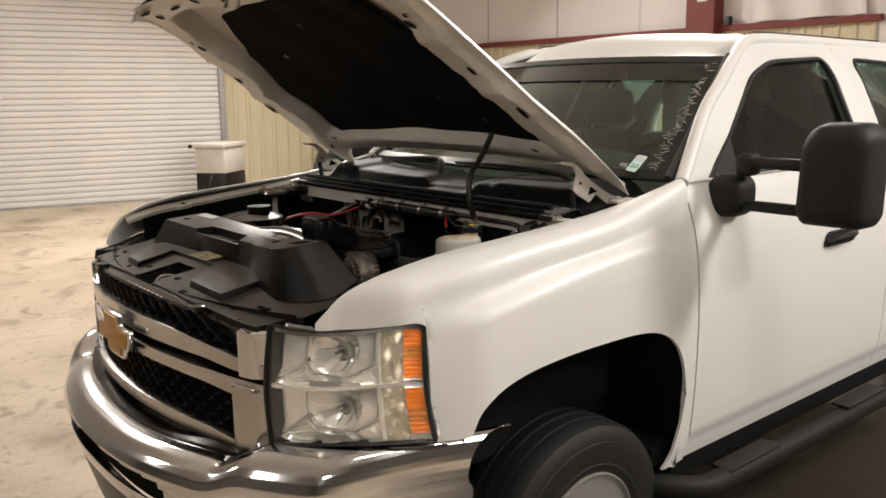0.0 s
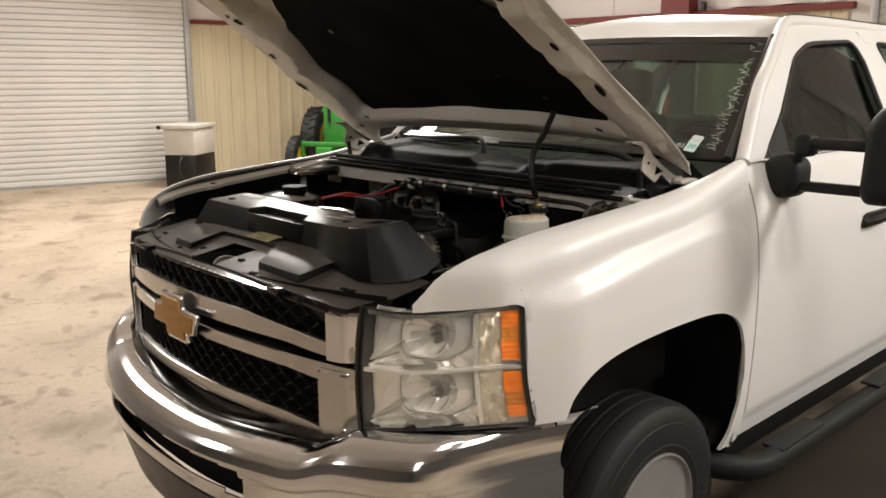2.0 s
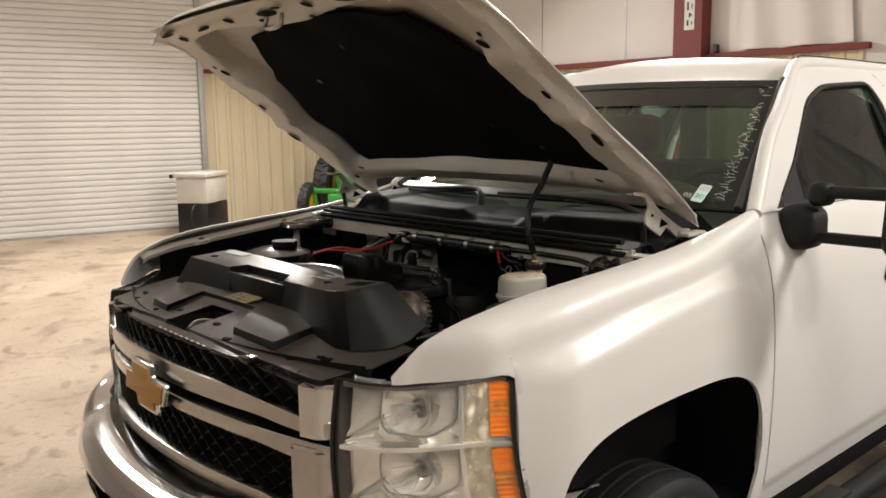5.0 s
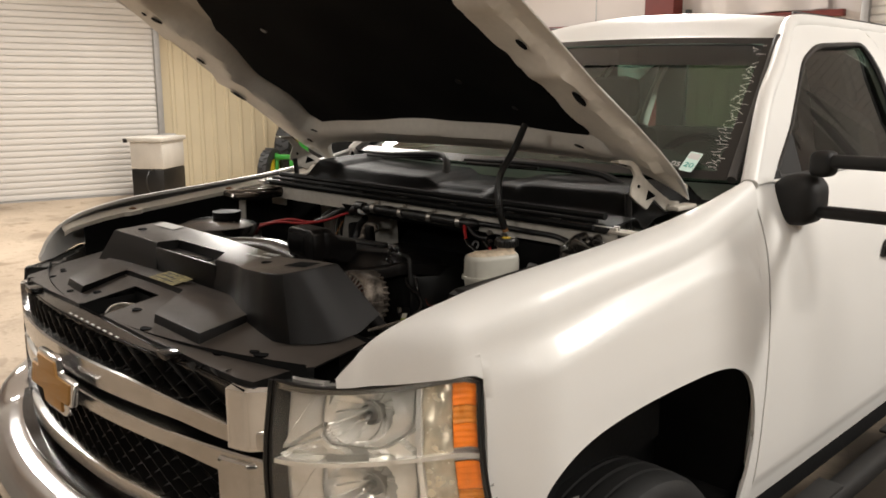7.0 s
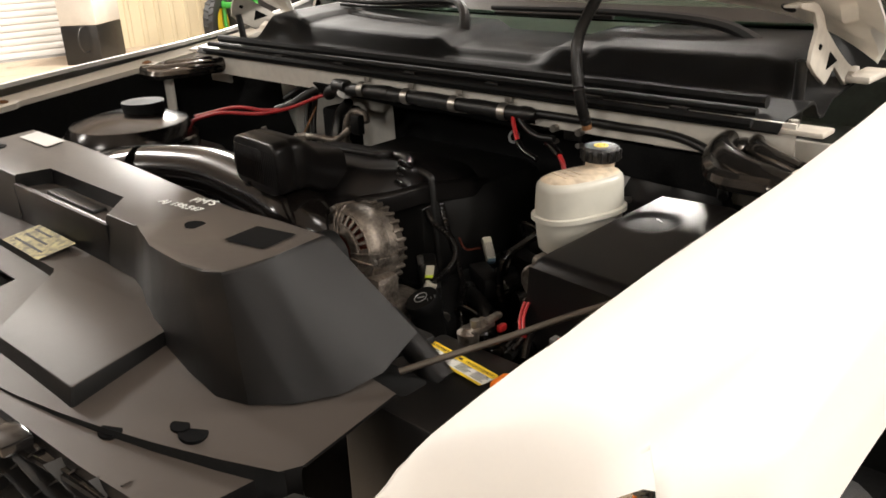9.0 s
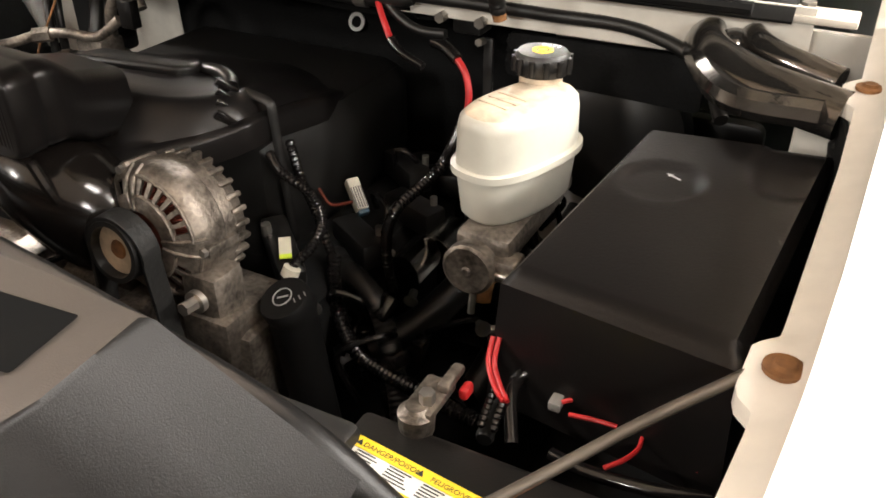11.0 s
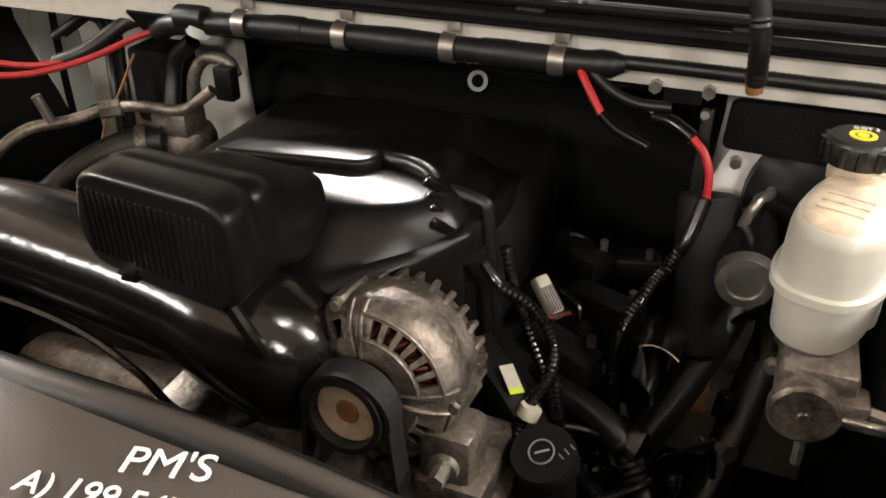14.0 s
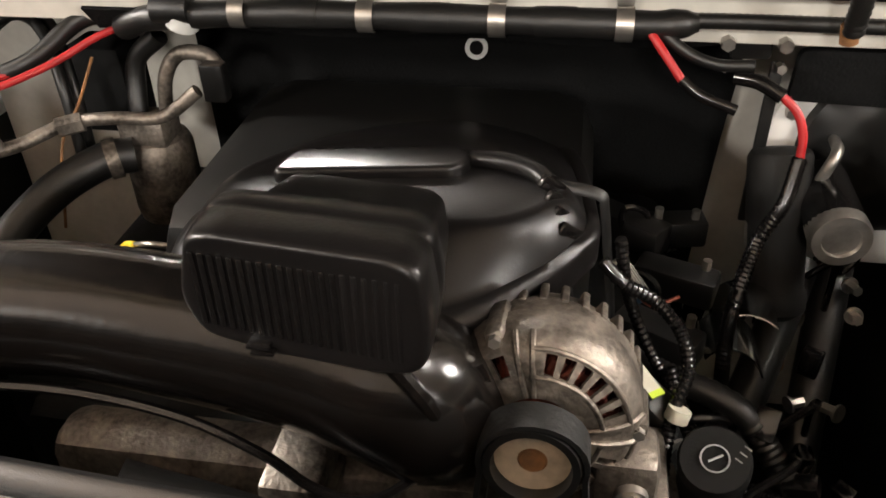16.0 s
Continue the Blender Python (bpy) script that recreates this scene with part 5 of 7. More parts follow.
for s in (1, -1):
    # inner wing, its flange and bolts
    def fl_in(y):
        tab = 0.013 * smoothstep((0.035 - abs(y - 0.45)) / 0.015) + 0.014 * smoothstep((0.03 - abs(y - 0.83)) / 0.015)
        return inner_x(y) - 0.022 - tab

    def flange(y, k):
        xi, z = inner_x(y), flange_z(y)
        w = fl_in(y)
        return Vector((s * (xi + 0.002, xi - 0.006, w + 0.004, w, w)[int(k)], y, z - (0.002, 0.010, 0.014, 0.017, 0.030)[int(k)]))
    fl = part("wing_flange", grid(B(), flange, sorted(set(lin(0.20, 1.25, 70) + lin(0.40, 0.50, 12))), range(5), 0.002), HOODIN, truck, "cream painted wing flange with rusty bolts")
    for y in (0.45, 0.83):
        z = flange_z(y) - 0.012
        part("bolt", lathe(B(), [(0.0, 0.004), (0.006, 0.004), (0.0075, 0.0015), (0.012, 0.001), (0.012, -0.002)], Matrix.Translation((s * (inner_x(y) - 0.014), y, z + 0.002)), 16), RUST, fl)
    part("inner_wing", grid(B(), lambda y, v: Vector((s * (fl_in(y) + 0.006 - 0.10 * smoothstep((v - 0.25) / 0.4)), y, flange_z(y) - 0.03 - 0.65 * v)), lin(0.27, 1.25, 14), lin(0, 1, 10), 0.004), DARK, truck)
part("radiator_panel", box(B(), (-0.66, 0.28, 0.5), (0.66, 0.33, 1.19), 0.01), DARK, truck)
part("radiator_wall", box(B(), (-0.62, 0.375, 0.5), (0.60, 0.40, 1.20), 0.008), BLK, truck, "black fan shroud")
part("bay_bottom", box(B(), (-0.74, 0.3, 0.56), (0.74, 1.2, 0.60)), DARK, truck)

# cowl
def cowl(u, v):
    x = u * 0.78
    y = 0.932 + 0.363 * v + 0.16 * u * u * v
    z = interp(v, (0, 0.03, 0.12, 0.30, 0.42, 0.55, 1.0), (1.366, 1.378, 1.382, 1.392, 1.432, 1.438, 1.448))
    z += 0.012 * smoothstep((0.11 - abs(x + 0.63)) / 0.02) * smoothstep((v - 0.3) / 0.1)
    z -= 0.020 * smoothstep((0.16 - abs(x - 0.12)) / 0.05) * smoothstep((v - 0.3) / 0.1)
    z += 0.008 * smoothstep((0.17 - abs(x - 0.52)) / 0.02) * smoothstep((v - 0.3) / 0.1)
    z -= 0.05 * smoothstep((abs(x) - 0.70) / 0.06) * smoothstep((v - 0.25) / 0.1)
    return Vector((x, y, z))


cw = part("cowl", grid(B(), cowl, lin(-1, 1, 80), lin(0, 1, 40), 0.004), COWLPL, truck, "black plastic cowl below the windshield")
for y, z, r, mt in ((0.935, 1.374, 0.007, COWLPL), (0.950, 1.388, 0.006, COWLPL), (0.985, 1.397, 0.010, COWLPL)):
    part("cowl_seal", tube(B(), [(-0.74, y, z), (0.0, y, z), (0.74, y, z)], r, 8, 8), mt, cw)
for x in (-0.42, -0.2, 0.02, 0.24, 0.46, 0.62):
    part("cowl_clip", box(B(), (x - 0.016, 0.936, 1.379), (x + 0.016, 0.946, 1.384), 0.002), GREYPL, cw)
for pts in ([(-0.04, 1.18, 1.43), (-0.08, 1.22, 1.475), (-0.16, 1.25, 1.49), (-0.4, 1.25, 1.478), (-0.62, 1.30, 1.472)], [(0.62, 1.26, 1.43), (0.52, 1.26, 1.47), (0.3, 1.24, 1.485), (0.0, 1.23, 1.482)]):
    wp = part("wiper", tube(B(), pts, lambda u: 0.014 * (1 - 0.6 * u), 8), MATTE, truck, "black wiper arm")
    part("blade", tube(B(), [Vector(p) + Vector((0, 0.012, -0.012)) for p in pts[2:]], 0.006, 6), BLK, wp)
# hinge plates on the wing, painted black
HINGECAST = mat("black_enamel", (0.13, 0.12, 0.11), 0.12, 0.9, vary=0.3, scale=12, bump=0.1, bscale=60)
for s in (1, -1):
    bm = B()
    tube(bm, [(s * 0.694, 0.98, 1.336), (s * 0.701, 0.92, 1.336), (s * 0.724, 0.88, 1.333), (s * 0.768, 0.846, 1.328), (s * 0.812, 0.826, 1.325), (s * 0.848, 0.815, 1.322)], 0.024, 14, flat=0.7)
    tube(bm, [(s * 0.738, 0.985, 1.342), (s * 0.748, 0.935, 1.343), (s * 0.778, 0.90, 1.340), (s * 0.838, 0.875, 1.332)], 0.015, 12, flat=0.8)
    bmesh.ops.create_uvsphere(bm, u_segments=16, v_segments=10, radius=1, matrix=Matrix.Translation((s * 0.728, 0.945, 1.335)) @ Matrix.Diagonal((0.018, 0.03, 0.014, 1)))
    tube(bm, [(s * 0.705, 0.95, 1.34), (s * 0.70, 0.90, 1.33), (s * 0.75, 0.81, 1.325), (s * 0.83, 0.80, 1.325)], 0.014, 8)
    part("hinge_base", bm, HINGECAST, truck, "shiny black hinge base")
    part("hinge_pillar", box(B(), (s * 0.765, 1.015, 1.27), (s * 0.872, 1.025, 1.338), 0.004), BAYWHITE, truck, "white painted panel behind the hinge")
    part("wing_stay", box(B(), (s * 0.808, 0.862, 1.19), (s * 0.868, 0.870, 1.302), 0.004), BAYWHITE, truck, "white painted stay beside the fuse box")
    hp = part("hinge_plate", box(B(), (s * 0.66, 0.945, 1.362), (s * 0.84, 0.99, 1.370), 0.002), HINGE, truck, "cream plate with two bolts")
    for bx in (0.71, 0.79):
        part("bolt", cyl(B(), (s * bx, 0.965, 1.368), (s * bx, 0.965, 1.380), 0.008, n=6), STEEL, hp)

# ---- engine ----
eng = part("engine", box(B(), (-0.30, 0.62, 0.62), (0.30, 1.12, 1.04), 0.05), DARK, truck, "dark engine block")
part("intake", box(B(), (-0.16, 0.72, 1.02), (0.26, 1.10, 1.21), 0.05), BLK, eng)
for sx in (-0.27, 0.30):
    part("valve_cover", box(B(), (sx - 0.06, 0.66, 0.95), (sx + 0.06, 1.12, 1.05), 0.03), DARK, eng)
random.seed(11)
tc = part("timing_cover", box(B(), (-0.20, 0.56, 0.80), (0.32, 0.62, 1.08), 0.02), ALU, eng, "greasy cast aluminium front of the engine")
for k in range(26):
    c = Vector((random.uniform(-0.18, 0.30), random.uniform(0.50, 0.56), random.uniform(0.82, 1.10)))
    r = random.uniform(0.012, 0.04)
    if k % 2:
        part("boss", cyl(B(), c, c + Vector((random.uniform(-0.01, 0.01), 0.10, 0)), r, n=14), ALU, tc)
    else:
        part("pump_body", box(B(), c - Vector((r, 0.01, r)), c + Vector((r, 0.09, r)), 0.006), ALU, tc)

EC0 = (0.085, 0.745)   # middle of the engine cover


def closed_curve(pts, n=96):
    """A smooth closed outline of places, read at even turns about the cover's middle."""
    P = [Vector(p) for p in pts]
    Q = smooth_path(P[-2:] + P + P[:3], 8)
    Q = Q[16:16 + 8 * len(P)]
    ang = [math.atan2(q.y - EC0[1], q.x - EC0[0]) for q in Q]
    order = sorted(range(len(Q)), key=lambda k: ang[k])
    A = [ang[k] for k in order]
    A = [A[-1] - 2 * math.pi] + A + [A[0] + 2 * math.pi]
    cols = []
    for i in range(3):
        V = [Q[k][i] for k in order]
        cols.append([V[-1]] + V + [V[0]])
    return [Vector([interp(-math.pi + 2 * math.pi * k / n, A, c) for c in cols]) for k in range(n)]


EC_TOP = closed_curve([(x, y, z - 0.11 * (y - 0.69)) for x, y, z in ((0.222, 0.735, 1.272), (0.208, 0.695, 1.272), (0.180, 0.672, 1.271), (0.14, 0.664, 1.271), (0.08, 0.668, 1.272), (0.0, 0.682, 1.270), (-0.05, 0.712, 1.262), (-0.052, 0.765, 1.258), (0.0, 0.800, 1.264), (0.09, 0.815, 1.270), (0.18, 0.800, 1.270))])
EC_FOOT = closed_curve([(0.250, 0.735, 1.245), (0.238, 0.685, 1.243), (0.206, 0.648, 1.238), (0.155, 0.615, 1.230), (0.09, 0.605, 1.225), (0.0, 0.615, 1.222), (-0.075, 0.660, 1.218), (-0.098, 0.75, 1.214), (-0.05, 0.90, 1.205), (0.09, 1.02, 1.185), (0.21, 0.95, 1.20)])
EC_LIP = closed_curve([(0.262, 0.735, 1.238), (0.250, 0.685, 1.236), (0.212, 0.640, 1.226), (0.160, 0.597, 1.214), (0.09, 0.580, 1.196), (0.0, 0.592, 1.19), (-0.09, 0.645, 1.196), (-0.115, 0.75, 1.20), (-0.06, 0.92, 1.195), (0.09, 1.045, 1.175), (0.225, 0.97, 1.19)])
bm = B()
top_mid = Vector((EC0[0], EC0[1], 1.270))
ec_rows = [[top_mid + (p - top_mid) * k for p in EC_TOP] for k in (0.04, 0.4, 0.75, 0.93)]
ec_rows.append([p - Vector((0, 0, 0.0015)) for p in EC_TOP])
for k, dz in ((0.10, 0.002), (0.35, 0.006), (0.7, 0.004), (0.92, 0.0), (1.0, -0.003)):
    ec_rows.append([p.lerp(q, k) + Vector((0, 0, dz)) for p, q in zip(EC_TOP, EC_FOOT)])
for k, dz in ((0.15, -0.001), (0.85, 0.0), (1.0, -0.002)):
    ec_rows.append([p.lerp(q, k) + Vector((0, 0, dz)) for p, q in zip(EC_FOOT, EC_LIP)])
ec_rows.append([q + Vector((0, 0.004, -0.03)) for q in EC_LIP])
ec_v = [[bm.verts.new(p) for p in r] for r in ec_rows]
for a, b in zip(ec_v, ec_v[1:]):
    for k in range(len(a)):
        bm.faces.new((a[k], a[(k + 1) % len(a)], b[(k + 1) % len(a)], b[k]))
bm.faces.new(ec_v[0])
ec = part("engine_cover", bm, SATIN, eng, "satin black plastic engine cover", angle=60)
# raised panel with its moulded letters, and the rim behind it
EB = Matrix.Translation((0.068, 0.738, 1.266)) @ Matrix.Rotation(radians(9), 4, "Z") @ Matrix.Rotation(radians(-6), 4, "X")
part("badge", prism(B(), rounded([(-0.085, -0.022), (0.072, -0.022), (0.086, 0.004), (0.075, 0.028), (-0.070, 0.026)], 0.012, 5), 0.013, EB, 0.005, 3), SATIN, ec, "raised badge panel")
for k in range(7):
    part("letter_bar", box(B(), (-0.055 + 0.017 * k, 0.034, 0.0), (-0.045 + 0.017 * k, 0.040, 0.0072), 0.001, m=EB), BLKGLOSS, ec)
part("rim", tube(B(), [(0.150, 0.768, 1.268), (0.180, 0.760, 1.271), (0.205, 0.746, 1.271), (0.218, 0.732, 1.268)], 0.009, 10), SATIN, ec)
for k in range(4):
    m = Matrix.Translation((0.221 + 0.006 * k, 0.722 - 0.0095 * k, 1.2725 - 0.0085 * k)) @ Matrix.Rotation(radians(38), 4, "Z") @ Matrix.Rotation(radians(38), 4, "Y")
    part("rib", box(B(), (-0.014, -0.0034, -0.006), (0.014, 0.0034, 0.006), 0.0025, m=m), BLKGLOSS, ec)
# flat arm that stands beside the cover
part("bracket", tube(B(), [(0.226, 0.742, 1.262), (0.245, 0.742, 1.259), (0.262, 0.742, 1.254), (0.266, 0.741, 1.243), (0.272, 0.738, 1.20), (0.280, 0.735, 1.14), (0.284, 0.735, 1.08)], 0.0055, 8, 5, flat=0.4), BLK, eng, "flat black bracket")

# resonator box over the intake duct
res_out = rounded([(0.000, 1.334), (0.020, 1.3405), (0.142, 1.3455), (0.157, 1.338), (0.162, 1.300), (0.157, 1.262), (0.130, 1.254), (0.050, 1.252), (0.000, 1.257), (-0.012, 1.285)], 0.012, 5)
bm = B()
rings = []
for y, sc, dz in ((0.5075, 0.90, 0.0), (0.5075, 0.945, 0.0), (0.509, 0.975, 0.0), (0.513, 0.993, 0.0), (0.519, 1.0, 0.0), (0.538, 1.0, 0.001), (0.5395, 0.985, 0.001), (0.545, 0.985, 0.001), (0.5465, 1.0, 0.001), (0.566, 0.985, -0.001), (0.580, 0.94, -0.008), (0.60, 0.89, -0.022), (0.66, 0.82, -0.034)):
    rings.append([bm.verts.new((0.082 + (x - 0.082) * sc, y + (x - 0.106) * -0.15, 1.298 + (z - 1.298) * sc + dz)) for x, z in res_out])
for a, b in zip(rings, rings[1:]):
    for k in range(len(a)):
        bm.faces.new((a[k], a[(k + 1) % len(a)], b[(k + 1) % len(a)], b[k]))
bm.faces.new(rings[0])
bm.faces.new(rings[-1])
rb = part("resonator", bm, SATIN, eng, "black plastic air resonator box", angle=55)
for k in range(21):
    x = 0.006 + 0.0068 * k
    zt = 1.3265 + 0.035 * (x - 0.030)
    part("rib", box(B(), (x - 0.0022, 0.5062 - (x - 0.106) * 0.15, 1.268), (x + 0.0022, 0.5092 - (x - 0.106) * 0.15, zt), 0.0014, 2), BLKGLOSS if k < 15 else SATIN, rb)
for x, z in ((0.045, 1.262), (0.047, 1.257)):
    part("clip", box(B(), (x - 0.008, 0.509, z - 0.0015), (x + 0.008, 0.521, z + 0.0015), 0.001), BLKGLOSS, rb)
# intake duct
dk = part("intake_duct", tube(B(), [(-0.58, 0.50, 1.16), (-0.45, 0.52, 1.19), (-0.30, 0.555, 1.212), (-0.16, 0.575, 1.222), (-0.04, 0.575, 1.215), (0.06, 0.57, 1.205), (0.115, 0.565, 1.19), (0.145, 0.58, 1.16), (0.15, 0.62, 1.13)], lambda u: 0.058 - 0.006 * math.sin(u * 5), 22, 8, flat=1.0), DUCT, eng, "wide shiny black intake duct")
part("duct_lip", tube(B(), [(-0.40, 0.478, 1.185), (-0.26, 0.505, 1.192), (-0.14, 0.522, 1.190), (-0.04, 0.522, 1.178), (0.03, 0.512, 1.158), (0.07, 0.505, 1.135), (0.11, 0.508, 1.125), (0.15, 0.53, 1.14)], 0.004, 6), BLKGLOSS, dk)
part("duct_collar", tube(B(), [(0.132, 0.522, 1.245), (0.150, 0.520, 1.22), (0.158, 0.528, 1.19), (0.152, 0.545, 1.16)], 0.006, 8), DUCT, dk)
part("lower_duct", tube(B(), [(-0.5, 0.46, 1.06), (-0.25, 0.47, 1.08), (-0.08, 0.475, 1.09), (-0.03, 0.47, 1.04)], 0.036, 14), BLK, eng)
part("bracket", prism(B(), rounded([(0, 0), (0.035, 0.01), (0.05, -0.06), (0.015, -0.07)], 0.005), 0.006, Matrix.Translation((-0.19, 0.455, 1.16)) @ Matrix.Rotation(radians(70), 4, "X"), 0.001), ALU, eng, "bent aluminium bracket")

# alternator
AM = Matrix.Translation((0.226, 0.607, 1.157)) @ Vector((-0.03, -1, 0.10)).to_track_quat("Z", "Y").to_matrix().to_4x4()
AU = AM.to_3x3().inverted() @ Vector((0, 0, 1))
AR = AM.to_3x3().inverted() @ Vector((1, 0, 0))
A_UP = math.atan2(AU.y, AU.x)
A_DIR = 1 if AU.x * AR.y - AU.y * AR.x < 0 else -1


def alt_turn(clock):
    """Turn about the shaft: 0 is up, 90 to the near side."""
    return AM @ Matrix.Rotation(A_UP - A_DIR * radians(clock), 4, "Z")


AF = [(0.030, 0.050), (0.046, 0.049), (0.0495, 0.0475), (0.0645, 0.042), (0.068, 0.040), (0.0745, 0.031), (0.0765, 0.022), (0.0765, 0.004), (0.0750, 0.002)]
AB2 = [(0.0735, 0.003), (0.0745, -0.002), (0.0745, -0.016), (0.0700, -0.022), (0.066, -0.036), (0.030, -0.040)]
NA = 144


def housing(prof, slots, name, parent, label=""):
    """A turned half of the case with openings cut at the given turns of one band."""
    bm = B()
    rows = [[bm.verts.new(alt_turn(360.0 * i / NA) @ Vector((r, 0, h))) for i in range(NA)] for r, h in prof]
    for k in range(len(prof) - 1):
        for i in range(NA):
            c = (360.0 * (i + 0.5) / NA + 180) % 360 - 180
            if any(k == kk and a < c < b for kk, a, b in slots):
                continue
            bm.faces.new((rows[k][i], rows[k][(i + 1) % NA], rows[k + 1][(i + 1) % NA], rows[k + 1][i]))
    bmesh.ops.recalc_face_normals(bm, faces=bm.faces)
    bmesh.ops.solidify(bm, geom=bm.faces[:], thickness=0.004)
    return part(name, bm, ALU, parent, label, angle=32)


front_slots = [(2, a, a + 8.6) for a in (2, 14.5, 27, 39.5, 52, 64.5)] + [(2, a, a + 9) for a in (-62, -48, -34, 112, 126, 140, -120, -106, 170, -150)]
alt = housing(AF, front_slots, "alternator", eng, "worn cast aluminium alternator")
housing(AB2, [], "rear_case", alt)
# raised cast lines round the openings
for r, a0, a1, h in ((0.0475, -4, 80, 0.0490), (0.0672, -6, 82, 0.0415), (0.0715, 88, 150, 0.036), (0.0475, 100, 160, 0.0490)):
    part("cast_rib", tube(B(), [alt_turn(a) @ Vector((r, 0, h)) for a in lin(a0, a1, 14)], 0.0021, 7, 2), ALU, alt)
for a in (-6, 81, -16, 96, -70, 152):
    part("cast_rib", tube(B(), [alt_turn(a) @ Vector((r, 0, h)) for r, h in ((0.032, 0.0505), (0.047, 0.0495), (0.066, 0.042), (0.0755, 0.030))], 0.0024, 7, 3), ALU, alt)
# fins round the rear case
for k in range(22):
    a = -78 + 12.4 * k
    part("fin", box(B(), (0.0665, -0.0032, -0.034), (0.0765, 0.0032, -0.012), 0.002, 2, m=alt_turn(a)), ALU, alt)
for a in (-28, 92, 180, -110):
    r = alt_turn(a)
    lobe = part("lobe", box(B(), (0.062, -0.008, -0.012), (0.0805, 0.008, 0.034), 0.005, 2, m=r), ALU, alt)
    part("lobe_bolt", cyl(B(), r @ Vector((0.0735, 0, 0.032)), r @ Vector((0.0735, 0, 0.039)), 0.0048, n=6), STEEL, lobe)
for lo, hi, bv in (((0.268, 0.556, 1.03), (0.318, 0.605, 1.135), 0.010), ((0.236, 0.565, 0.93), (0.345, 0.64, 1.062), 0.012), ((0.150, 0.58, 1.02), (0.185, 0.62, 1.10), 0.008)):
    part("mounting_ear", box(B(), lo, hi, bv), ALU, alt)
part("winding", lathe(B(), [(0.040, 0.040), (0.054, 0.034), (0.060, 0.01), (0.060, -0.030), (0.03, -0.035)], AM, 40), COPPER, alt, "copper winding behind the slots")
for k in range(40):
    a = 360 / 40 * k
    part("winding_strand", tube(B(), [alt_turn(a) @ Vector((0.047, 0, 0.0395)), alt_turn(a + 5) @ Vector((0.056, 0, 0.0345)), alt_turn(a + 2) @ Vector((0.0605, 0, 0.020))], 0.0019, 5, 2), COPPER, alt)
pl = part("pulley", lathe(B(), [(0.0, 0.070), (0.012, 0.070), (0.022, 0.068), (0.0265, 0.070), (0.0285, 0.090), (0.034, 0.090), (0.034, 0.062), (0.02, 0.06)], AM, 36), BLK, alt, "black pulley with a worn hub")
part("pulley_face", lathe(B(), [(0.011, 0.0712), (0.0215, 0.0712), (0.0262, 0.074), (0.0272, 0.080)], AM, 32), RESTOP, alt, "worn bare pulley face")
part("hub_nut", lathe(B(), [(0.0, 0.082), (0.009, 0.082), (0.0115, 0.079), (0.0125, 0.069)], AM, 18), RUST, alt)
# belt round the pulley
bm = B()
ax, ay2 = AM @ Vector((0, 0, 0.074)), 0.012
arc = [(0.036 * math.cos(a), 0.036 * math.sin(a)) for a in lin(radians(-15), radians(195), 16)]
line = [(0.060, -0.26)] + arc + [(-0.055, -0.26)]
rowsb = []
for (x, z) in line:
    q = Vector((x, 0, z))
    n = Vector((x, 0, max(z, 0))).normalized() if (x, z) in arc else Vector((math.copysign(1, x), 0, 0))
    rowsb.append([bm.verts.new(ax + q + n * a + Vector((0, b, 0))) for a, b in ((0, -ay2), (0.004, -ay2), (0.004, ay2), (0, ay2))])
for a, b in zip(rowsb, rowsb[1:]):
    for k in range(4):
        bm.faces.new((a[k], a[(k + 1) % 4], b[(k + 1) % 4], b[k]))
part("drive_belt", bm, RUBBER, eng, "black ribbed drive belt")
ab = part("alternator_bolt", cyl(B(), (0.297, 0.552, 1.110), (0.297, 0.528, 1.112), 0.0075, n=6), STEEL, eng, "steel bolt with washer")
part("washer", cyl(B(), (0.297, 0.552, 1.110), (0.297, 0.545, 1.110), 0.013, n=18), STEEL, ab)

# filler neck with its cap
nk = part("filler_neck", cyl(B(), (0.374, 0.632, 0.90), (0.367, 0.612, 1.085), 0.027, n=22), COWLPL, eng, "black filler neck and cap")
capm = Matrix.Translation((0.367, 0.611, 1.087)) @ Vector((-0.018, -0.048, 0.105)).to_track_quat("Z", "Y").to_matrix().to_4x4()
part("cap", lathe(B(), [(0.028, -0.010), (0.029, 0.0), (0.029, 0.012), (0.027, 0.016), (0.0, 0.016)], capm, 26), COWLPL, nk)
part("symbol", tube(B(), [capm @ Vector((0.011 * math.cos(a), 0.011 * math.sin(a), 0.018)) for a in lin(0, 2 * math.pi, 20)], 0.0008, 5, 1), GALV, nk)
part("symbol", tube(B(), [capm @ Vector((-0.004, -0.004, 0.018)), capm @ Vector((0.005, 0.005, 0.018))], 0.001, 5), GALV, nk)
for k in range(3):
    part("symbol", tube(B(), [capm @ Vector((0.014 + 0.002 * k, 0.006 + 0.006 * k, 0.018)), capm @ Vector((0.020 + 0.002 * k, 0.004 + 0.006 * k, 0.018))], 0.0006, 5), GALV, nk)
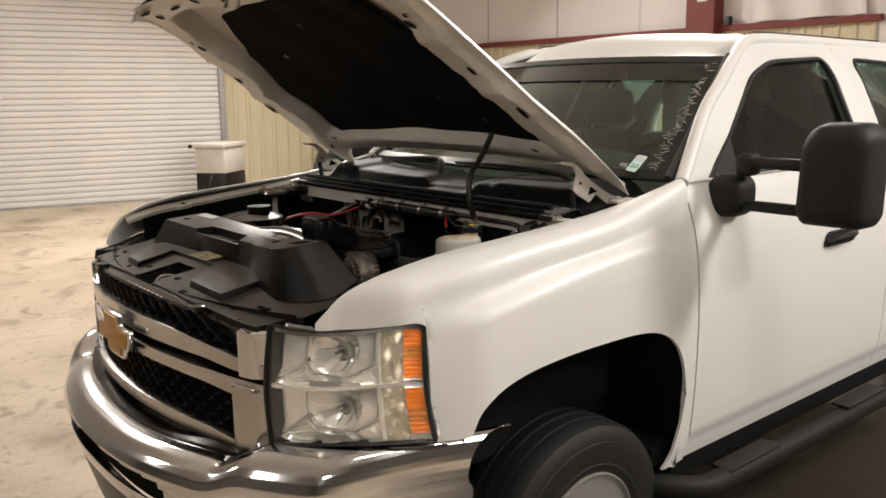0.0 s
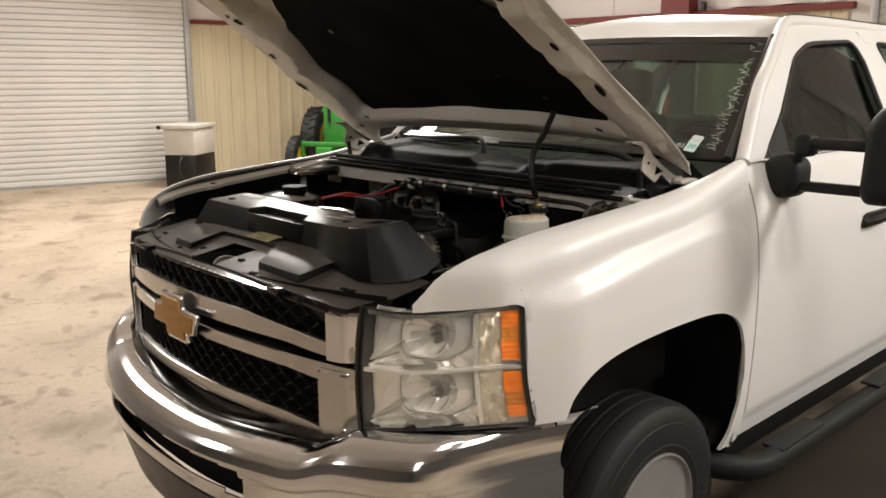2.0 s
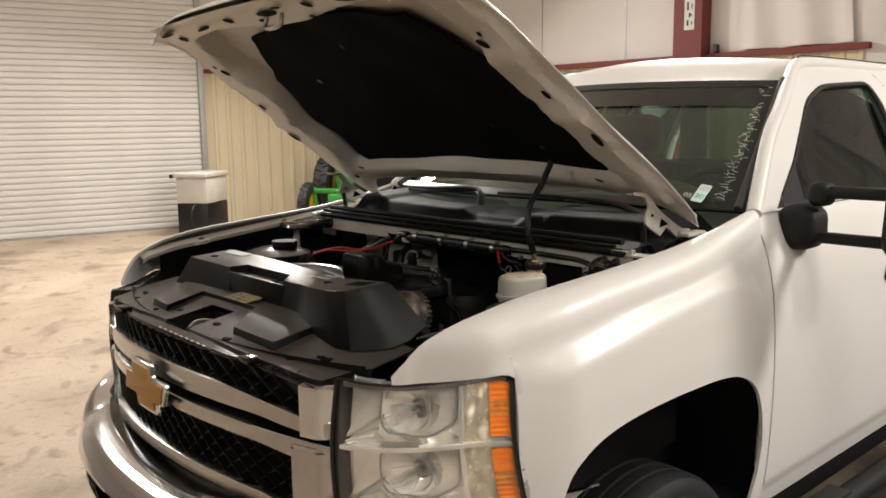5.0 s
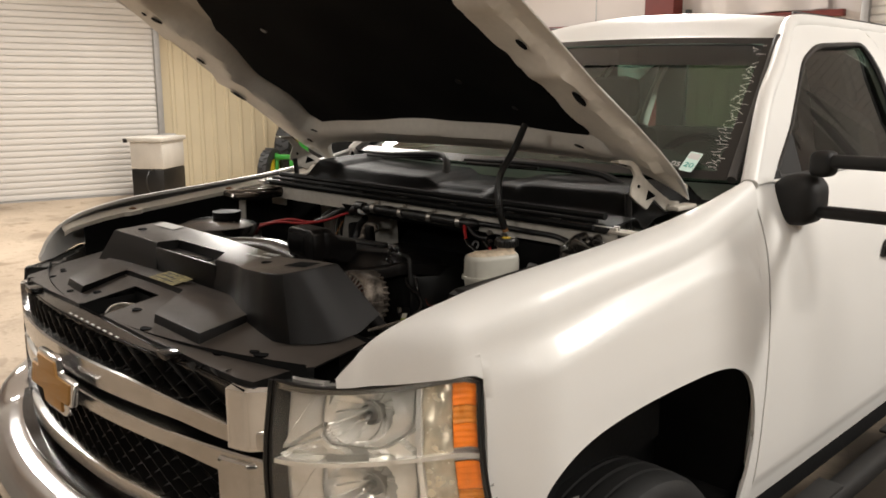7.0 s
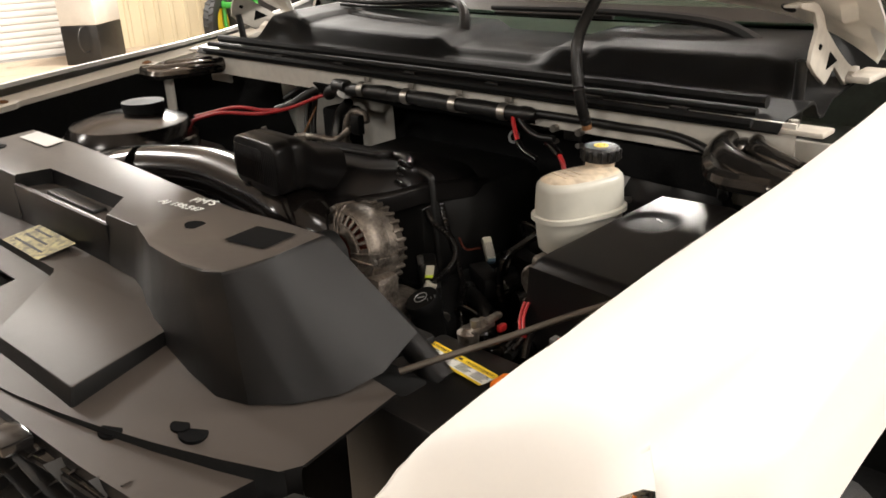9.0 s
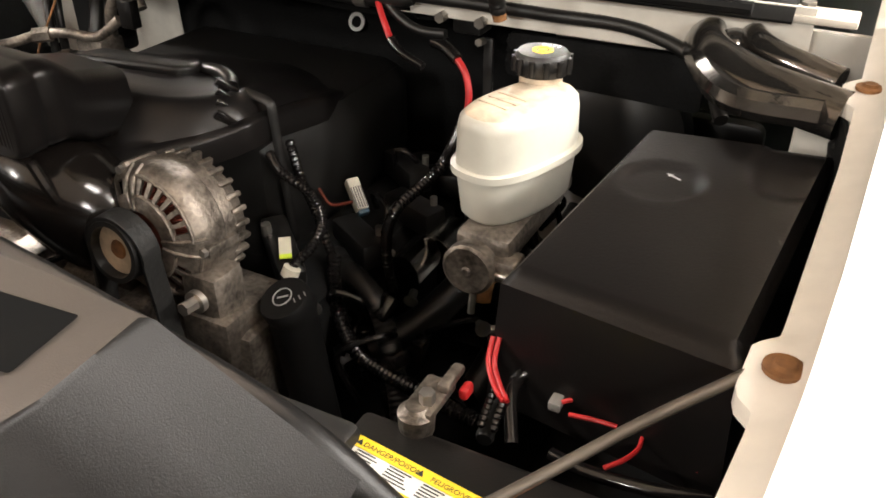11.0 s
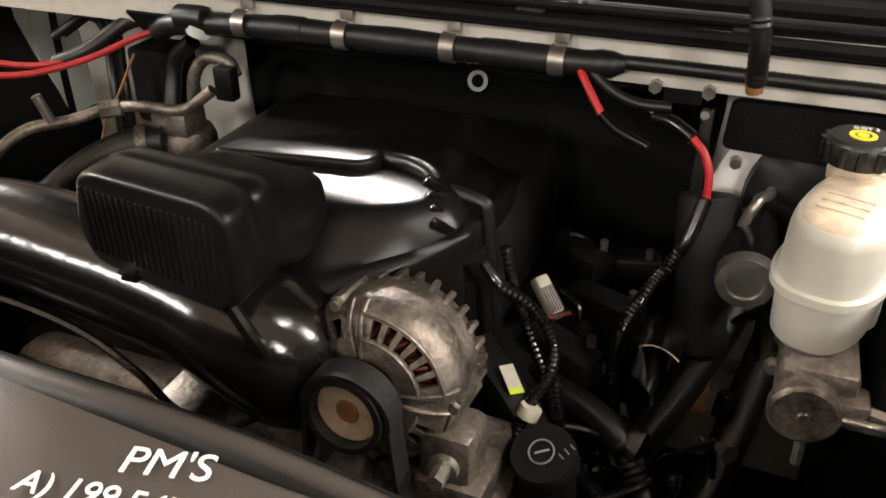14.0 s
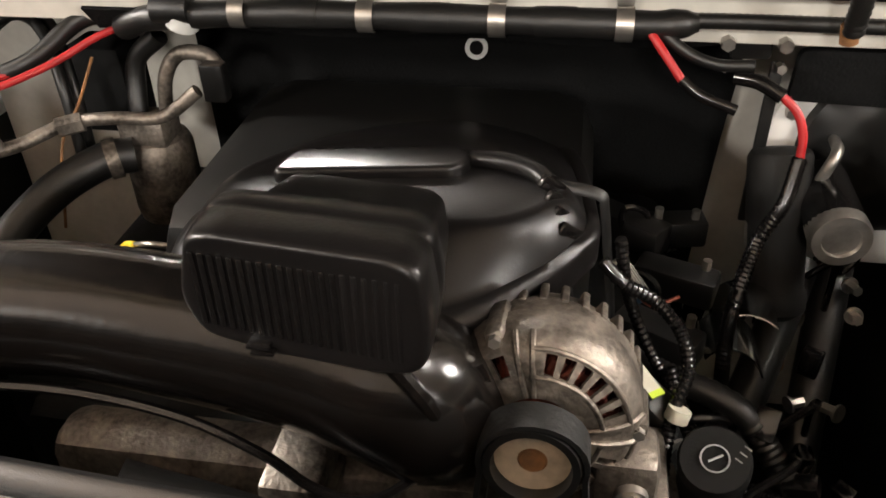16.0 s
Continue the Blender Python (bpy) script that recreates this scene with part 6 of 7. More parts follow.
# ignition coils and connectors along the near bank
WHT = mat("white_connector", (0.55, 0.52, 0.42), 0.5, vary=0.2)
BLUE = mat("blue_plastic", (0.03, 0.08, 0.12), 0.5)
LIME = mat("lime_print", (0.55, 0.70, 0.05), 0.5)
coil = part("ignition_coil", box(B(), (-0.05, -0.016, -0.02), (0.05, 0.016, 0.012), 0.005, m=Matrix.Translation((0.300, 0.690, 1.095)) @ Matrix.Rotation(radians(-40), 4, "Z") @ Matrix.Rotation(radians(15), 4, "Y")), BLK, eng, "black coil with a white label")
lm = Matrix.Translation((0.313, 0.679, 1.109)) @ Matrix.Rotation(radians(-52), 4, "Z") @ Matrix.Rotation(radians(15), 4, "Y")
part("label", box(B(), (-0.015, -0.007, 0.0), (0.012, 0.007, 0.0015), m=lm), WHT, coil)
part("label_edge", box(B(), (0.012, -0.007, 0.0), (0.018, 0.007, 0.0015), m=lm), LIME, coil)
part("stud", cyl(B(), (0.277, 0.694, 1.108), (0.277, 0.692, 1.124), 0.006, n=8), STEEL, coil)
for cx, cy, cz, rz in ((0.335, 0.80, 1.06, -30), (0.36, 0.90, 1.06, -20), (0.31, 0.97, 1.08, -35), (0.36, 1.02, 1.05, 10)):
    c2 = part("ignition_coil", box(B(), (-0.045, -0.018, -0.02), (0.045, 0.018, 0.016), 0.005, m=Matrix.Translation((cx, cy, cz)) @ Matrix.Rotation(radians(rz), 4, "Z")), BLK, eng, "black ignition coil")
    part("stud", cyl(B(), (cx + 0.03, cy, cz + 0.012), (cx + 0.03, cy, cz + 0.028), 0.005, n=8), STEEL, c2)
CNM = Matrix.Translation((0.303, 0.847, 1.094)) @ Vector((-0.62, 0.42, 0.66)).to_track_quat("Y", "Z").to_matrix().to_4x4()
cn = part("connector", box(B(), (-0.009, -0.022, -0.008), (0.009, 0.024, 0.008), 0.003, m=CNM), WHT, eng, "cream multi-pin connector")
part("connector_tab", box(B(), (-0.0075, -0.028, -0.006), (0.0075, -0.022, 0.006), 0.001, m=CNM), BLUE, cn)
for k in range(5):
    part("slot", box(B(), (-0.0078 + 0.0034 * k, -0.020, 0.0078), (-0.0062 + 0.0034 * k, 0.010, 0.0092), m=CNM), SEATF, cn)


# ---- wiring looms and hoses ----
def hose(name, pts, r, mt, label="", ribs=0.0, parent=truck, n=10, pitch=0.006):
    return part(name, tube(B(), pts, r, n, 7, ribs, pitch), mt, parent, label)


main = hose("wiring_loom", [(-0.265, 0.955, 1.305), (-0.22, 0.94, 1.322), (-0.115, 0.934, 1.332), (0.02, 0.932, 1.335), (0.153, 0.932, 1.335), (0.29, 0.932, 1.335), (0.325, 0.934, 1.336), (0.345, 0.937, 1.337)], lambda u: 0.0145 - 0.006 * smoothstep((u - 0.90) / 0.1) + 0.0007 * math.sin(u * 40), BLK, "taped black wiring loom under metal clips")
for x in (-0.19, -0.05, 0.085, 0.21):
    hose("tape", [(x - 0.02, 0.933, 1.334), (x, 0.932, 1.335), (x + 0.02, 0.932, 1.335)], 0.0156, BLK, parent=main)
for x in (-0.115, 0.02, 0.153, 0.276):
    cl = part("loom_clip", grid(B(), lambda k, w: Vector((x + w, 0.932 - 0.0168 * math.cos(k), 1.335 + 0.0168 * math.sin(k))), lin(-1.4, 1.7, 12), (-0.0085, 0.0085), 0.0015), STEEL, main, "bent steel clip")
    part("tab", prism(B(), rounded([(-0.0085, 0), (0.0085, 0), (0.0085, 0.020), (0, 0.027), (-0.0085, 0.020)], 0.004), 0.002, Matrix.Translation((x, 0.943, 1.349)) @ Matrix.Rotation(radians(86), 4, "X"), 0.0005), STEEL, main)
    part("screw", cyl(B(), (x, 0.948, 1.366), (x, 0.936, 1.366), 0.0045, n=8), STEEL, main)
hose("wiring_loom", [(0.325, 0.94, 1.338), (0.40, 0.942, 1.338), (0.52, 0.945, 1.336), (0.62, 0.95, 1.332), (0.70, 0.93, 1.31), (0.74, 0.86, 1.28)], 0.0075, BLK, "corrugated black loom", 0.0005)
hose("red_cable", [(0.30, 0.925, 1.332), (0.313, 0.912, 1.318), (0.333, 0.897, 1.295)], 0.0043, REDW, "red battery cable")
hose("black_cable", [(0.333, 0.897, 1.295), (0.352, 0.89, 1.283), (0.385, 0.885, 1.272)], 0.0056, BLKGLOSS)
hose("black_cable", [(0.305, 0.93, 1.335), (0.335, 0.92, 1.315), (0.365, 0.915, 1.305), (0.40, 0.915, 1.305)], 0.006, BLK)
hose("red_cable", [(0.31, 0.93, 1.342), (0.325, 0.928, 1.34)], 0.006, REDW)
hose("black_sleeve", [(0.385, 0.915, 1.293), (0.405, 0.905, 1.293), (0.427, 0.894, 1.284)], 0.0075, BLKGLOSS, "glossy black cable sleeve")
hose("red_cable", [(0.427, 0.894, 1.284), (0.441, 0.886, 1.272), (0.449, 0.880, 1.252), (0.450, 0.875, 1.231)], 0.0042, REDW, "red battery cable")
hose("wiring_loom", [(0.450, 0.875, 1.231), (0.440, 0.855, 1.19), (0.422, 0.845, 1.155), (0.398, 0.785, 1.125), (0.394, 0.768, 1.08), (0.40, 0.77, 1.02)], 0.0068, BLKGLOSS, "corrugated black cable sleeve", 0.0011, pitch=0.005)
# relay and its studs on the bulkhead
rl = part("relay", box(B(), (0.385, 0.962, 1.292), (0.425, 1.0, 1.335), 0.004), BLK, truck, "black relay with zinc studs")
for x in (0.378, 0.432):
    cyl(bm := B(), (x, 0.962, 1.315), (x, 0.94, 1.315), 0.007, n=6)
    cyl(bm, (x, 0.955, 1.29), (x, 0.94, 1.292), 0.005, n=6)
    part("stud", bm, STEEL, rl)
part("strap", box(B(), (0.427, 0.966, 1.10), (0.44, 0.972, 1.29), 0.002), BLK, rl)
hose("orange_sleeve", [(0.475, 0.905, 1.335), (0.472, 0.902, 1.352)], 0.0085, RUST)
hose("wiring_loom", [(0.268, 0.725, 1.20), (0.287, 0.718, 1.183), (0.318, 0.728, 1.158), (0.342, 0.715, 1.135), (0.348, 0.685, 1.118), (0.336, 0.656, 1.098), (0.330, 0.62, 1.06), (0.335, 0.58, 1.0)], 0.0054, BLKGLOSS, "glossy corrugated loom", 0.0012, pitch=0.0045)
hose("loom_tie", [(0.338, 0.650, 1.094), (0.341, 0.654, 1.104)], 0.0105, WHT)
hose("wiring_loom", [(0.315, 0.775, 1.045), (0.350, 0.742, 1.055), (0.380, 0.728, 1.055), (0.412, 0.712, 1.045), (0.440, 0.69, 1.015), (0.468, 0.66, 0.98), (0.50, 0.62, 0.93)], 0.0125, BLK, "corrugated black hose", 0.0013)
hose("wiring_loom", [(0.34, 0.735, 1.075), (0.352, 0.715, 1.045), (0.375, 0.69, 1.015), (0.42, 0.665, 0.995), (0.50, 0.65, 0.99), (0.58, 0.64, 0.985)], 0.0085, BLKGLOSS, "glossy corrugated loom", 0.0013, pitch=0.005)
hose("wiring_loom", [(0.283, 0.745, 1.21), (0.291, 0.748, 1.165), (0.305, 0.752, 1.12), (0.325, 0.745, 1.08), (0.345, 0.735, 1.05)], 0.0050, BLKGLOSS, "glossy corrugated loom", 0.0012, pitch=0.0045)
hose("coolant_hose", [(0.50, 0.95, 1.06), (0.46, 0.86, 1.0), (0.42, 0.78, 0.96), (0.36, 0.70, 0.94)], 0.022, BLK, "black hose")
hose("pipe", [(0.62, 0.45, 1.04), (0.50, 0.44, 1.03), (0.36, 0.43, 1.00), (0.30, 0.42, 0.98)], 0.018, BLK, "ribbed black conduit", 0.002)
hose("thin_wire", [(0.30, 0.77, 1.14), (0.32, 0.765, 1.125), (0.345, 0.775, 1.13)], 0.0022, COPPER)
hose("radiator_hose", [(-0.05, 0.45, 1.17), (0.05, 0.465, 1.12), (0.10, 0.48, 1.05), (0.05, 0.50, 0.98)], 0.028, BLK, "black radiator hose")

# curved heat shields and small fittings deep in the bay
for c, a0, rr in ((Vector((0.408, 0.801, 1.03)), 20, 0.032), (Vector((0.436, 0.848, 1.035)), 60, 0.038)):
    part("heat_shield", grid(B(), lambda u, v: c + Vector((rr * math.cos(radians(a0) + 2.2 * u), 0.03 * v + rr * 0.5 * math.sin(2.2 * u), rr * math.sin(radians(a0) + 2.2 * u))), lin(0, 1, 10), lin(-1, 1, 3), 0.002), CHROME2, eng, "bent bright heat shield")
random.seed(21)
for k in range(46):
    x, y = random.uniform(0.30, 0.56), random.uniform(0.66, 1.05)
    z = random.uniform(0.93, 1.05)
    d = Vector((random.uniform(-1, 1), random.uniform(-1, 1), random.uniform(-0.2, 1))).normalized()
    p = Vector((x, y, z))
    if k % 3 == 0:
        f = part("fitting", cyl(B(), p, p + d * 0.018, 0.006, n=6), STEEL, eng)
        part("washer", cyl(B(), p - d * 0.001, p + d * 0.002, 0.010, n=12), STEEL, f)
    elif k % 3 == 1:
        part("plug", box(B(), (-0.011, -0.016, -0.008), (0.011, 0.016, 0.008), 0.003, m=Matrix.Translation(p) @ d.to_track_quat("Z", "Y").to_matrix().to_4x4()), BLKGLOSS, eng)
    else:
        q = p + d * 0.07
        part("thin_hose", tube(B(), [p, (p + q) / 2 + Vector((0.02, 0, 0.02)), q, q + Vector((0.01, 0.02, -0.08))], 0.004, 8), BLKGLOSS, eng)

# brake booster side: pump canister, brackets
part("upper_pad", prism(B(), rounded([(0.452, 1.244), (0.70, 1.235), (0.70, 1.302), (0.455, 1.300)], 0.01, 3), 0.01, Matrix.Translation((0, 0.985, 0)) @ Matrix(((1, 0, 0, 0), (0, 0, -1, 0), (0, 1, 0, 0), (0, 0, 0, 1))), 0.003), PAD, truck, "black pad on the bulkhead")
bp = part("booster_plate", prism(B(), rounded([(0.455, 1.02), (0.66, 1.02), (0.66, 1.232), (0.462, 1.236), (0.440, 1.16)], 0.018, 4), 0.012, Matrix.Translation((0, 1.03, 0)) @ Matrix(((1, 0, 0, 0), (0, 0, -1, 0), (0, 1, 0, 0), (0, 0, 0, 1))), 0.003), DOORWHITE, truck, "white painted bulkhead plate")
for x, z in ((0.470, 1.215), (0.475, 1.09), (0.64, 1.215)):
    part("bolt", cyl(B(), (x, 1.019, z), (x, 1.006, z), 0.007, n=6), STEEL, bp)
part("booster_shell", lathe(B(), [(0.0, 0.02), (0.04, 0.02), (0.075, 0.012), (0.10, -0.005), (0.105, -0.03)], Matrix.Translation((0.585, 1.0, 1.175)) @ Matrix.Rotation(radians(90), 4, "X"), 36), BLK, truck, "black brake booster drum")
# black slab stands in for the darkness of an opening in the bulkhead
part("bulkhead_opening", prism(B(), rounded([(0.535, 1.02), (0.76, 1.02), (0.76, 1.15), (0.545, 1.15)], 0.02, 4), 0.02, Matrix.Translation((0, 1.20, 0)) @ Matrix(((1, 0, 0, 0), (0, 0, -1, 0), (0, 1, 0, 0), (0, 0, 0, 1))), 0.004), BLK, truck, "black slab in place of a dark opening in the bulkhead")
cn2 = part("actuator", cyl(B(), (0.50, 0.96, 1.16), (0.502, 0.862, 1.153), 0.029, n=26), BLKGLOSS, truck, "black canister with a steel end")
part("end_ring", lathe(B(), [(0.0, 0.002), (0.018, 0.002), (0.019, 0.006), (0.028, 0.006), (0.030, 0.0), (0.029, -0.03)], Matrix.Translation((0.502, 0.860, 1.153)) @ Matrix.Rotation(radians(90), 4, "X"), 28), STEEL, cn2)
mo = part("motor", lathe(B(), [(0.0, 0.004), (0.030, 0.0), (0.033, -0.006), (0.033, -0.075), (0.030, -0.080), (0.030, -0.150), (0.033, -0.156), (0.033, -0.175), (0.022, -0.185), (0.0, -0.186)], Matrix.Translation((0.451, 0.950, 1.200)) @ Vector((-0.10, 0.30, 0.95)).to_track_quat("Z", "Y").to_matrix().to_4x4(), 26), MATTE, truck, "black pump motor")
part("motor_neck", cyl(B(), (0.470, 0.895, 1.025), (0.474, 0.885, 0.96), 0.018, n=16), RUST, mo)
part("steering_shaft", cyl(B(), (0.56, 1.02, 1.05), (0.50, 0.78, 0.86), 0.022, n=16), BLK, truck, "black steering shaft")
hose("brake_pipe", [(0.53, 1.15, 1.20), (0.515, 1.0, 1.195), (0.50, 0.93, 1.21), (0.49, 0.925, 1.16), (0.53, 0.90, 1.12)], 0.006, STEEL, "bare steel pipe")
hose("brake_pipe", [(0.585, 0.66, 1.165), (0.62, 0.66, 1.165), (0.64, 0.70, 1.13), (0.62, 0.80, 1.05)], 0.0035, STEEL)
# brake fluid reservoir on the master cylinder
RM = Matrix.Translation((0.566, 0.752, 0)) @ Matrix.Rotation(radians(-18), 4, "Z")


def rring(bm, z, hx, hy, n=36):
    out = []
    for k in range(n):
        a = 2 * math.pi * k / n
        c, sn = math.cos(a), math.sin(a)
        out.append(bm.verts.new(RM @ Vector((hx * math.copysign(abs(c) ** 0.75, c), hy * math.copysign(abs(sn) ** 0.75, sn), z + 0.05 * hy * sn * 0))))
    return out


def stack(rows):
    bm = B()
    R = [rring(bm, *r) for r in rows]
    for a, b in zip(R, R[1:]):
        for k in range(len(a)):
            bm.faces.new((a[k], a[(k + 1) % len(a)], b[(k + 1) % len(a)], b[k]))
    bm.faces.new(R[0])
    bm.faces.new(R[-1])
    return bm


rv = part("brake_reservoir", stack([(1.196, 0.030, 0.060), (1.204, 0.036, 0.067), (1.249, 0.039, 0.073), (1.250, 0.0445, 0.0785), (1.257, 0.0445, 0.0785), (1.258, 0.0395, 0.0735), (1.296, 0.0385, 0.072), (1.304, 0.037, 0.0705), (1.3085, 0.033, 0.0665)]), RESIN, truck, "milky plastic brake fluid reservoir, half full", angle=50)
part("reservoir_top", stack([(1.307, 0.0335, 0.067), (1.3105, 0.031, 0.064), (1.3135, 0.026, 0.056), (1.3145, 0.013, 0.036)]), RESTOP, rv, "yellowed dusty top")
for k in range(3):
    part("moulded_bar", box(B(), (-0.02, -0.04 + 0.014 * k, 1.3125), (0.016, -0.034 + 0.014 * k, 1.3155), 0.001, m=RM), RESTOP, rv)
part("neck", cyl(B(), (0.566, 0.803, 1.305), (0.565, 0.806, 1.322), 0.022, n=24), RESTOP, rv)
part("cap", lathe(B(), [(0.0265, 0.0), (0.028, 0.004), (0.028, 0.018), (0.025, 0.022), (0.0, 0.022)], Matrix.Translation((0.565, 0.807, 1.320)), 24), BLK, rv, "black cap with a yellow symbol")
for k in range(12):
    a = 2 * math.pi * k / 12
    part("cap_grip", cyl(B(), (0.565 + 0.028 * math.cos(a), 0.807 + 0.028 * math.sin(a), 1.322), (0.565 + 0.028 * math.cos(a), 0.807 + 0.028 * math.sin(a), 1.338), 0.0035, n=8), BLK, rv)
part("symbol", lathe(B(), [(0.007, 0), (0.007, 0.001), (0.011, 0.001), (0.011, 0)], Matrix.Translation((0.565, 0.807, 1.3418)), 24), YELLOW, rv)
part("symbol", lathe(B(), [(0.0, 0.001), (0.0045, 0.001), (0.0045, 0)], Matrix.Translation((0.565, 0.807, 1.3418)), 16), YELLOW, rv)
lettering("DOT 3", Matrix.Translation((0.568, 0.821, 1.3424)), 0.007, PAPER, rv)
bm = cyl(B(), (0.558, 0.652, 1.166), (0.566, 0.86, 1.178), 0.025, n=26)
box(bm, (0.535, 0.67, 1.168), (0.595, 0.83, 1.198), 0.008)
box(bm, (0.575, 0.66, 1.155), (0.605, 0.69, 1.180), 0.005)
lathe(bm, [(0.0, 0.004), (0.004, 0.004), (0.005, 0.001), (0.024, 0.001), (0.0275, -0.002), (0.0275, -0.012)], Matrix.Translation((0.558, 0.652, 1.166)) @ Matrix.Rotation(radians(90), 4, "X"), 30)
mcy = part("master_cylinder", bm, ALU, truck, "cast aluminium brake master cylinder")
part("port", cyl(B(), (0.604, 0.672, 1.168), (0.622, 0.668, 1.167), 0.0065, n=6), STEEL, mcy)
part("port", cyl(B(), (0.562, 0.66, 1.14), (0.562, 0.655, 1.115), 0.004, n=8), STEEL, mcy)

# fuse box
FB = [(0.650, 0.518), (0.687, 0.779), (0.852, 0.800), (0.828, 0.476)]


def fuse_pt(u, v, dz=0.0, grow=0.0):
    a, b, c, d = [Vector((*p, 0)) for p in FB]
    p = (a * (1 - v) + b * v) * (1 - u) + (d * (1 - v) + c * v) * u
    z = 1.272 + 0.026 * v + 0.014 * u * (1 - v)
    return Vector((p.x + (u - 0.5) * grow, p.y + (v - 0.5) * grow, z + dz))


def fuse_top(u, v):
    e = min(u, 1 - u, v, 1 - v)
    pool = smoothstep((0.16 - math.hypot((u - 0.30) * 0.7, (v - 0.63) * 1.3)) / 0.04) + smoothstep((0.22 - math.hypot((u - 0.85) * 0.9, (v - 0.85))) / 0.05)
    return fuse_pt(u, v, -0.010 * (1 - smoothstep(e / 0.05)) - 0.003 * pool)


bm = grid(B(), fuse_top, lin(0, 1, 44), lin(0, 1, 44))
peri = [(0, v) for v in lin(0, 1, 10)] + [(u, 1) for u in lin(0.1, 1, 9)] + [(1, v) for v in lin(0.9, 0, 9)] + [(u, 0) for u in lin(0.9, 0, 9)]
grid(bm, lambda k, d: fuse_pt(*peri[int(k)], -0.010 - 0.11 * d, 0.012 * d), range(len(peri)), (0, 0.3, 1))
fb = part("fuse_box", bm, SATIN, truck, "black plastic fuse box cover")
part("arrow_print", prism(B(), [(-0.008, -0.001), (0.002, -0.001), (0.002, -0.003), (0.007, 0.0), (0.002, 0.003), (0.002, 0.001), (-0.008, 0.001)], 0.0004, Matrix.Translation(fuse_pt(0.34, 0.66, 0.001)) @ Matrix.Rotation(radians(150), 4, "Z")), GALV, fb)
part("knob", lathe(B(), [(0.006, -0.03), (0.006, 0.0), (0.013, 0.002), (0.014, 0.010), (0.009, 0.016), (0.0, 0.017)], Matrix.Translation((0.855, 0.815, 1.285)), 18), BLK, fb)
# battery with its warning label
bt = part("battery", box(B(), (0.585, 0.255, 0.98), (0.79, 0.425, 1.187), 0.006), BLK, truck, "black battery with a yellow warning label")
LM = Matrix.Translation((0.653, 0.3765, 1.1885)) @ Matrix.Rotation(radians(-7), 4, "Z")
part("warning_label", prism(B(), rounded([(-0.057, -0.014), (0.057, -0.014), (0.057, 0.0135), (-0.057, 0.0135)], 0.003), 0.0008, LM), PAPER, bt, "yellow and white warning label")
part("warning_strip", prism(B(), rounded([(-0.057, 0.0035), (0.057, 0.0035), (0.057, 0.0135), (-0.057, 0.0135)], 0.003), 0.0006, LM @ Matrix.Translation((0, 0, 0.0009))), YELLOW, bt)
part("warning_strip", prism(B(), rounded([(-0.057, -0.0165), (0.057, -0.0165), (0.057, -0.013), (-0.057, -0.013)], 0.001), 0.0006, LM @ Matrix.Translation((0, 0, 0.0009))), YELLOW, bt)
lettering("DANGER/POISON", LM @ Matrix.Translation((-0.024, 0.0058, 0.0017)), 0.0062, INK, bt, depth=0.0001)
lettering("PELIGRO/VENENO", LM @ Matrix.Translation((0.032, 0.0058, 0.0017)), 0.0058, INK, bt, depth=0.0001)
for tx in (-0.052, -0.0005):
    part("warning_triangle", prism(B(), [(-0.003, 0), (0.003, 0), (0, 0.005)], 0.0003, LM @ Matrix.Translation((tx, 0.0058, 0.0016))), INK, bt)
random.seed(3)
for k in range(5):
    for x in (-0.05, -0.022, 0.006, 0.033):
        w = random.uniform(0.014, 0.022)
        part("print_bar", box(B(), (x, 0.0012 - 0.0027 * k, 0.0009), (x + w, 0.0022 - 0.0027 * k, 0.0012), m=LM), INK, bt)
part("red_cover", box(B(), (0.735, 0.335, 1.187), (0.775, 0.365, 1.215), 0.006), AMBER, bt, "orange terminal cover")
bm = lathe(B(), [(0.010, -0.01), (0.013, 0.0), (0.014, 0.016), (0.008, 0.022), (0.0, 0.022)], Matrix.Translation((0.628, 0.425, 1.185)), 18)
box(bm, (0.618, 0.42, 1.198), (0.642, 0.462, 1.206), 0.003)
tm = part("battery_terminal", bm, ALU, bt, "grey lead battery clamp")
part("terminal_bolt", cyl(B(), (0.633, 0.432, 1.204), (0.633, 0.432, 1.216), 0.006, n=6), STEEL, tm)
part("terminal_strap", box(B(), (0.633, 0.445, 1.205), (0.643, 0.475, 1.213), 0.003), ALU, tm)
part("red_boot", box(B(), (0.644, 0.458, 1.192), (0.652, 0.472, 1.202), 0.003), REDW, tm)
hose("red_wire", [(0.648, 0.512, 1.215), (0.650, 0.500, 1.20), (0.662, 0.484, 1.193), (0.674, 0.474, 1.19)], 0.0021, REDW, "red wire")
hose("red_wire", [(0.653, 0.513, 1.215), (0.655, 0.500, 1.20), (0.667, 0.485, 1.193), (0.677, 0.475, 1.19)], 0.0021, REDW)
for pts in ([(0.714, 0.512, 1.19), (0.725, 0.502, 1.192), (0.742, 0.504, 1.19), (0.764, 0.503, 1.19), (0.797, 0.487, 1.188), (0.818, 0.476, 1.185)], [(0.712, 0.492, 1.19), (0.720, 0.499, 1.191), (0.726, 0.503, 1.192), (0.730, 0.508, 1.19)], [(0.722, 0.483, 1.19), (0.740, 0.485, 1.191), (0.757, 0.487, 1.19)], [(0.776, 0.486, 1.19), (0.776, 0.474, 1.188), (0.770, 0.461, 1.187), (0.760, 0.449, 1.186)]):
    hose("red_wire", pts, 0.0018, REDW, "red wire")
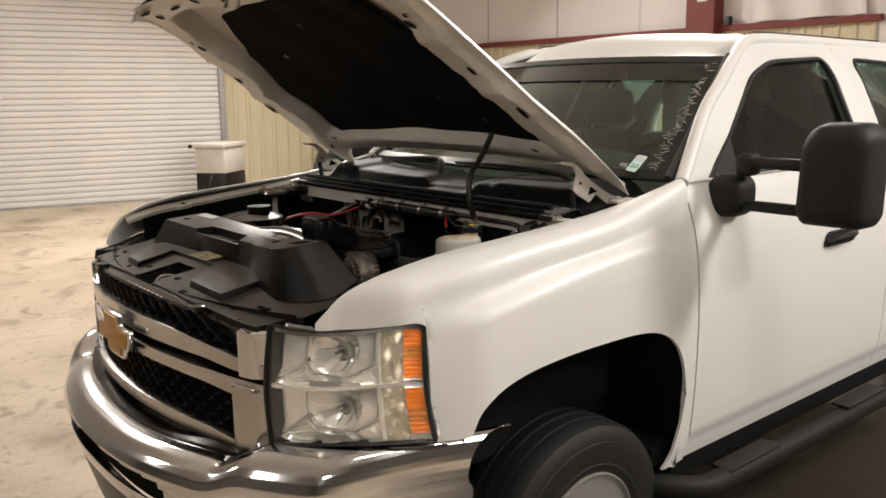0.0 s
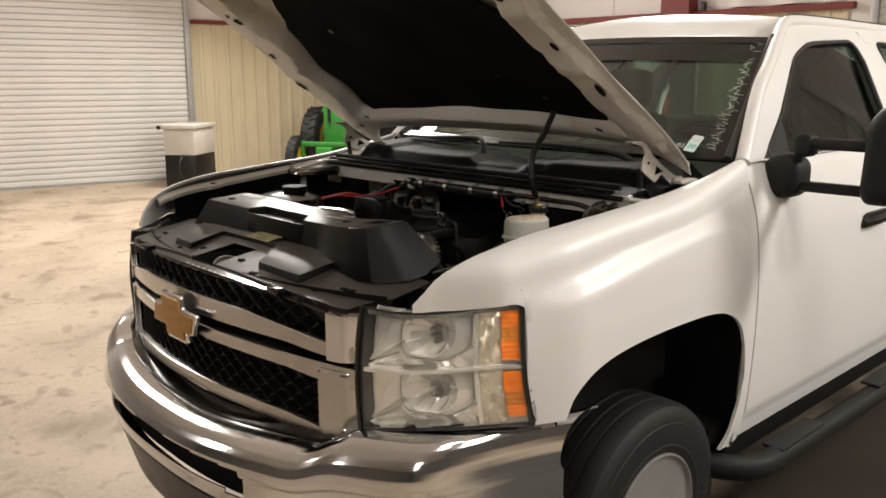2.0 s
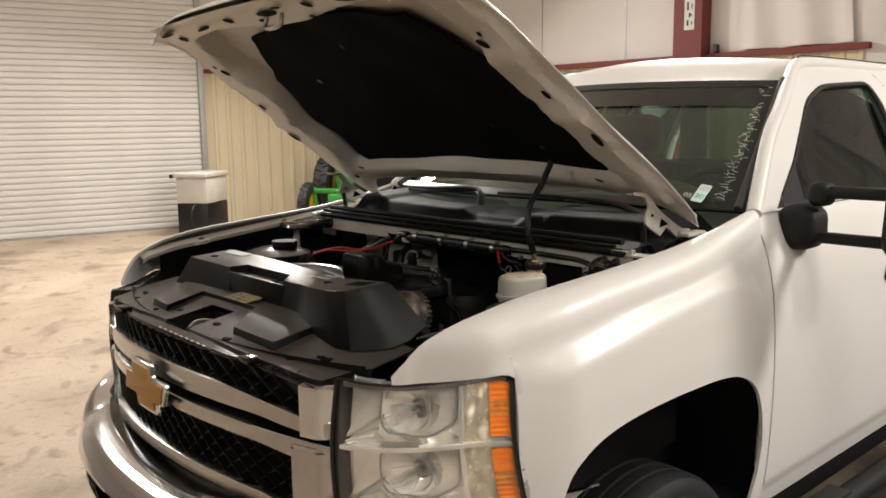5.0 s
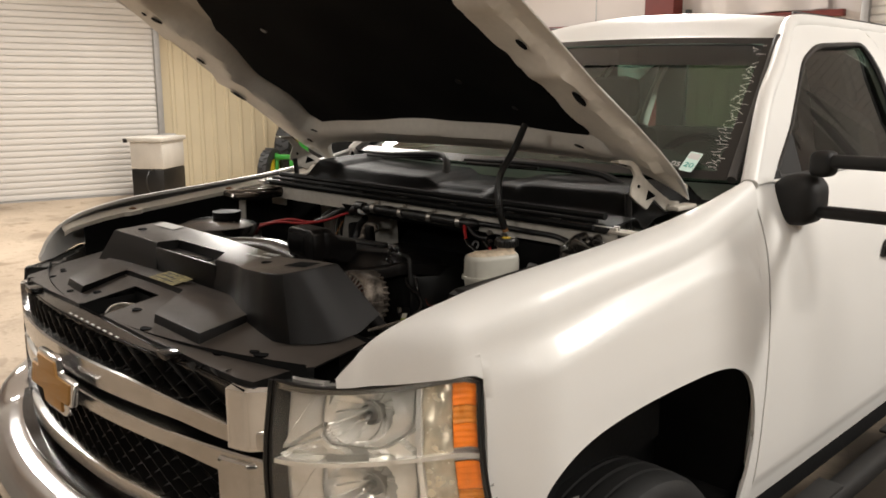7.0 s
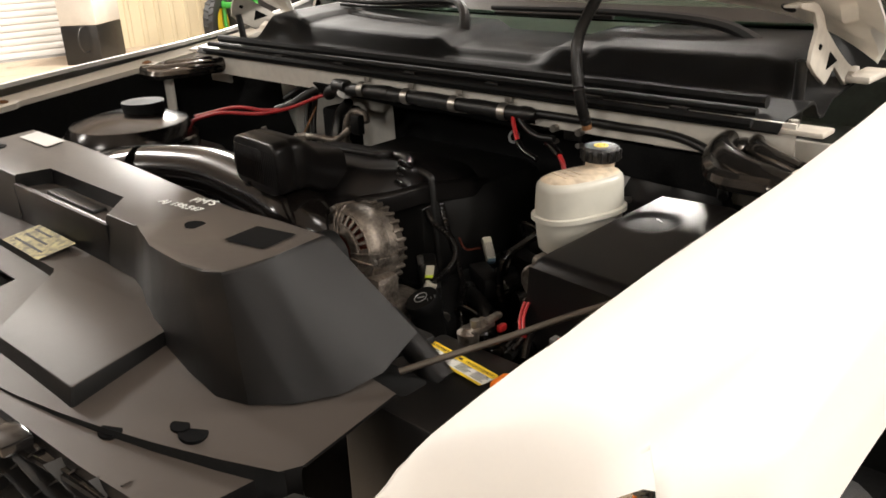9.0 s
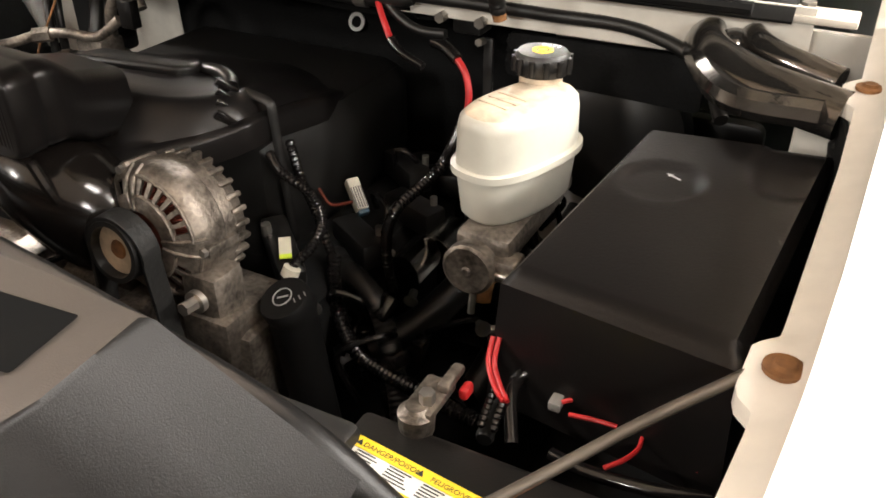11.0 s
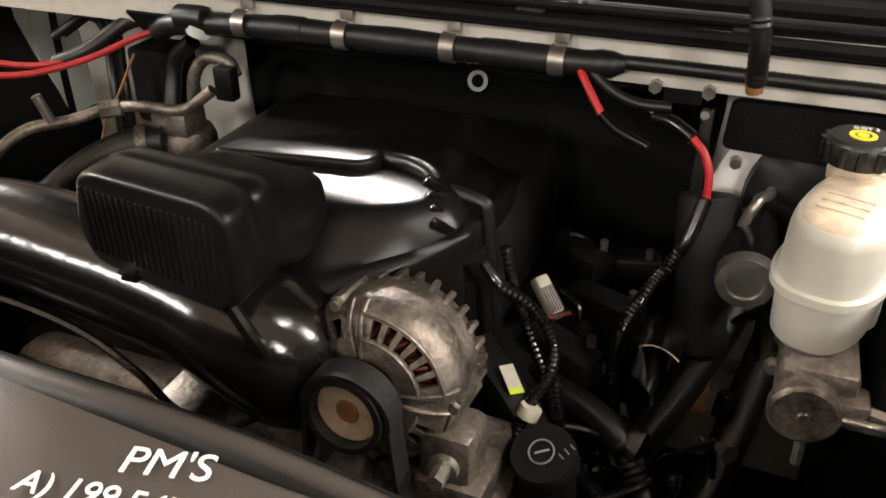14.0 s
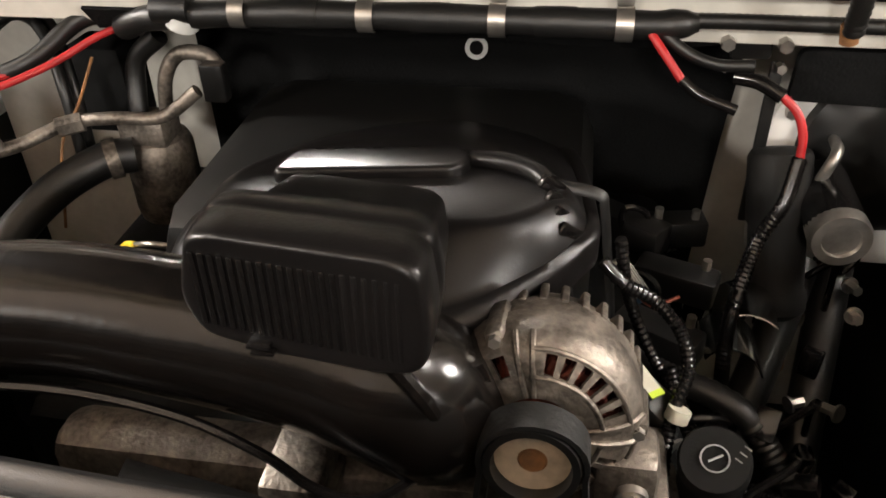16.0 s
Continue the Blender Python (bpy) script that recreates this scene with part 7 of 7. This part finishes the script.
hose("black_hose", [(0.690, 0.455, 1.17), (0.676, 0.484, 1.185), (0.675, 0.506, 1.19), (0.70, 0.526, 1.195), (0.747, 0.531, 1.197), (0.79, 0.523, 1.195), (0.83, 0.50, 1.19)], 0.0055, BLKGLOSS, "black hose loop")
hose("black_hose", [(0.72, 0.455, 1.175), (0.75, 0.448, 1.178), (0.79, 0.450, 1.18), (0.83, 0.46, 1.18)], 0.005, BLKGLOSS)
for k in range(2):
    hose("wire_spring", [(0.662 + 0.010 * k, 0.487, 1.187), (0.664 + 0.010 * k, 0.468, 1.185), (0.667 + 0.010 * k, 0.450, 1.182)], 0.0022, BLKGLOSS, "", 0.0014, n=8, pitch=0.0045)
part("wire_connector", box(B(), (0.704, 0.486, 1.184), (0.714, 0.500, 1.192), 0.002), SEATF, truck, "small grey wire connector")
hose("wiring_loom", [(0.66, 0.52, 1.15), (0.665, 0.48, 1.17), (0.67, 0.45, 1.17)], 0.006, BLK, "", 0.0014)
BARE = mat("bare_brace", (0.09, 0.075, 0.06), 0.5, 0.5, vary=0.3, scale=20)
hose("brace_rod", [(0.842, 0.456, 1.303), (0.79, 0.405, 1.281), (0.748, 0.357, 1.263), (0.672, 0.268, 1.233)], 0.0037, BARE, "bare steel brace rod")

# passenger side: air conditioning, air filter, hoses
ac = part("accumulator", lathe(B(), [(0.0, -0.10), (0.040, -0.095), (0.043, -0.08), (0.043, 0.0), (0.038, 0.012), (0.030, 0.016), (0.0, 0.017)], Matrix.Translation((-0.275, 0.985, 1.145)), 28), ALU, truck, "aluminium accumulator can")
part("fitting_block", box(B(), (-0.305, 0.95, 1.155), (-0.245, 1.0, 1.19), 0.006), ALU, ac)
hose("ac_pipe", [(-0.255, 0.985, 1.185), (-0.245, 0.985, 1.235), (-0.225, 0.99, 1.262), (-0.19, 0.99, 1.262), (-0.175, 0.985, 1.245)], 0.009, ALU, "aluminium pipe", parent=ac)
hose("ac_pipe", [(-0.19, 0.95, 1.235), (-0.235, 0.94, 1.205), (-0.29, 0.93, 1.205), (-0.345, 0.925, 1.198), (-0.39, 0.89, 1.185), (-0.43, 0.85, 1.18), (-0.45, 0.80, 1.15), (-0.445, 0.74, 1.08)], 0.008, ALU, "bent aluminium pipe", parent=ac)
part("pipe_nut", cyl(B(), (-0.33, 0.929, 1.199), (-0.355, 0.915, 1.196), 0.0125, n=6), ALU, ac)
part("valve", cyl(B(), (-0.405, 0.875, 1.185), (-0.415, 0.868, 1.225), 0.007, n=10), STEEL, ac)
part("grey_connector", box(B(), (-0.180, 0.94, 1.225), (-0.152, 0.96, 1.27), 0.004), GREYPL, truck, "grey connector hanging from the loom")
part("loom_tie", cyl(B(), (-0.186, 0.938, 1.317), (-0.180, 0.936, 1.33), 0.0185, n=16), PAPER, truck)
hose("heater_hose", [(-0.285, 0.945, 1.15), (-0.315, 0.925, 1.15), (-0.36, 0.88, 1.13), (-0.40, 0.82, 1.09), (-0.43, 0.75, 1.04), (-0.45, 0.66, 0.99)], 0.022, BLK, "thick black hose")
hose("hose_clamp", [(-0.300, 0.935, 1.151), (-0.312, 0.927, 1.15)], 0.025, ALU)
hose("red_cable", [(-0.258, 0.962, 1.306), (-0.29, 0.945, 1.298), (-0.34, 0.90, 1.275), (-0.40, 0.85, 1.262), (-0.50, 0.80, 1.26), (-0.62, 0.76, 1.22)], 0.0042, REDW, "red battery cable")
hose("red_cable", [(-0.262, 0.966, 1.313), (-0.30, 0.962, 1.312), (-0.335, 0.95, 1.30)], 0.0042, REDW)
hose("red_cable", [(-0.37, 0.91, 1.268), (-0.42, 0.88, 1.262), (-0.50, 0.85, 1.265), (-0.60, 0.80, 1.24)], 0.0042, REDW, "red battery cable")
hose("black_sleeve", [(-0.295, 0.965, 1.316), (-0.325, 0.955, 1.306), (-0.36, 0.92, 1.278), (-0.40, 0.90, 1.262)], 0.010, BLK, "taped cable")
for dy in (0.0, 0.02):
    hose("black_hose", [(-0.50, 1.0 + dy, 1.26), (-0.45, 1.02 + dy, 1.29), (-0.40, 1.0 + dy, 1.28), (-0.365, 0.96 + dy, 1.22), (-0.36, 0.95 + dy, 1.12)], 0.007, BLK)
hose("black_hose", [(-0.25, 1.0, 1.28), (-0.285, 1.0, 1.25), (-0.29, 0.99, 1.21), (-0.285, 0.97, 1.17)], 0.012, BLK)
hose("thin_wire", [(-0.31, 0.95, 1.27), (-0.33, 0.93, 1.22), (-0.36, 0.92, 1.17), (-0.36, 0.88, 1.08)], 0.0018, RUST)
part("dark_bracket", box(B(), (-0.42, 1.05, 1.12), (-0.34, 1.12, 1.24), 0.01), DARK, truck)
dp = part("dipstick", tube(B(), [(-0.205, 0.765, 1.148), (-0.19, 0.755, 1.155), (-0.195, 0.745, 1.15), (-0.21, 0.75, 1.145), (-0.205, 0.765, 1.148)], 0.0035, 8), YELLOW, eng, "yellow dipstick ring")
hose("dipstick_tube", [(-0.19, 0.755, 1.155), (-0.165, 0.745, 1.165), (-0.14, 0.75, 1.16)], 0.003, STEEL, parent=dp)
fb2 = part("air_filter_box", box(B(), (-0.76, 0.44, 0.95), (-0.44, 0.80, 1.20), 0.04), BLK, truck, "black air filter housing with a steel band")
part("filter_lid", lathe(B(), [(0.15, -0.06), (0.15, 0.0), (0.13, 0.03), (0.08, 0.045), (0.0, 0.05)], Matrix.Translation((-0.58, 0.62, 1.235)), 36), BLKGLOSS, fb2)
part("filter_cap", lathe(B(), [(0.045, -0.02), (0.048, 0.03), (0.0, 0.034)], Matrix.Translation((-0.58, 0.66, 1.275)), 24), COWLPL, fb2)
part("steel_band", tube(B(), [(-0.58 + 0.155 * math.cos(a), 0.62 + 0.155 * math.sin(a), 1.232) for a in lin(-2.4, 0.6, 20)], 0.004, 6, 1), CHROME, fb2)
part("inlet_pipe", tube(B(), [(-0.50, 0.50, 1.15), (-0.44, 0.50, 1.18), (-0.36, 0.53, 1.20)], 0.06, 18), BLKGLOSS, fb2)
# ---- things along the side wall ----
# space heater on its black base
HM = Matrix.Translation((-10.35, 4.95, 0)) @ Matrix.Rotation(radians(-52), 4, "Z")
heater = thing("space_heater", (-10.35, 4.95, 0), "pale enamel space heater on a black base", "heater")
part("base", box(B(), (-0.36, -0.26, 0.0), (0.36, 0.26, 0.52), 0.015, m=HM), BLK, heater, "black metal base")
part("cabinet", box(B(), (-0.36, -0.26, 0.524), (0.36, 0.26, 0.93), 0.012, m=HM), HEATW, heater)
part("top", box(B(), (-0.42, -0.30, 0.934), (0.40, 0.28, 1.0), 0.012, m=HM), HEATW, heater)
part("shelf_opening", box(B(), (-0.364, -0.20, 0.05), (-0.352, 0.20, 0.46), 0.004, m=HM), VOID, heater)
part("front_lip", box(B(), (-0.38, -0.33, 0.95), (0.41, -0.295, 1.005), 0.008, m=HM), HEATW, heater)
part("corner_knob", box(B(), (0.37, -0.335, 0.925), (0.43, -0.28, 0.985), 0.01, m=HM), BLK, heater)
part("seam_line", box(B(), (-0.362, -0.262, 0.52), (0.362, -0.255, 0.532), 0.002, m=HM), GALV, heater)
part("side_handle", box(B(), (-0.46, -0.22, 0.90), (-0.42, 0.10, 1.02), 0.01, m=HM), GALV, heater)
for k in range(4):
    part("vent_slat", box(B(), (-0.375, -0.22, 0.10 + 0.10 * k), (-0.362, 0.22, 0.15 + 0.10 * k), 0.004, m=HM), BLKGLOSS, heater)
part("cord", tube(B(), [HM @ Vector(p) for p in ((0.36, 0.1, 0.52), (0.50, 0.1, 0.50), (0.60, 0.1, 0.36), (0.52, 0.1, 0.20), (0.37, 0.1, 0.18))], 0.010, 6), BLK, heater)

# tractor, partly hidden
TR = Matrix.Translation((-9.37, 7.24, 0)) @ Matrix.Rotation(radians(125.6), 4, "Z")
tractor = thing("tractor", (-9.37, 7.24, 0), "green farm tractor with yellow wheel centres", "tractor")


def tractor_wheel(x, y, r, w):
    m = TR @ Matrix.Translation((x, y, r)) @ Matrix.Rotation(radians(90), 4, "X")
    t = part("wheel", lathe(B(), [(r * 0.62, -w / 2), (r * 0.9, -w / 2), (r * 0.97, -w * 0.38), (r * 0.97, w * 0.38), (r * 0.9, w / 2), (r * 0.62, w / 2), (r * 0.60, 0), (r * 0.62, -w / 2)], m, 32), RUBBER, tractor, "black tractor wheel with yellow rim")
    part("rim", lathe(B(), [(r * 0.62, -w * 0.3), (r * 0.5, -w * 0.1), (r * 0.15, -w * 0.1), (r * 0.1, -w * 0.25), (0.0, -w * 0.25)], m, 24), YELPAINT, t)
    part("rim", lathe(B(), [(r * 0.62, w * 0.3), (r * 0.5, w * 0.1), (r * 0.15, w * 0.1), (r * 0.1, w * 0.25), (0.0, w * 0.25)], m, 24), YELPAINT, t)
    for k in range(22):
        a = 2 * math.pi * k / 22
        for sgn in (1, -1):
            part("tread_lug", box(B(), (r * 0.95, -0.014, 0), (r * 1.0, 0.014, w * 0.46 * sgn), 0.004, 1, m=m @ Matrix.Rotation(a + 0.14 * (sgn > 0), 4, "Z") @ Matrix.Rotation(radians(25 * sgn), 4, "X")), RUBBER, t)


tractor_wheel(0.55, 0.60, 0.61, 0.30)
tractor_wheel(0.55, -0.60, 0.61, 0.30)
tractor_wheel(-0.75, 0.5, 0.40, 0.17)
tractor_wheel(-0.75, -0.5, 0.40, 0.17)
part("bonnet", box(B(), (-0.28, -0.20, 0.62), (0.50, 0.22, 1.30), 0.06, 3, m=TR), GREEN, tractor, "green bonnet")
part("chassis", box(B(), (-0.9, -0.14, 0.42), (0.75, 0.14, 0.62), 0.02, m=TR), GREEN, tractor)
part("axle", box(B(), (-0.79, -0.46, 0.62), (-0.71, 0.46, 0.70), 0.02, m=TR), GREEN, tractor)
part("fender", tube(B(), [TR @ Vector((0.55 + 0.66 * math.cos(a), 0.38, 0.61 + 0.66 * math.sin(a))) for a in lin(0.6, 2.2, 10)], 0.03, 8, 2, flat=0.4), GREEN, tractor)
part("king_pin", cyl(B(), TR @ Vector((-0.75, 0.40, 0.36)), TR @ Vector((-0.75, 0.40, 0.72)), 0.03, n=12), GREEN, tractor)
part("rear_axle", box(B(), (0.47, -0.5, 0.53), (0.63, 0.5, 0.69), 0.03, m=TR), GREEN, tractor)
part("seat", box(B(), (0.42, -0.2, 0.95), (0.75, 0.2, 1.10), 0.04, m=TR), YELPAINT, tractor, "yellow seat")
part("steering_wheel", tube(B(), [TR @ Vector((0.22 + 0.05 * math.cos(a), 0.17 * math.sin(a), 1.22 + 0.15 * math.cos(a))) for a in lin(0, 2 * math.pi, 20)], 0.012, 6, 1), BLK, tractor)
part("exhaust", tube(B(), [TR @ Vector((-0.3, 0.1, 1.0)), TR @ Vector((-0.3, 0.1, 1.45))], 0.025, 8), BLK, tractor)
